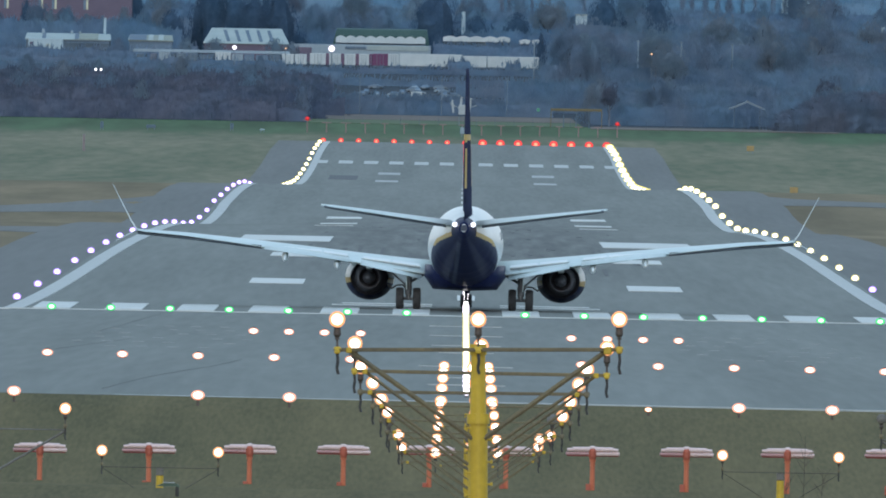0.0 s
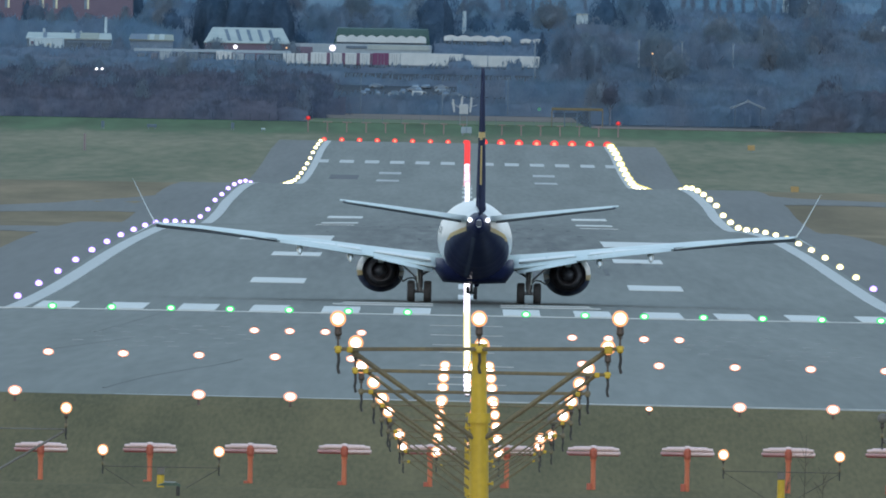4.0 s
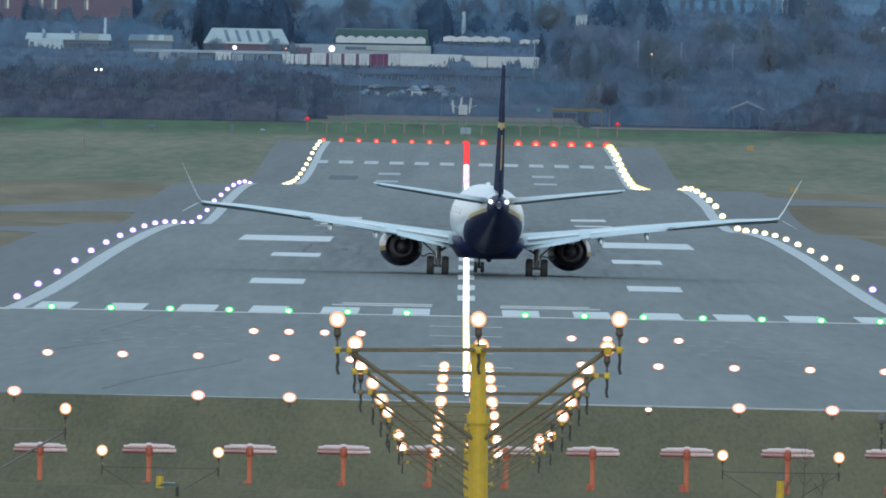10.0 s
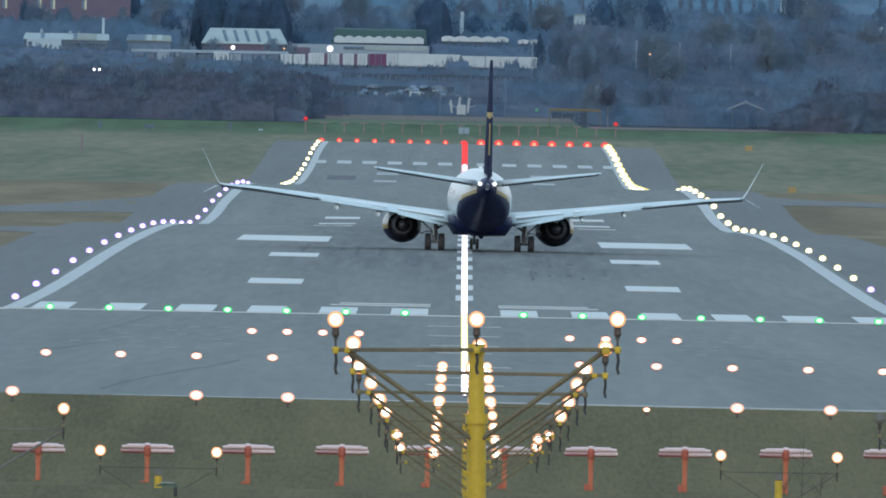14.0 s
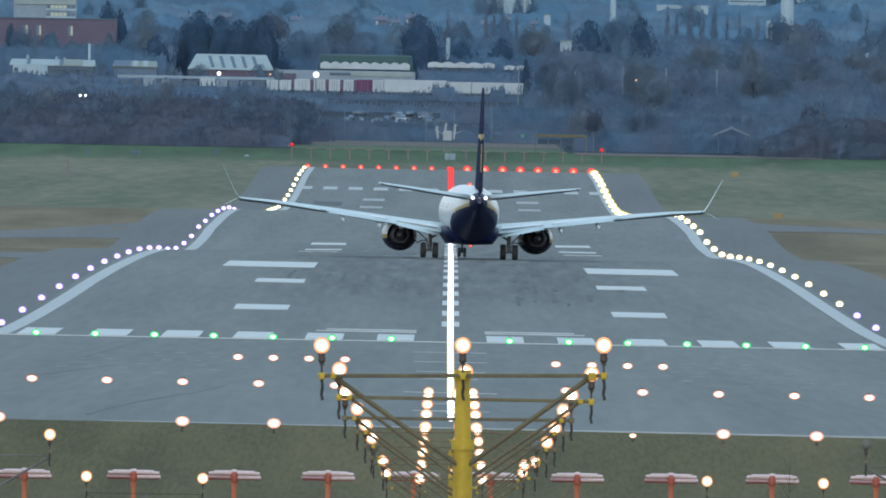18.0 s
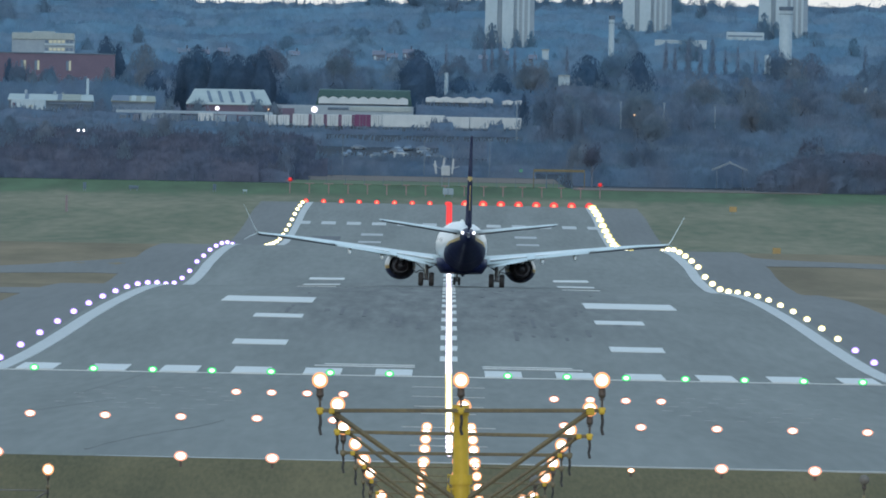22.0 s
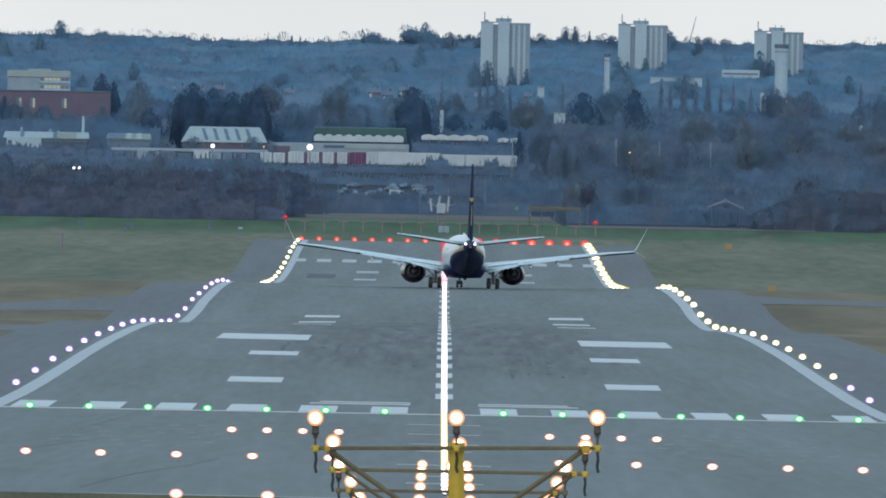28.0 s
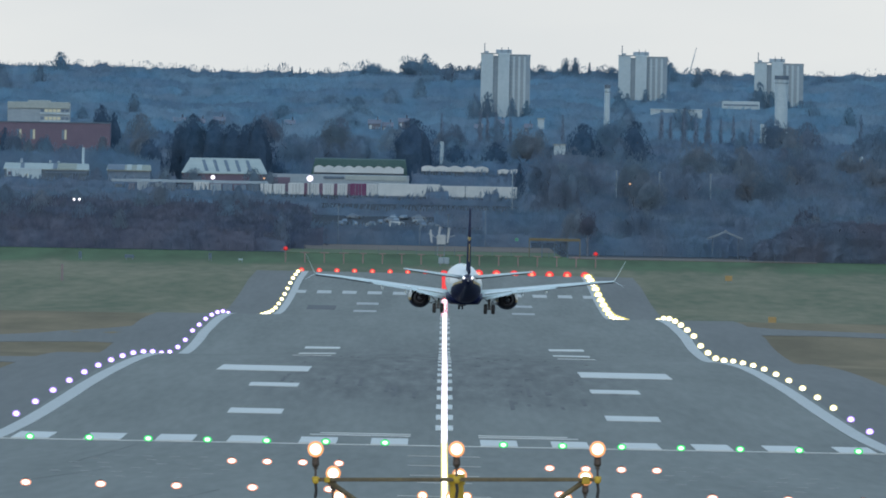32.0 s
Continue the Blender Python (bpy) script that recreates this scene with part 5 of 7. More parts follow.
def wood(name, rows, kind, label, seed, size=0.36, density=11.0, veil=2.6, fill=0.80):
    """Rows of (y, x0, x1, step, height, unevenness): leafless trees shoulder to shoulder."""
    rg = random.Random(seed)
    clouds, hulls, base = [], [], 0
    verts, faces = [], []
    for y, x0, x1, step, h, jit in rows:
        p, f = thicket(x0, x1, y, h, jit, seed, fill)
        verts += p.tolist()
        faces += [tuple(v + base for v in q) for q in f]
        base += len(p)
        # twigs all over the face of the row
        g = p.reshape(-1, 6, 3)
        m = int(min((x1 - x0), 250) * h * veil)
        ci, ri = NR.uniform(0, len(g) - 1.001, m), NR.uniform(1.0, 4.999, m)
        # the uppermost twigs reach out singly and blur the row's outline
        fringe = int(min(x1 - x0, 250) * 5)
        ri[:fringe] = 4.6 + 0.399 * NR.random(min(m, fringe))
        i0, k0 = ci.astype(int), ri.astype(int)
        u, v = (ci - i0)[:, None], (ri - k0)[:, None]
        c = (g[i0, k0] * (1 - u) + g[i0 + 1, k0] * u) * (1 - v) + (g[i0, k0 + 1] * (1 - u) + g[i0 + 1, k0 + 1] * u) * v
        z = NR.uniform(0.5, 1.3, m)[:, None] * size * 1.25
        z[:fringe] *= 1.5 if y < 4600 else 1.15
        slant = NR.uniform(-0.5, 0.5, m)[:, None]
        q = np.empty((m, 4, 3))
        ex, ez = np.array((1.0, 0, 0)), np.array((0, 0, 1.0))
        c[:, 1] -= NR.uniform(0.02, 0.25, m)
        q[:, 0], q[:, 1] = c - ex * z * 0.16, c + ex * z * 0.16 + ez * z * 0.1
        q[:, 2], q[:, 3] = c + ez * z * 1.7 + ex * z * slant * 1.4, c - ex * z * 0.16 + ez * z * 0.7 + np.array((0, -0.1, 0)) * z
        clouds.append(q)
        x = x0
        while x < x1:
            hh = h * rg.uniform(0.85, 1.08) * (1 + jit * noise.noise((x * 0.07, y * 0.013, seed)))
            yy = y + rg.uniform(-4, 3)
            w = step * rg.uniform(0.7, 1.1)
            clouds.append(tufts(x, yy, lie(x, yy) - 0.3, w, hh, int(density * max(4.0, hh * w)), size * rg.uniform(0.8, 1.2), rg.choice(("round", "round", "dome"))))
            x += step * rg.uniform(0.7, 1.15)
    q = np.concatenate(clouds).reshape(-1, 3)
    n = len(q) // 4
    k = base + np.arange(n)[:, None] * 4
    verts += q.tolist()
    faces += np.concatenate((k + np.array((0, 1, 2)), k + np.array((0, 3, 2)), k + np.array((0, 1, 3)))).tolist()
    me = bpy.data.meshes.new(name)
    me.from_pydata(verts, [], faces)
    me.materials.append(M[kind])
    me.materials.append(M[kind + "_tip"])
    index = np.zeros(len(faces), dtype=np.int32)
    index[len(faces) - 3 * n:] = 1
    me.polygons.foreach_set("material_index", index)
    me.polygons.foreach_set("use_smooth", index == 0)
    return tagged(new(name, me), label, "trees", "", "stuff")


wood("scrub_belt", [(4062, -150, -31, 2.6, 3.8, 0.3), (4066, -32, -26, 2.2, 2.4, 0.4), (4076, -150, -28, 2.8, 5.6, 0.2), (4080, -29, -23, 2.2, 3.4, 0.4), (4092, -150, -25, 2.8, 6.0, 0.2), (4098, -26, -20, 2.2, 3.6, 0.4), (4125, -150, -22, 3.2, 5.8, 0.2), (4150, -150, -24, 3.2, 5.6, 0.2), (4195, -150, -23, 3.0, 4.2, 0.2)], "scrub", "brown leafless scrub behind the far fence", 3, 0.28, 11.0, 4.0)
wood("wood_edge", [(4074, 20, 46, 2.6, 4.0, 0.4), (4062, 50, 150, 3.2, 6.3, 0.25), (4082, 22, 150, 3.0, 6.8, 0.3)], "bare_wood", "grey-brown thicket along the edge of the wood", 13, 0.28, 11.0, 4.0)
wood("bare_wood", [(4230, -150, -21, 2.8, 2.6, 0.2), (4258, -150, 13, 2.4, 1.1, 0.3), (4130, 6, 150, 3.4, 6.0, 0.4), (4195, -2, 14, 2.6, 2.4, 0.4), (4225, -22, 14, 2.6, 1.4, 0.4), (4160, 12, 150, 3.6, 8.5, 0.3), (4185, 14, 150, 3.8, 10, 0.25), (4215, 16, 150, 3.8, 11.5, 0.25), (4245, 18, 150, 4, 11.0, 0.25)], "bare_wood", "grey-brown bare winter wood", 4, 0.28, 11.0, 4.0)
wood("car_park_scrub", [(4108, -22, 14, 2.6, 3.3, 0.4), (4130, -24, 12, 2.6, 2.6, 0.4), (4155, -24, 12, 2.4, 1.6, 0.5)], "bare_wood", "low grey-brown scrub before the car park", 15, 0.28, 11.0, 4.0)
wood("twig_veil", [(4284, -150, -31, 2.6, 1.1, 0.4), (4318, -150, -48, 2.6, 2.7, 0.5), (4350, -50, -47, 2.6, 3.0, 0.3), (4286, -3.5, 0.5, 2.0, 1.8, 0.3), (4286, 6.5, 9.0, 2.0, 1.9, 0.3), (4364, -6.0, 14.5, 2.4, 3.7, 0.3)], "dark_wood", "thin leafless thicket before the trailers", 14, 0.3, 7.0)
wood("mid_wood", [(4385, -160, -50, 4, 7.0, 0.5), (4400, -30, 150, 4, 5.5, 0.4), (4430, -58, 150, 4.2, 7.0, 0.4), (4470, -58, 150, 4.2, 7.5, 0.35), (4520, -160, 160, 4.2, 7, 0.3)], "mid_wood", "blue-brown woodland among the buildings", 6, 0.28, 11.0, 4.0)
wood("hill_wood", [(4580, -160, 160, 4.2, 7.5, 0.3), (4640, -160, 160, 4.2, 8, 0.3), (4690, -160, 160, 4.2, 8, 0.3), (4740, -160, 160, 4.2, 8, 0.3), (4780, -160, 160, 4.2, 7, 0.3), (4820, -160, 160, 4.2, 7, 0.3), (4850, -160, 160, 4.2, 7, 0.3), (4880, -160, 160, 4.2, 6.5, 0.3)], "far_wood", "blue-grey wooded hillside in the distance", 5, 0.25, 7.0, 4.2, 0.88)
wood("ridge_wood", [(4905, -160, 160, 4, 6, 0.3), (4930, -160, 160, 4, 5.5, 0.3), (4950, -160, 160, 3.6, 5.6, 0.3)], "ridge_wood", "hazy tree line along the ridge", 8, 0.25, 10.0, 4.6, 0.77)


def tree(name, x, y, top_z, w, shape, material, label):
    """A single standing tree: tapered trunk, limbs and a crown of tufts."""
    g = lie(x, y)
    h = max(3.0, top_z - g)
    top = empty(name, pose(x, y, g - 0.1), label, "tree", "single trees")
    bm = bmesh.new()
    rod(bm, (0, 0, 0), (0, 0, h * 0.75), min(0.22 + h * 0.012, 0.16 * w), 0.04, 7)
    # trees on the hill take the bark with more haze in its colour
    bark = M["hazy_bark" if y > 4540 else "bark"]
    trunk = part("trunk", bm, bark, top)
    for k in range(4):
        a = k * 1.7 + x
        bm = bmesh.new()
        rod(bm, (0, 0, h * (0.3 + 0.1 * k)), (math.cos(a) * w * 0.6, math.sin(a) * w * 0.6, h * (0.5 + 0.11 * k)), 0.1, 0.03, 5)
        part("limb", bm, bark, trunk)
    low = 0.55 if shape == "pine" else (-0.06 if name == "thorn_bush" else 0.05)
    kind = {"cone": "cone", "dome": "dome", "pine": "round"}[shape]
    clouds = [tufts(0, 0, h * low, w, h * (1 - low), int((52 if name == "thorn_bush" else 30) * h * w), 0.26, kind)]
    for k in range(5):
        a = k * 2.4 + y
        clouds.append(tufts(math.cos(a) * w * 0.55, math.sin(a) * w * 0.55, h * (low + 0.12 * k * (1 - low)), w * 0.55, h * 0.4, int(5 * h * w), 0.25, "round"))
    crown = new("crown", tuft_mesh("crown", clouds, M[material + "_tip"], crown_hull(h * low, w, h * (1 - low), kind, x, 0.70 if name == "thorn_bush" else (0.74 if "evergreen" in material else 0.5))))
    crown.parent = top
    return top


for x, y, z, w, shape in ((-6.0, 4395, 24.9, 4.6, "dome"), (-33.0, 4385, 24.3, 3.4, "dome"), (-37.5, 4392, 23.5, 3.2, "dome"), (-44.6, 4400, 25.0, 3.4, "dome"), (-40.8, 4398, 24.2, 3.0, "dome"), (-46.8, 4404, 22.8, 2.6, "dome"), (-35.2, 4402, 23.4, 2.6, "dome"),
                          (24.0, 4410, 24.6, 3.8, "dome"), (33.0, 4410, 25.2, 3.2, "dome"), (12.5, 4300, 17.4, 1.6, "cone"), (16.2, 4320, 16.8, 1.7, "cone"), (-52, 4390, 20.5, 3.0, "dome"), (-29.8, 4400, 16.8, 2.8, "dome"), (1.5, 4420, 20.4, 3.0, "dome"), (8.5, 4415, 21.0, 3.2, "dome")):
    tree("evergreen_tree" if w > 2 else "conifer", x, y, z, w, shape, "evergreen", "dark evergreen tree standing above the sheds")
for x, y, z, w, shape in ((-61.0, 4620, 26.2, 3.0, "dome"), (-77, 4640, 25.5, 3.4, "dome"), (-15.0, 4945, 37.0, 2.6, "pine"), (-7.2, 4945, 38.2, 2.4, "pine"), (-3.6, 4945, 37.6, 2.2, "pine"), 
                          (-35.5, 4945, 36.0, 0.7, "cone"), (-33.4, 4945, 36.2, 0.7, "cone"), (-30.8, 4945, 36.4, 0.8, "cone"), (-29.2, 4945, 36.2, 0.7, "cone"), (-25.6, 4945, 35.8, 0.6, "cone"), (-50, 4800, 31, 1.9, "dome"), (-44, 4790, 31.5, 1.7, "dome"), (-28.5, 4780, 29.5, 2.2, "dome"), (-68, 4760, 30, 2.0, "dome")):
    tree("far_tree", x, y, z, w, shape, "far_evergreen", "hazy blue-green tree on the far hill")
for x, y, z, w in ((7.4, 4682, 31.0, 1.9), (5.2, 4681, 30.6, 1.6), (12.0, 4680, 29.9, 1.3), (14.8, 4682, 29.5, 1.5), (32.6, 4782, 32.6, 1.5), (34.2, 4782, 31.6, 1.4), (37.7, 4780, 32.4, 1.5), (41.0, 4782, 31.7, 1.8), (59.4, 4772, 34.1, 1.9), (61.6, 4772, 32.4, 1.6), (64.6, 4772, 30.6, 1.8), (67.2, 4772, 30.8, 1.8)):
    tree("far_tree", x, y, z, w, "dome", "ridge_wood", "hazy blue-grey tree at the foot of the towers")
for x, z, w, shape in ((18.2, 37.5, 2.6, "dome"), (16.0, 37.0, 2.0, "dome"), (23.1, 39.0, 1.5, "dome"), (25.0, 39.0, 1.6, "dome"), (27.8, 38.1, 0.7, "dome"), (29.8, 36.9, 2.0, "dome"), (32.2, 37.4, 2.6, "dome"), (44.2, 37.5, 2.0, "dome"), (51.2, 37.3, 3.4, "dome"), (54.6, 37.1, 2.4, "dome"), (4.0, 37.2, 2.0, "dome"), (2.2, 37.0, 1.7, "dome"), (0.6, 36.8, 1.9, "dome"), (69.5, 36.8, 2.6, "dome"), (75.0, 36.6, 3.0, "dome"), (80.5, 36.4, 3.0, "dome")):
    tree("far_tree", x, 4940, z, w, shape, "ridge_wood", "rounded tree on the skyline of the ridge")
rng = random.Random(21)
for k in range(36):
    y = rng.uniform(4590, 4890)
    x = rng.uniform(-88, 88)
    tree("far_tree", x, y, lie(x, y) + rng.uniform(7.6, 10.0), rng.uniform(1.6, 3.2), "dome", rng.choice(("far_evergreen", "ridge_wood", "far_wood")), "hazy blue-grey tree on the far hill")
# slim bare poplars before the hill, bushes by the brick building, a hump of brown thorn at the field edge
for x, y, z, w in ((38.9, 4560, 27.9, 0.5), (40.6, 4562, 27.0, 0.45), (43.0, 4558, 28.2, 0.6), (45.2, 4560, 27.4, 0.5), (47.4, 4556, 28.4, 0.75), (49.8, 4562, 26.6, 0.45), (52.0, 4560, 27.0, 0.4), (55.2, 4558, 26.4, 0.45), (75.2, 4560, 27.8, 0.5), (6.0, 4556, 27.2, 0.5), (7.3, 4560, 26.6, 0.4), (8.9, 4558, 27.3, 0.5), (-1.0, 4560, 26.4, 0.4), (11.5, 4560, 26.2, 0.4), (21.0, 4560, 26.6, 0.4)):
    tree("poplar", x, y, z, w * 1.25, "dome", "poplar", "slim bare poplar before the far hill")
for x, y, z, w, shape in ((-61.8, 4482, 26.6, 2.2, "dome"), (-59.6, 4486, 25.2, 1.6, "dome"), (-78.4, 4440, 22.2, 1.3, "dome"), (-70.3, 4395, 20.2, 2.2, "dome"), (-57.0, 4400, 20.6, 2.2, "dome"), (-54.4, 4398, 19.4, 2.0, "dome"), (-65.8, 4398, 18.8, 1.8, "dome"), (-15.2, 4405, 21.8, 4.0, "dome"), (-27.0, 4406, 21.9, 3.6, "dome"), (-22.6, 4404, 21.4, 3.6, "dome"), (-19.8, 4408, 20.4, 3.0, "dome"), (27.6, 4412, 20.8, 2.6, "dome"), (18.4, 4410, 20.6, 2.4, "dome")):
    tree("evergreen_tree" if z > 26 else "bushy_tree", x, y, z, w, shape, "evergreen" if z > 22 or w < 2 else "mid_wood", "dark rounded tree beside the far buildings")
for x, z, w in ((51.8, 5.4, 3.0), (54.4, 6.6, 3.6), (57.2, 7.7, 4.2), (60.0, 8.3, 4.6), (62.8, 8.7, 5.0), (65.6, 8.6, 5.0), (68.4, 8.5, 5.0), (71.2, 8.4, 5.0), (74.0, 8.3, 5.0), (76.8, 8.1, 5.0)):
    tree("thorn_bush", x, 4054, z, w, "dome", "thorn", "rounded brown thorn bush at the field edge")
for x, z, w, kind in ((-71.4, 20.4, 1.9, "dark_wood"), (-67.2, 19.4, 2.4, "brown_wood"), (-62.4, 18.8, 2.0, "brown_wood"), (-76.8, 18.4, 1.8, "dark_wood")):
    tree("winter_tree", x, 4412, z, w, "dome", kind, "bare rounded winter tree before the brick building")
# single bare crowns that stand out of the woods
rng = random.Random(33)


def stand(count, x0, x1, y0, y1, low, high, kinds, label):
    for k in range(count):
        x, y = rng.uniform(x0, x1), rng.uniform(y0, y1)
        h = rng.uniform(low, high)
        tree("winter_tree", x, y, lie(x, y) + h, h * rng.uniform(0.22, 0.36), rng.choice(("dome", "dome", "pine")), rng.choice(kinds), label)


stand(34, 16, 92, 4135, 4250, 9.0, 13.0, ("brown_wood", "dark_wood", "bare_wood", "brown_wood"), "bare rounded winter tree in the wood")
stand(26, -92, -26, 4064, 4200, 5.0, 7.2, ("brown_wood", "dark_wood", "bare_wood"), "bare rounded winter tree in the scrub")
stand(14, 18, 92, 4066, 4120, 6.0, 8.5, ("brown_wood", "scrub", "dark_wood"), "bare rounded winter tree at the wood edge")
stand(34, -58, 92, 4402, 4520, 7.5, 10.5, ("brown_wood", "dark_wood", "mid_wood"), "bare rounded winter tree among the buildings")
stand(12, -88, -52, 4370, 4440, 6.0, 8.5, ("brown_wood", "dark_wood"), "bare rounded winter tree behind the sheds")


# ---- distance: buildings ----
# distance haze is mixed into these wall, roof, glass and post colours
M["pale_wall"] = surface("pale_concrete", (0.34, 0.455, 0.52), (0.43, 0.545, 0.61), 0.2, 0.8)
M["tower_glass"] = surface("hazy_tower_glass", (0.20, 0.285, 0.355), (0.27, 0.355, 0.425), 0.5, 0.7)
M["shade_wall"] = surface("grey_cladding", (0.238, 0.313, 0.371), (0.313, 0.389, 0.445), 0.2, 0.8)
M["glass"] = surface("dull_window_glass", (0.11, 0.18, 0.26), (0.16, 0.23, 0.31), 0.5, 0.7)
M["brick_far"] = surface("hazed_red_brick", (0.128, 0.112, 0.160), (0.166, 0.138, 0.190), 0.4, 0.9)
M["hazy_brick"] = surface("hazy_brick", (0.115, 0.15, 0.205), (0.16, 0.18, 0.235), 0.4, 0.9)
M["shed_roof"] = surface("pale_shed_roof", (0.269, 0.336, 0.344), (0.353, 0.420, 0.420), 0.4, 0.7)
M["mossy_roof"] = surface("mossy_roof", (0.198, 0.239, 0.225), (0.288, 0.322, 0.279), 0.5, 0.9)
M["dark_wall"] = surface("dark_cladding", (0.085, 0.135, 0.19), (0.13, 0.18, 0.235), 0.4, 0.8)
M["trailer_white"] = surface("white_trailer_panel", (0.40, 0.47, 0.50), (0.54, 0.60, 0.62), 0.6, 0.6, spread=0.1)
M["trailer_red"] = surface("dark_red_trailer", (0.115, 0.032, 0.098), (0.150, 0.045, 0.128), 0.6, 0.6)
M["green_bank"] = surface("green_bank", (0.042, 0.095, 0.098), (0.068, 0.125, 0.122), 0.3, 0.95)
M["window_lit"] = glow("lit_window", (0.62, 0.68, 0.55), (0.5, 0.55, 0.45), 0.45)
M["pole_grey"] = surface("lamp_post_grey", (0.15, 0.20, 0.25), (0.21, 0.27, 0.32), 1, 0.6)
M["amber"] = glow("amber_lamp", (1.0, 0.72, 0.45), (1.0, 0.5, 0.2), 1.5)
M["board"] = surface("orange_yellow_board", (0.289, 0.207, 0.088), (0.374, 0.261, 0.110), 1, 0.6)
M["post_red"] = surface("red_light_post", (0.27, 0.17, 0.17), (0.34, 0.21, 0.21), 1, 0.6)
M["fence"] = surface("fence_metal", (0.16, 0.18, 0.20), (0.24, 0.26, 0.28), 1, 0.6)


def small_box(parent, name, mat, x0, y0, z0, x1, y1, z1, bevel=0.0, label=""):
    return part(name, box(bmesh.new(), x0, y0, z0, x1, y1, z1, bevel), M[mat], parent, label)


def tower_block(x0, y, top_z, w, foot):
    """A slab tower: two pale flank walls, a recessed dark seam, a windowed wing and plant on the roof."""
    g = min(lie(x0, y), foot) - 0.5
    h = top_z - g
    top = empty("tower_block", pose(x0, y, g), "pale grey tower block of flats on the wooded hill", "tower block", "tower blocks")
    small_box(top, "wall", "pale_wall", 0, 0, 0, w * 0.25, 6, h - 0.1, 0.05)
    small_box(top, "window_strip", "tower_glass", w * 0.25, 0.4, 0, w * 0.345, 6, h - 0.4)
    small_box(top, "wall", "pale_wall", w * 0.345, -0.6, 0, w * 0.58, 6, h + 0.1, 0.05)
    small_box(top, "wing", "shade_wall", w * 0.58, 0.2, 0, w, 6, h - 0.3, 0.05)
    small_box(top, "roof_edge", "shade_wall", -0.06, -0.1, h - 0.1, w * 0.34, 6.1, h + 0.08)
    small_box(top, "roof_edge", "shade_wall", w * 0.58, 0.1, h - 0.3, w + 0.06, 6.1, h - 0.1)
    small_box(top, "roof_plant", "shade_wall", w * 0.3, 2, h, w * 0.62, 5, h + 0.75, 0.05)
    small_box(top, "mast", "pole_grey", w * 0.06, 2, h, w * 0.08, 2.2, h + 1.9)
    small_box(top, "mast", "pole_grey", w * 0.41, 2, h, w * 0.425, 2.2, h + 1.2)
    small_box(top, "mast", "pole_grey", w * 0.54, 2, h, w * 0.555, 2.2, h + 1.2)
    small_box(top, "cabin", "shade_wall", w * 0.08, 2, h, w * 0.15, 3, h + 0.45)
    small_box(top, "corner_wall", "tower_glass", w * 0.88, 0.12, 0, w * 1.0, 0.3, h - 0.32)
    shared = None
    for r in range(int((h - 1.0) / 0.75)):
        for c in range(5):
            if shared is None:
                ob = small_box(top, "window", "tower_glass", 0, -0.06, 0, w * 0.036, 0.05, 0.42)
                shared = ob.data
            else:
                ob = new("window", shared)
                ob.parent = top
            ob.location = (w * (0.605 + 0.082 * c), 0.2, h - 1.1 - 0.75 * r)
    for c in range(3):
        small_box(top, "balcony_strip", "pale_wall", w * (0.645 + 0.11 * c), 0.05, 0, w * (0.69 + 0.11 * c), 0.3, h - 0.5)
    return top


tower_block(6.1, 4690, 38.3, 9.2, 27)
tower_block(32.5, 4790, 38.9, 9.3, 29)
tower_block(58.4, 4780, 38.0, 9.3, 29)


def chimney(x, y, z, r, label, cap=True):
    g = lie(x, y)
    top = empty("chimney", pose(x, y, g - 0.3), label, "chimney", "chimneys")
    h = z - g + 0.3
    bm = bmesh.new()
    rod(bm, (0, 0, 0), (0, 0, h), r * 1.05, r, 16)
    part("shaft", bm, M["pale_wall"], top)
    if cap:
        bm = bmesh.new()
        rod(bm, (0, 0, h - 0.2), (0, 0, h + 0.5), r * 1.12, r * 1.12, 16)
        rod(bm, (0, 0, h - 0.9), (0, 0, h - 0.8), r * 1.12, r * 1.12, 16)
        part("cap", bm, M["dark_wall"], top, "dark rim")


chimney(29.0, 4565, 31.8, 0.5, "slim pale chimney with a dark rim")
chimney(60.7, 4565, 34.0, 1.15, "broad white chimney tower with a dark rim")
chimney(57.3, 4550, 25.6, 0.52, "short white flue among the trees", False)
chimney(71.5, 4330, 19.6, 0.32, "short white flue among the trees", False)
chimney(-0.9, 4416, 21.1, 0.34, "short white flue among the trees", False)
chimney(-63.1, 4353, 18.8, 0.24, "thin white flue above the shed", False)


def block(name, x0, x1, y, z1, deep, wall, label, category="building", z0=None, roof=None, group="far buildings"):
    g = (min(lie(x0, y), lie(x1, y)) if z0 is None else z0) - 0.3
    top = empty(name, pose(x0, y, g), label, category, group)
    h, w = z1 - g, x1 - x0
    small_box(top, "wall", wall, 0, 0, 0, w, deep, h, 0.04)
    if roof:
        small_box(top, "roof", roof, -0.1, -0.15, h, w + 0.1, deep + 0.15, h + 0.22, 0.04)
    return top, w, h


office, w, h = block("office_block", -80.2, -68.8, 4570, 27.0, 8, "shade_wall", "grey office block with a pale upper storey and lit windows")
small_box(office, "fascia", "shed_roof", 0, -0.2, h - 0.9, w, 0.3, h + 0.3, 0.05)
small_box(office, "plant_room", "shed_roof", w * 0.32, 2, h + 0.3, w * 0.68, 6, h + 0.6, 0.05)
for r in range(2):
    small_box(office, "sill_band", "pale_wall", w * 0.52, -0.2, h - 1.95 - 1.4 * r, w, 0.1, h - 1.6 - 1.4 * r)
    for k in range(7):
        small_box(office, "window", "window_lit" if 1 <= k <= 4 else "glass", w * (0.53 + 0.066 * k), -0.1, h - 1.55 - 1.4 * r, w * (0.58 + 0.066 * k), 0.1, h - 1.0 - 1.4 * r)
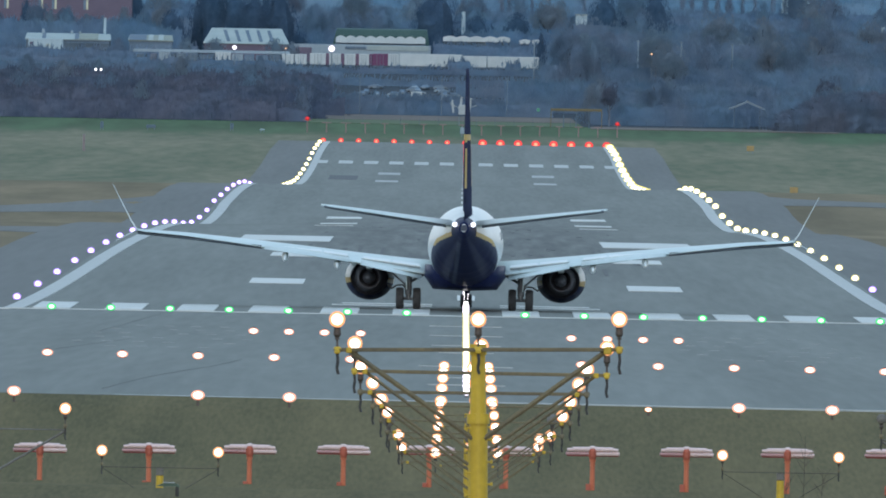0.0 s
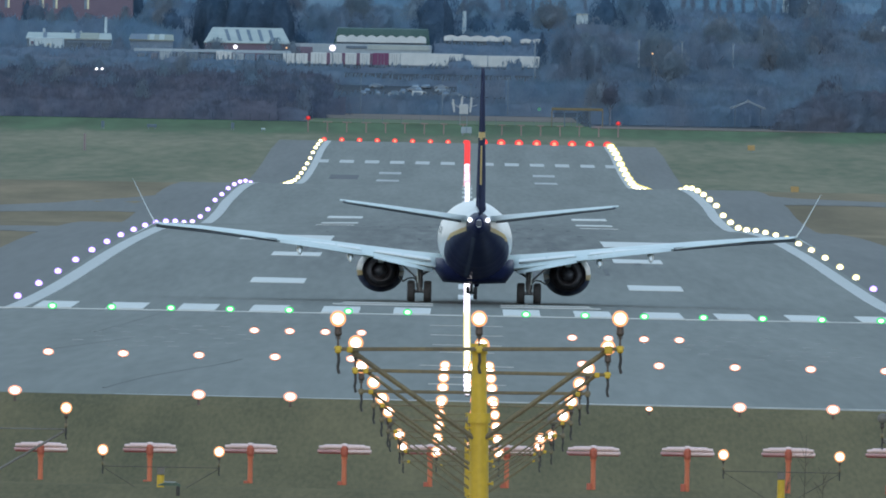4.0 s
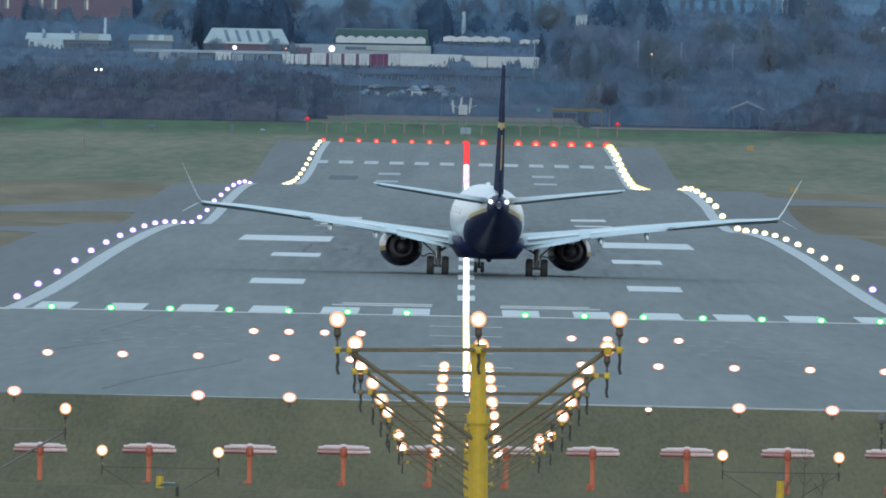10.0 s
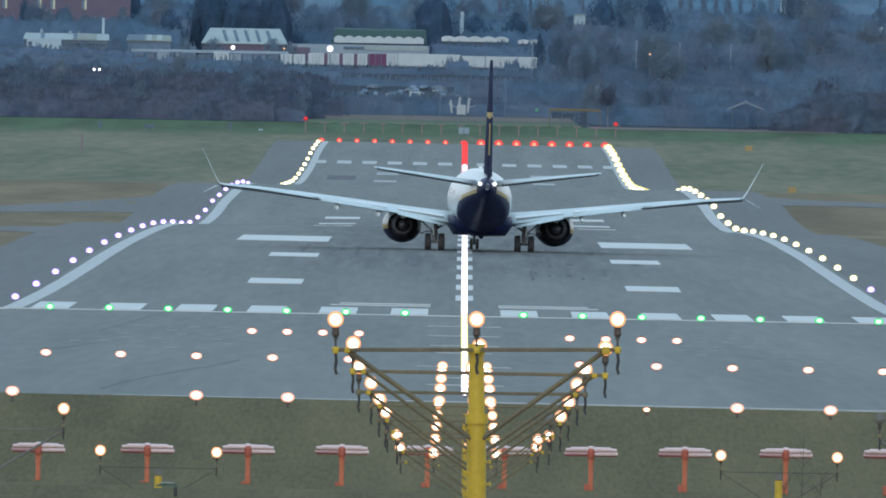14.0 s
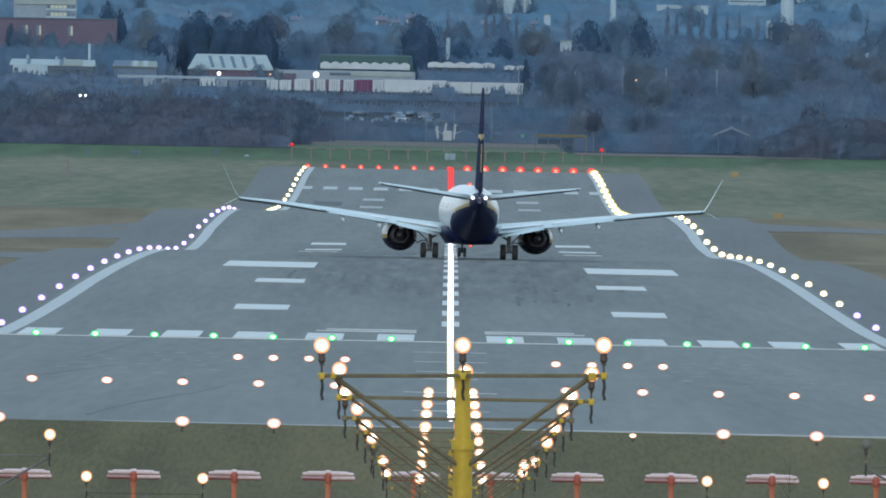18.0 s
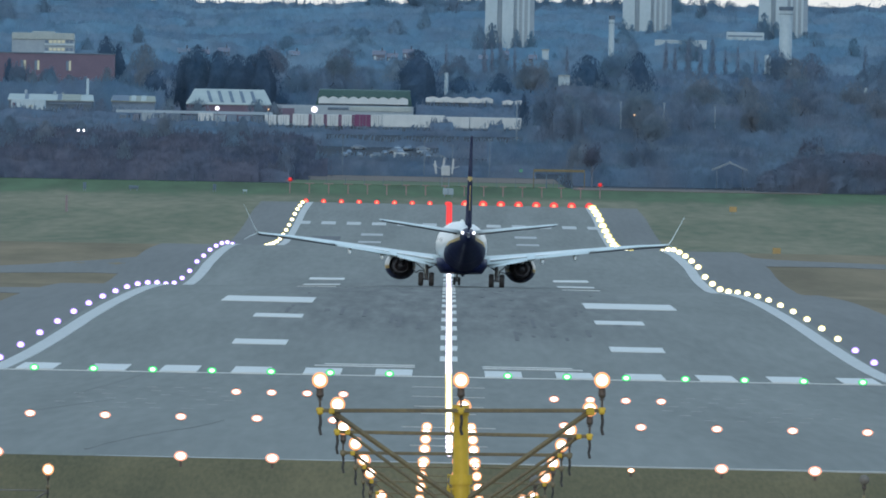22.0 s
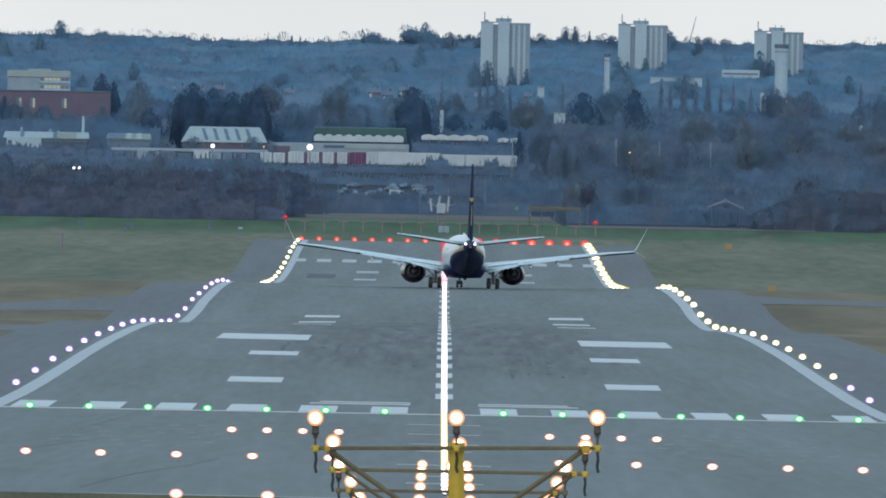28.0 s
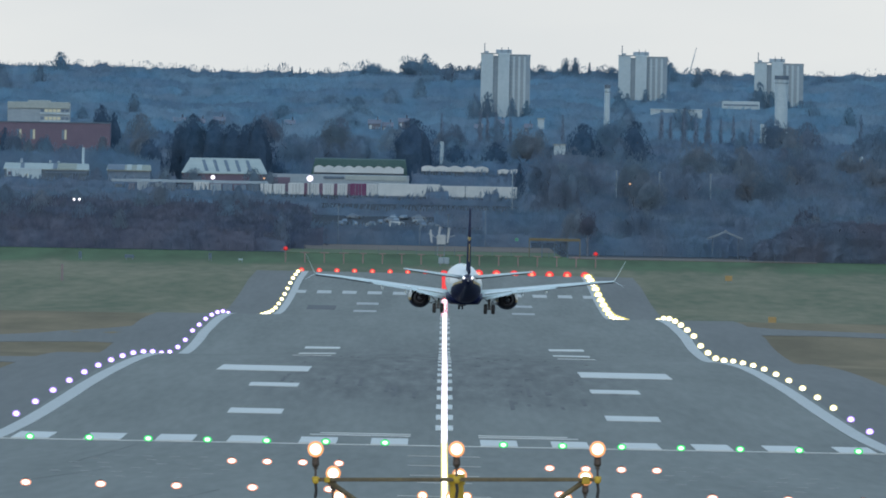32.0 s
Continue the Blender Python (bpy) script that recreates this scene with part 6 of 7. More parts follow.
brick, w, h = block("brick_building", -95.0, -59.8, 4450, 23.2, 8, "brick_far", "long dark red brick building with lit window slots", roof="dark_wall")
for x in (12.5, 18.6, 21.0, 26.6):
    small_box(brick, "window", "glass", x, -0.1, h - 2.9, x + 0.45, 0.05, h - 1.2)
    small_box(brick, "window", "window_lit", x + 0.5, -0.1, h - 2.9, x + 0.85, 0.05, h - 1.2)


def shed(x0, x1, y, eave, ridge, label, wall="dark_wall", roof="shed_roof", lights=(), lean=1.5, bands=()):
    """A shed with a pitched roof whose sheets are set off by darker rooflights."""
    g = lie((x0 + x1) / 2, y) - 0.3
    top = empty("shed", pose(x0, y, 0), label, "shed", "sheds")
    w = x1 - x0
    small_box(top, "wall", wall, 0, 0, g, w, 14, eave, 0.04)
    bm = bmesh.new()
    skin(bm, [[(a, -0.3, eave), (a + b, 7, ridge), (a + b, 7.3, ridge + 0.02), (a + b, 14.3, eave), (a, 14.3, eave - 0.15), (a, -0.3, eave - 0.15)] for a, b in ((-0.2, lean), (w + 0.2, -lean))])
    part("roof", bm, M[roof], top)
    for s0, s1, mat in bands:
        bm = bmesh.new()
        skin(bm, [[(w * s, -0.32, eave + 0.01), (w * s, 6.9, ridge + 0.01), (w * s, 6.9, ridge + 0.07), (w * s, -0.32, eave + 0.07)] for s in (s0, s1)])
        part("roof_sheet", bm, M[mat], top)
    for s in lights:
        bm = bmesh.new()
        a = w * s
        lo, hi = 0.12, 0.86
        p = lambda x, t: (x + lean * 0.2 * t, -0.3 + 7.3 * t - 0.05, eave + (ridge - eave) * t + 0.06)
        vs = [bm.verts.new(q) for q in (p(a, lo), p(a + 0.55, lo), p(a - 0.35, hi), p(a - 0.9, hi))]
        bm.faces.new(vs)
        ext = bmesh.ops.extrude_face_region(bm, geom=bm.faces[:])
        for v in ext["geom"]:
            if isinstance(v, bmesh.types.BMVert):
                v.co.z -= 0.05
        part("rooflight", bm, M["dark_wall"], top, "dark rooflight strip")
    return top


shed(-45.9, -31.3, 4360, 14.8, 17.4, "industrial shed with a pale striped roof", "brick_far", "shed_roof", (0.27, 0.40, 0.53, 0.66, 0.79), 1.4)
long_shed = shed(-76.6, -62.1, 4345, 14.95, 15.95, "long low shed with pale and mossy roof sheets", "dark_wall", "shed_roof", (), 0.2, ((0.19, 0.235, "dark_wall"), (0.58, 0.63, "dark_wall"), (0.635, 0.86, "mossy_roof")))
for a, b in ((2.6, 0.75), (7.6, 0.5), (9.0, 0.35)):
    small_box(long_shed, "roof_vent", "shade_wall", a, 6.7, 15.8, a + 0.45, 7.2, 15.95 + b, 0.03)
small_box(long_shed, "gutter", "glass", 7.0, -0.45, 14.3, 14.4, -0.3, 14.5)
shed(-58.8, -51.4, 4350, 15.0, 15.95, "low shed with mossy and pale roof sheets", "glass", "mossy_roof", (), 0.2, ((0.0, 0.40, "dark_wall"), (0.45, 0.56, "shed_roof"), (0.68, 0.80, "shed_roof")))
white, w, h = block("white_office", -75.8, -69.9, 4322, 15.05, 6, "pale_wall", "small white office with a lit window", roof=None)
small_box(white, "window", "brick_far", 0.25, -0.08, h - 1.2, 0.75, 0.05, h - 0.65)
small_box(white, "window", "window_lit", 3.1, -0.08, h - 1.35, 3.7, 0.05, h - 1.05)
for x, z, w, kind in ((-43.6, 15.5, 2.5, "brown_wood"), (-33.2, 15.7, 2.2, "brown_wood"), (-30.4, 15.2, 1.8, "brown_wood"), (-60.4, 15.2, 1.4, "dark_wood"), (-48.6, 15.6, 1.6, "brown_wood")):
    tree("bushy_tree", x, 4336, z, w, "dome", kind, "bare brown bush before the sheds")
ware, w, h = block("warehouse", -30.5, -6.5, 4345, 14.9, 20, "shade_wall", "long pale warehouse with a flat roof")
small_box(ware, "canopy", "dark_wall", 9.2, -0.2, h - 0.75, 12.8, 0.2, h - 0.3, 0.05)
small_box(ware, "cladding", "shed_roof", 13, -0.12, h - 0.9, 23.6, 0.1, h - 0.1, 0.03)
small_box(ware, "end_wall", "brick_far", 0.0, -0.14, 0.5, 3.4, 0.1, h - 0.6, 0.03)
bank = empty("grass_bank", pose(-24.4, 4384, 0), "dark green netted bank behind the warehouses", "bank")
bm = bmesh.new()
skin(bm, [[(x, 0, 12), (x + s, 1.0, 17.6), (x + s, 3.0, 17.8), (x, 8, 12)] for x, s in ((0, 1.4), (9, 0.0), (18, -0.8))])
part("slope", bm, M["green_bank"], bank)


def store(x0, x1, y, z0, z1, bays, label):
    """A row of pale curved store roofs."""
    top = empty("store", pose(x0, y, 0), label, "building", "far buildings")
    w = (x1 - x0) / bays
    small_box(top, "wall", "dark_wall", 0, 0.6, lie(x0, y) - 0.3, x1 - x0, 9, z0, 0.03)
    for k in range(bays):
        bm = bmesh.new()
        n = 6
        skin(bm, [[(w * (k + i / n), yy, z0 + (z1 - z0) * (0.7 + 0.3 * math.sin(math.pi * i / n))) for i in range(n + 1)] + [(w * (k + 1), yy, z0), (w * k, yy, z0)] for yy in (0, 10)])
        part("roof_bay", bm, M["trailer_white"], top)


store(-23.1, -7.5, 4372, 15.25, 16.5, 9, "white store with a scalloped roof edge")
store(-4.4, 7.3, 4374, 15.8, 16.8, 5, "white store with a scalloped roof edge")
store(8.9, 13.0, 4376, 15.6, 16.4, 2, "small pale store half hidden by trees")
block("low_building", 38.2, 47.9, 4720, 28.4, 3, "pale_wall", "long low pale building on the far hillside", z0=26.0, roof="pale_wall")
back, w, h = block("hill_building", 51.9, 59.0, 4745, 30.4, 4, "pale_wall", "low white building on the far hillside", z0=20)
small_box(back, "window_band", "glass", 0.3, -0.06, h - 0.9, w - 0.3, 0.05, h - 0.6)
for x0, x1, z in ((22.3, 24.2, 19.6), (33.5, 40.5, 25.8), (41.5, 47.5, 26.0)):
    block("low_building", x0, x1, 4415 if z < 20 else 4700, z, 4, "pale_wall", "low pale building among the trees", roof="shed_roof")


def house(x, y, z, w):
    g = lie(x, y)
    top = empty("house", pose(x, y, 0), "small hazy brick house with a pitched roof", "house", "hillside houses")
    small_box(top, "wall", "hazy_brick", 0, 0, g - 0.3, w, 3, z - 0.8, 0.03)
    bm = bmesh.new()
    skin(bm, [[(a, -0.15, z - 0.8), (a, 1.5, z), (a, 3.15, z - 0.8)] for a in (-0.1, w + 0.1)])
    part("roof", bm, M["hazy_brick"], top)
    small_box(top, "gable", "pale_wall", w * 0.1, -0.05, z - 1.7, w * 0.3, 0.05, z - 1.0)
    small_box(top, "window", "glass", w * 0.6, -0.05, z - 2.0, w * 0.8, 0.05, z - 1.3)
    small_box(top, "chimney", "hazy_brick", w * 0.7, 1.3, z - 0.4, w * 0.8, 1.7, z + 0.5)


rng = random.Random(11)
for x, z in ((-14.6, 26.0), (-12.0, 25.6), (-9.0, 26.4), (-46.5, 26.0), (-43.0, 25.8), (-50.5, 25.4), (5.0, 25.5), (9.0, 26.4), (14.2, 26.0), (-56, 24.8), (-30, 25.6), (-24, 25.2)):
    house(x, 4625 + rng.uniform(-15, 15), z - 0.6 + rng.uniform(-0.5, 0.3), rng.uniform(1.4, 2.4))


# ---- lorry park and car park ----
def trailer(x0, x1, z1, mat, label):
    y = 4290
    z0 = lie((x0 + x1) / 2, y)
    top = empty("trailer", pose(x0, y, z0), label, "trailer", "parked trailers")
    w, h = x1 - x0, z1 - z0
    small_box(top, "body", mat, 0, 0, 0.35, w, 9, h, 0.05)
    if w < 3.2:
        small_box(top, "door_seam", "dark_wall", w * 0.49, -0.03, 0.45, w * 0.51, 0.02, h - 0.1)
        for s in (0.3, 0.7):
            small_box(top, "lock_bar", "pole_grey", w * s - 0.03, -0.04, 0.5, w * s + 0.03, 0.02, h - 0.15)
    else:
        for k in range(int(w / 1.2)):
            small_box(top, "rib", mat, 1.2 * k + 0.5, -0.04, 0.4, 1.2 * k + 0.56, 0.02, h - 0.05)
    small_box(top, "bumper", "dark_wall", 0.1, 0.05, 0.0, w - 0.1, 8.9, 0.35, 0.03)
    for s in ((0.15, w - 0.55) if w < 3.2 else (w * 0.12, w * 0.18, w * 0.8)):
        bm = bmesh.new()
        rod(bm, (s, 0.6, 0.3), (s + 0.35, 0.6, 0.3), 0.33, None, 12)
        part("wheel", bm, M["tyre"], top)


edges = (-27.4, -24.1, -21.5, -19.0, -16.7)
for a, b in zip(edges, edges[1:]):
    trailer(a + 0.35, b - 0.22, 13.3, "trailer_white", "white box trailer parked with its doors outward")
    trailer(b - 0.2, b + 0.33, 13.3, "trailer_red", "narrow dark red trailer side between white ones")
trailer(-16.35, -13.7, 13.4, "trailer_red", "dark red box trailer")
trailer(-13.65, -11.8, 13.4, "trailer_white", "white box trailer parked with its doors outward")
trailer(-11.7, -1.0, 13.5, "trailer_white", "long white trailer parked side-on")
trailer(-0.9, 3.2, 13.3, "trailer_white", "white trailer with small dark openings")
trailer(3.3, 12.1, 13.3, "trailer_white", "long white trailer parked side-on")
for a, b, z, mat in ((-57.0, -55.0, 12.7, "dark_wall"), (-54.5, -53.3, 12.8, "hazy_brick"), (-52.9, -50.8, 13.2, "shade_wall"), (-50.6, -50.0, 12.8, "dark_wall"), (-49.8, -48.4, 12.9, "shade_wall"), (-48.0, -46.2, 12.9, "dark_wall"),
                     (-46.0, -43.5, 12.7, "dark_wall"), (-43.2, -40.6, 13.2, "trailer_white"), (-40.4, -38.5, 12.9, "shade_wall"), (-38.3, -36.6, 12.9, "glass"), (-36.3, -34.2, 12.8, "glass"), (-34.0, -32.0, 12.8, "dark_wall"), (-31.8, -29.8, 13.1, "trailer_white"), (-29.6, -27.6, 13.1, "trailer_white")):
    trailer(a, b, z, mat, "pale box trailer in a row, seen through twigs" if mat in ("trailer_white", "shade_wall") else "dark box trailer in a row, seen through twigs")
shade, w, h = block("loading_roof", -57.4, -30.5, 4296, 13.5, 1, "shade_wall", "long pale canopy edge above the trailers", z0=13.3)


def car(x, y, z, mat, turn):
    k = 0.6
    top = empty("car", pose(x, y, z, 0, 0, turn), "small parked car with a pale windscreen", "car", "parked cars")
    bm = bmesh.new()
    skin(bm, [[(k * a, k * -0.85, k * b), (k * a, k * 0.85, k * b), (k * a, k * 0.85, k * c), (k * a, k * -0.85, k * c)] for a, b, c in ((-2.1, 0.35, 0.75), (-1.9, 0.25, 0.9), (1.2, 0.25, 0.92), (2.0, 0.3, 0.7))])
    body = part("body", bm, M[mat], top)
    bm = bmesh.new()
    skin(bm, [[(k * a, k * -0.7, k * 0.9), (k * a, k * 0.7, k * 0.9), (k * b, k * 0.6, k * c), (k * b, k * -0.6, k * c)] for a, b, c in ((-1.8, -1.5, 1.0), (-1.2, -1.1, 1.42), (0.3, 0.2, 1.42), (1.1, 0.9, 1.0))])
    part("cabin", bm, M["glass"], top)
    for wx in (-1.3, 1.3):
        for wy in (-0.8, 0.8):
            part("wheel", rod(bmesh.new(), (k * wx, k * (wy - 0.1), k * 0.3), (k * wx, k * (wy + 0.1), k * 0.3), k * 0.3, None, 10), M["tyre"], top)


rng = random.Random(9)
for k in range(40):
    x = rng.uniform(-18.5, 0.5)
    y = rng.choice((4168, 4176, 4184, 4192, 4200, 4208, 4216))
    car(x, y, lie(x, y), rng.choice(("shade_wall", "pole_grey", "dark_wall", "dark_wall", "shade_wall", "pole_grey")), rng.uniform(-8, 8) + rng.choice((0, 90)))
van, w, h = block("white_van", -9.4, -7.6, 4182, lie(-8, 4182) + 1.3, 3, "trailer_white", "white van parked among the cars", "van", group="parked cars")
small_box(van, "windscreen", "glass", 0.3, -0.05, h - 0.6, w - 0.3, 0.03, h - 0.2)


# ---- posts and lights of the distance ----
def post(name, x, y, z1, r, label, head=None, lamp_r=0.0, category="lamp post", pole="pole_grey"):
    g = lie(x, y)
    top = empty(name, pose(x, y, g - 0.1), label, category, "far posts")
    h = z1 - g + 0.1
    bm = bmesh.new()
    rod(bm, (0, 0, 0), (0, 0, h), r, r * 0.7, 8)
    part("pole", bm, M[pole], top)
    small_box(top, "bracket", pole, -0.25, -0.1, h - 0.12, 0.25, 0.1, h, 0.02)
    if head:
        ob = part("lamp", dome(lamp_r, 0.2, 14, 1.0), M[head], top, "shining lamp", smooth=True)
        ob.location = (0, -0.2, h)
    return top


for x, z in ((20.4, 16.0), (28.3, 16.3), (35.5, 16.2), (44.0, 16.0), (11.0, 16.2)):
    post("lamp_post", x, 4178, z, 0.10, "tall pale lamp post in the wood", pole="shade_wall")
for x, z in ((6.5, 9.6), (-17.6, 9.6), (-4.2, 9.2), (0.4, 8.6)):
    post("lamp_post", x, 4106, z, 0.055, "grey lamp post beside the car park")
post("floodlight", -23.2, 4262, 14.1, 0.12, "bright white floodlight on a pole", "flood", 0.6, "floodlight")
post("floodlight", -39.7, 4262, 14.0, 0.1, "white floodlight on a pole", "flood", 0.4, "floodlight")
post("floodlight", -31.0, 4262, 14.0, 0.1, "small amber yard lamp on a pole", "amber", 0.15, "floodlight")
post("floodlight", 30.0, 4100, 14.1, 0.03, "small amber yard lamp on a pole", "amber", 0.15, "floodlight")
for x in (-61.7, -60.8):
    post("headlight", x, 4160, 9.9, 0.05, "pair of white vehicle lights behind the scrub", "flood", 0.24, "light")


def approach_posts():
    """The far approach: a row of short red posts, the outer two lit."""
    for k in range(17):
        x = -25.2 + 3.06 * k
        lit = k in (0, 16)
        y = 3960
        g = lie(x, y)
        top = empty("approach_post", pose(x, y, g - 0.05), "short red approach light post in the far grass", "light", "far approach posts")
        hh = 2.7 - g if lit else 2.35 - g
        part("post", rod(bmesh.new(), (0, 0, 0), (0, 0, hh), 0.1, 0.08, 8), M["post_red"], top)
        small_box(top, "bar", "post_red", -0.75 if k < 4 else -0.55, -0.08, hh - 0.06, 0.75 if k < 4 else 0.55, 0.08, hh + 0.06, 0.02)
        if lit:
            ob = part("lamp", dome(0.36, 0.2, 12, 0.9), M["lamp_red_dim"], top, "lit red lamp", smooth=True)
            ob.location = (0, -0.1, hh + 0.25)


approach_posts()


def monitor():
    top = empty("monitor_sign", pose(-0.2, 3948, lie(0, 3948)), "pale round-cornered board on legs behind the runway end", "sign")
    small_box(top, "board", "shade_wall", -0.85, -0.08, 0.35, 0.85, 0.08, 1.35, 0.07)
    small_box(top, "divider", "dark_wall", -0.04, -0.1, 0.4, 0.04, -0.07, 1.3)
    for s in (-0.6, 0.6):
        small_box(top, "leg", "pole_grey", s - 0.06, -0.05, 0, s + 0.06, 0.05, 0.4)


monitor()


M["bright_metal"] = surface("bright_metal", (0.28, 0.32, 0.36), (0.42, 0.46, 0.50), 1, 0.5)


def antenna_group(x, y, top_z, label):
    """A cabin on legs with three upright antenna panels, slanted heads and stays."""
    g = lie(x, y)
    h = top_z - g
    top = empty("antenna_frame", pose(x, y, g), label, "framework", "far frameworks")
    for dx in (-0.55, 0.55):
        part("leg", rod(bmesh.new(), (dx, 0, 0), (dx, 0, h * 0.46), 0.05, None, 6), M["pole_grey"], top)
    small_box(top, "cabin", "bright_metal", -0.7, -0.4, h * 0.40, 0.75, 0.4, h * 0.74, 0.06)
    for dx, z0, z1, lean in ((-1.5, 0.46, 0.90, -0.25), (-0.35, 0.70, 1.0, 0.12), (1.05, 0.46, 0.97, 0.2)):
        bm = bmesh.new()
        skin(bm, [[(dx + lean * k - w, yy, h * (z0 + (z1 - z0) * k)) for w, yy in ((-w0, -0.06), (w0, -0.06), (w0, 0.06), (-w0, 0.06))] for k, w0 in ((0, 0.13), (0.6, 0.2), (1.0, 0.08))])
        part("panel", bm, M["bright_metal"], top)
        part("head", rod(bmesh.new(), (dx + lean, 0, h * z1), (dx + lean * 1.3 + 0.4, 0, h * (z1 - 0.05)), 0.07, 0.04, 6), M["bright_metal"], top)
    for dx, z in ((-2.1, 0.78), (2.2, 0.72)):
        part("stay", rod(bmesh.new(), (dx, 0, h * z), (dx * 0.3, 0, h * 0.62), 0.07, None, 6), M["bright_metal"], top)
    return top


antenna_group(-0.7, 4046, 6.6, "pale metal antenna framework beyond the runway")


def shelter(x, y, eave, ridge, w, label):
    """An open shelter: four posts, two plates and two sloping roof sheets."""
    g = lie(x, y)
    top = empty("open_shelter", pose(x, y, g), label, "shelter", "")
    e, r = eave - g, ridge - g
    for sx in (-1, 1):
        for dy in (0.0, 2.4):
            small_box(top, "post", "dark_wall", sx * w * 0.36 - 0.05, dy - 0.05, 0, sx * w * 0.36 + 0.05, dy + 0.05, e + 0.3)
        small_box(top, "wall_plate", "pole_grey", sx * w * 0.36 - 0.06, -0.3, e + 0.3, sx * w * 0.36 + 0.06, 2.7, e + 0.4)
        bm = bmesh.new()
        skin(bm, [[(0, yy, r), (sx * w * 0.5, yy, e), (sx * w * 0.5, yy, e + 0.24), (0, yy, r + 0.26)] for yy in (-0.5, 2.9)])
        part("roof_sheet", bm, M["pole_grey"], top)
    part("ridge_cap", rod(bmesh.new(), (0, -0.52, r + 0.2), (0, 2.92, r + 0.2), 0.2, None, 8), M["pole_grey"], top)
    return top


shelter(45.4, 4066, 5.3, 6.5, 5.8, "pale open shelter at the edge of the scrub")


M["old_yellow"] = surface("old_yellow_steel", (0.12, 0.105, 0.065), (0.18, 0.15, 0.08), 2, 0.7)


M["signal_green"] = surface("green_signal_paint", (0.05, 0.24, 0.17), (0.08, 0.30, 0.21), 2, 0.5)


def gantry():
    g = lie(17, 4052)
    top = empty("barrier_gantry", pose(13.5, 4052, g), "dull yellow height barrier at the field edge", "gantry")
    h = 5.05 - g
    small_box(top, "beam", "old_yellow", 0, -0.1, h - 0.42, 8.3, 0.1, h, 0.03)
    for k in range(5):
        small_box(top, "post", "old_yellow" if k in (0, 4) else "dark_wall", 2.05 * k, -0.08, 0, 2.05 * k + 0.14, 0.08, h - 0.4, 0.02)
    part("sign", rod(bmesh.new(), (-2.0, -0.05, h - 0.3), (-2.0, 0.05, h - 0.3), 0.3, None, 14), M["signal_green"], top, "round green signal board")


gantry()


def field_fence():
    """The boundary fence below the scrub: thin posts with a rail."""
    top = empty("boundary_fence", pose(0, 4048, 0), "thin grey boundary fence at the field edge", "fence")
    n = 60
    for k in range(n):
        x = -90 + 3.05 * k
        g = lie(x, 4048)
        part("fence_post", rod(bmesh.new(), (x, 0, g - 0.1), (x, 0, g + 1.3), 0.025, None, 5), M["dark_wall"], top)


field_fence()


def taxi_sign(x, y, w, h, mat, label):
    g = lie(x, y)
    top = empty("taxiway_sign", pose(x, y, g), label, "sign", "taxiway signs")
    small_box(top, "board", mat, -w / 2, -0.12, 0.3, w / 2, 0.12, 0.3 + h, 0.04)
    small_box(top, "face", mat, -w / 2 + 0.1, -0.14, 0.3 + h * 0.55, w / 2 - 0.1, -0.12, 0.3 + h * 0.8)
    for s in (-0.35, 0.35):
        small_box(top, "leg", "pole_grey", s * w - 0.05, -0.05, 0, s * w + 0.05, 0.05, 0.35)


taxi_sign(40.2, 3075, 1.0, 0.9, "board", "yellow taxiway sign in the grass")
taxi_sign(43.0, 3800, 1.1, 0.8, "board", "small yellow taxiway sign in the grass")
taxi_sign(-32.2, 3950, 0.7, 0.25, "pale_wall", "small white marker board in the grass")
taxi_sign(-57.4, 3945, 0.5, 1.0, "dark_wall", "dark marker board in the grass")
taxi_sign(-49.8, 3955, 1.5, 0.5, "dark_wall", "low dark marker board in the grass")
taxi_sign(-37.1, 3960, 0.5, 0.9, "dark_wall", "dark marker board in the grass")
# the pinkish tint puts heat haze into the post's colour
M["pink_post"] = surface("hazed_pink_post", (0.20, 0.17, 0.18), (0.27, 0.22, 0.23), 1, 0.7)
pink = empty("marker_post", pose(-55.4, 3630, lie(-55.4, 3630)), "pinkish marker post standing in the field, tinted for heat haze", "post")
part("post", rod(bmesh.new(), (0, 0, -0.1), (0, 0, 2.3), 0.2, 0.17, 10), M["pink_post"], pink)
part("cap", rod(bmesh.new(), (0, 0, 2.3), (0, 0, 2.4), 0.24, 0.2, 10), M["pink_post"], pink)


def crane():
    """A thin crane whose jib stands above the wood on the ridge."""
    y = 4952
    g = lie(47.5, y)
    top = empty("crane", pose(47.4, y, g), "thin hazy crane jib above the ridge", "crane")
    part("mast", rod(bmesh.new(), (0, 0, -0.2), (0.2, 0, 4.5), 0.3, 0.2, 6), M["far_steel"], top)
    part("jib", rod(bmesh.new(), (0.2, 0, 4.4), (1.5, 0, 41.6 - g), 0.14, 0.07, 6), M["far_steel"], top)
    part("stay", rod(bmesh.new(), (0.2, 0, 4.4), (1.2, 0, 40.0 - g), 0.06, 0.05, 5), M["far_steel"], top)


# steel colour paled to hold the haze over the ridge
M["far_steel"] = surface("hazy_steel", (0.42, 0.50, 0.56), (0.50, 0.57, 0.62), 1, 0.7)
crane()
for x0, x1, y, z in ((37.2, 41.0, 4752, 28.5), (44.6, 48.3, 4752, 28.5), (16.6, 17.8, 4612, 25.9), (18.8, 20.8, 4408, 20.8)):
    block("low_building", x0, x1, y, z, 4, "pale_wall", "low pale building among the trees", roof="shed_roof")


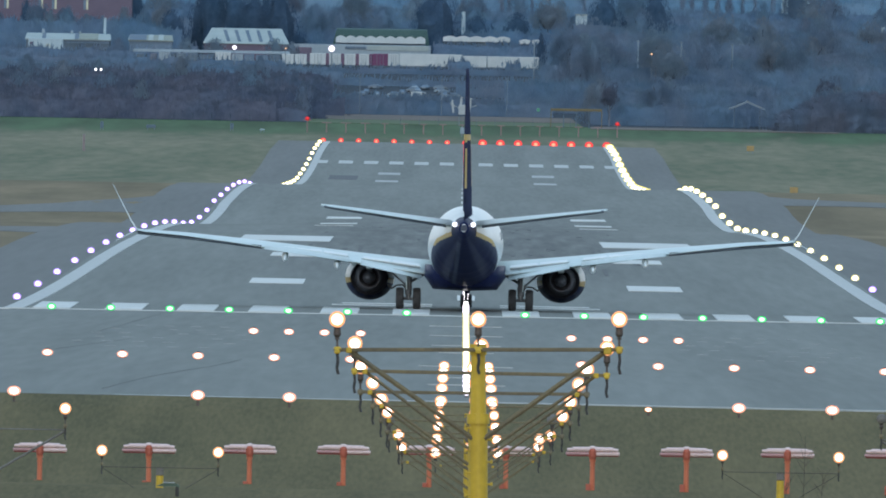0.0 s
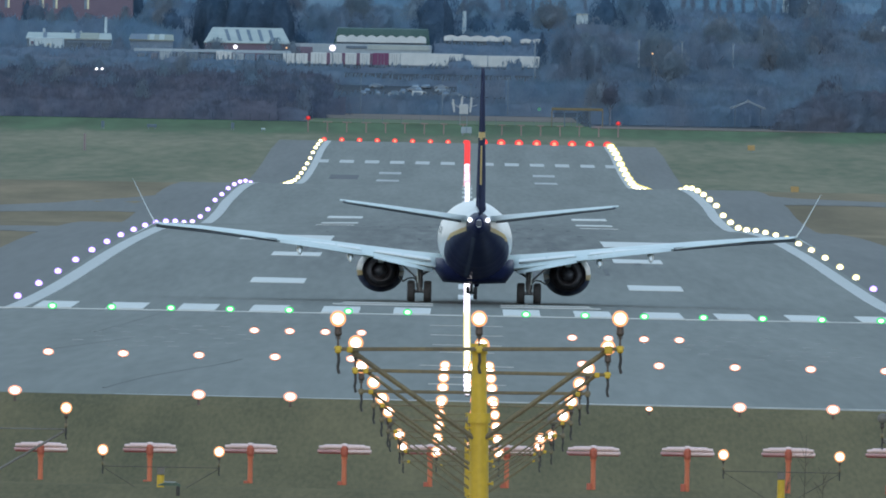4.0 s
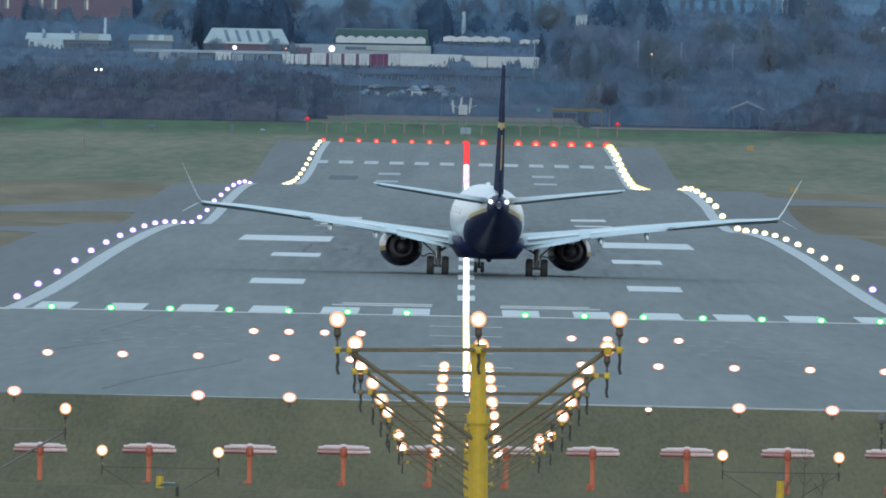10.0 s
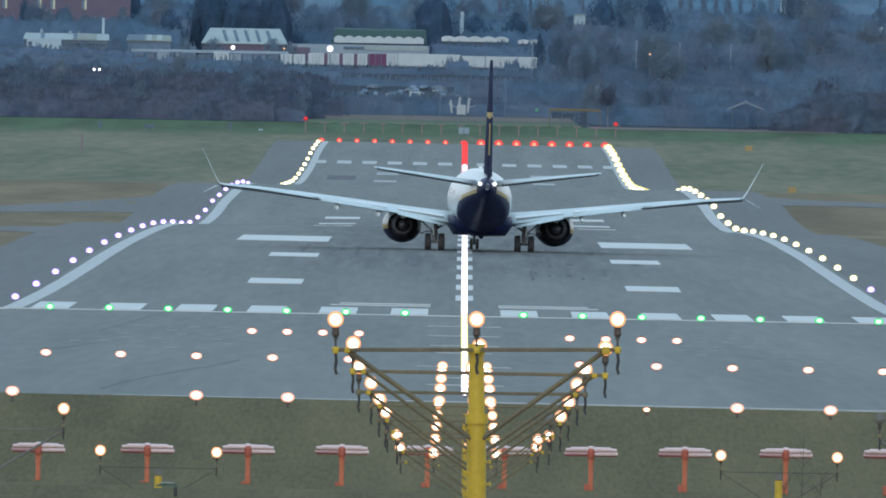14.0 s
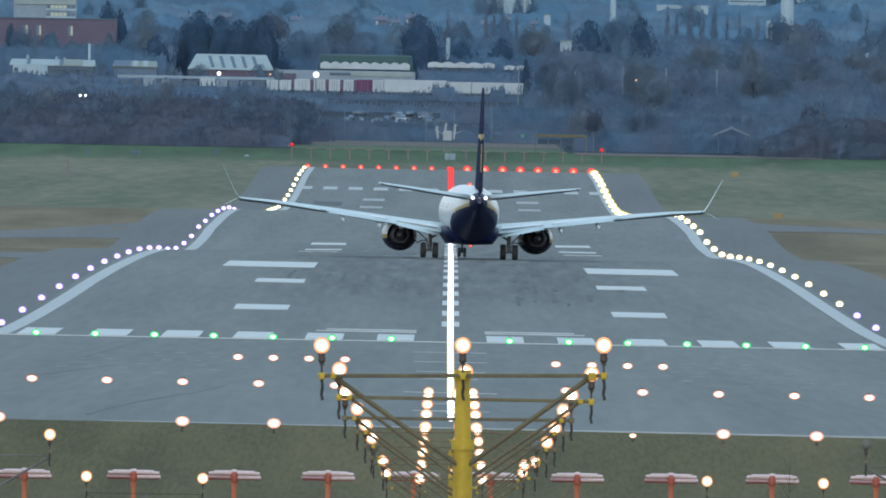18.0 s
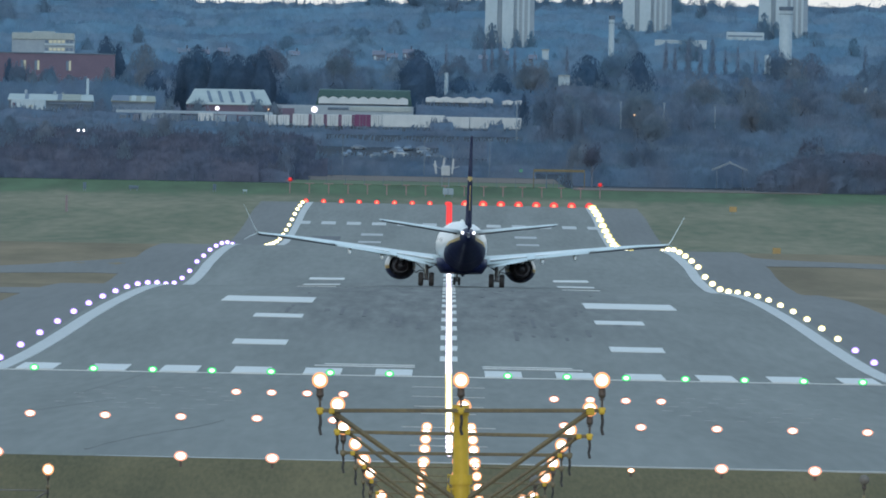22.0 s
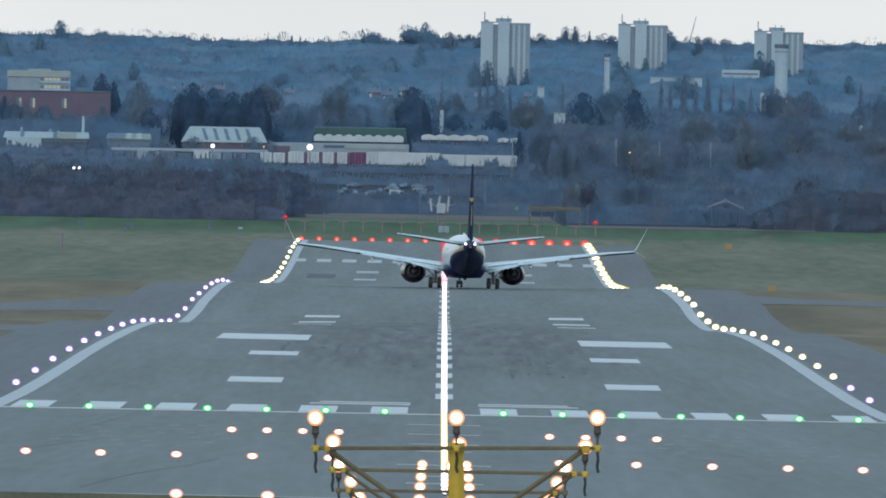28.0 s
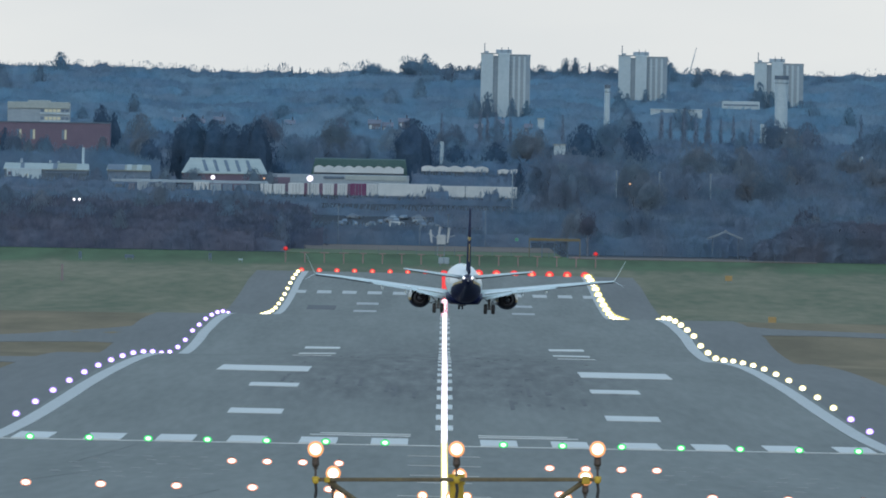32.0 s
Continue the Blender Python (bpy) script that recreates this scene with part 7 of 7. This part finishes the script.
# ---- movement ----
def roll_out(rows):
    """The airliner's rows: seconds, x, y, height above the runway, turn to the left, nose up, roll to the right."""
    out = []
    for t, x, y, up, yaw, nose, roll in rows:
        out.append((t, pose(x, y, lie(x, y) + 0.11 + up, nose, roll, yaw)))
    return out


def sweep(loc):
    """A beacon's rows: it swings its lens aft for a moment every 1.455 s."""
    rows, flash = [(0.0, pose(*loc, 0, 0, 180))], 2.0 - 1.455
    while flash < 31.6:
        for dt, turn in ((-0.22, 180), (-0.17, 100), (-0.11, 20), (0.0, 0), (0.11, -20), (0.17, -100), (0.22, -180)):
            rows.append((flash + dt, pose(*loc, 0, 0, turn)))
        flash += 1.455
    rows.append((32.0, pose(*loc, 0, 0, 180)))
    return rows


def flex(rows):
    """A wing's rows: it bends up at the root as it takes the load. Seconds and degrees, positive for the port wing."""
    return [(t, pose(0, 0, 2.0, 0, a, 0) @ pose(0, 0, -2.0)) for t, a in rows]


def motions():
    for w in plane.children:
        if w.name.startswith("wing") and "fairing" not in w.name:
            side = 1 if w.bound_box[0][0] < -5 else -1
            walk(w, flex([(t, side * a) for t, a in ((0.0, 0.42), (5.0, 0.45), (12.0, 0.65), (20.0, 0.78), (25.0, 1.0), (28.0, 1.35), (32.0, 1.3))]))
    for b in plane.children:
        if b.name.startswith("beacon"):
            walk(b, sweep(tuple(b.location)))
    walk(plane, roll_out([
        (0, -0.08, 1274.9, 0.00, -0.30, 0.00, 0.00),
        (1, -0.07, 1276.8, 0.00, -0.37, 0.03, 0.08),
        (2, 0.01, 1284.4, 0.00, -0.33, 0.07, 0.17),
        (3, 0.15, 1294.3, 0.00, -0.10, 0.10, 0.25),
        (4, 0.37, 1307.9, 0.00, 0.48, 0.10, 0.27),
        (5, 0.59, 1324.5, 0.00, 1.22, 0.10, 0.28),
        (6, 0.74, 1343.9, -0.01, 1.60, 0.10, 0.30),
        (7, 0.70, 1366.0, -0.02, 1.50, 0.12, 0.47),
        (8, 0.80, 1390.9, -0.03, 1.10, 0.15, 0.65),
        (9, 0.94, 1418.9, -0.06, 1.10, 0.15, 0.69),
        (10, 1.19, 1449.8, -0.08, 1.70, 0.15, 0.72),
        (11, 1.27, 1483.2, -0.08, 1.87, 0.15, 0.69),
        (12, 1.09, 1519.5, -0.09, 1.65, 0.15, 0.66),
        (13, 0.94, 1558.6, -0.07, 1.12, 0.15, 0.63),
        (14, 0.93, 1600.6, -0.06, 1.20, 0.15, 0.60),
        (15, 1.01, 1645.4, -0.04, 1.29, 0.13, 0.62),
        (16, 1.10, 1693.0, -0.03, 1.40, 0.11, 0.65),
        (17, 1.17, 1743.5, -0.01, 1.49, 0.10, 0.67),
        (18, 1.30, 1796.8, 0.00, 1.85, 0.08, 0.70),
        (19, 1.35, 1852.4, 0.00, 2.12, 0.05, 0.69),
        (20, 1.07, 1910.8, 0.00, 1.58, 0.03, 0.69),
        (21, 0.80, 1971.9, 0.00, 0.85, 0.00, 0.68),
        (22, 1.00, 2035.9, 0.00, 1.35, 0.03, 0.68),
        (23, 1.35, 2105.0, 0.00, 1.23, 0.05, 0.67),
        (24, 1.70, 2174.1, 0.00, 1.22, 0.08, 0.67),
        (25, 2.03, 2245.5, 0.00, 1.30, 0.10, 0.66),
        (26, 1.99, 2318.8, 0.00, 1.40, 0.09, 0.59),
        (27, 1.94, 2394.2, 0.00, 1.50, 0.09, 0.51),
        (28, 1.90, 2471.5, 0.00, 1.60, 0.08, 0.44),
        (29, 1.78, 2551.7, 0.00, 1.10, 0.08, 0.50),
        (30, 1.86, 2633.4, 0.40, 1.40, 0.22, 0.42),
        (31, 2.03, 2716.4, 1.00, 1.00, 0.75, 0.30),
        (32, 2.12, 2800.3, 1.15, 1.20, 1.40, 0.45),
    ]))


motions()
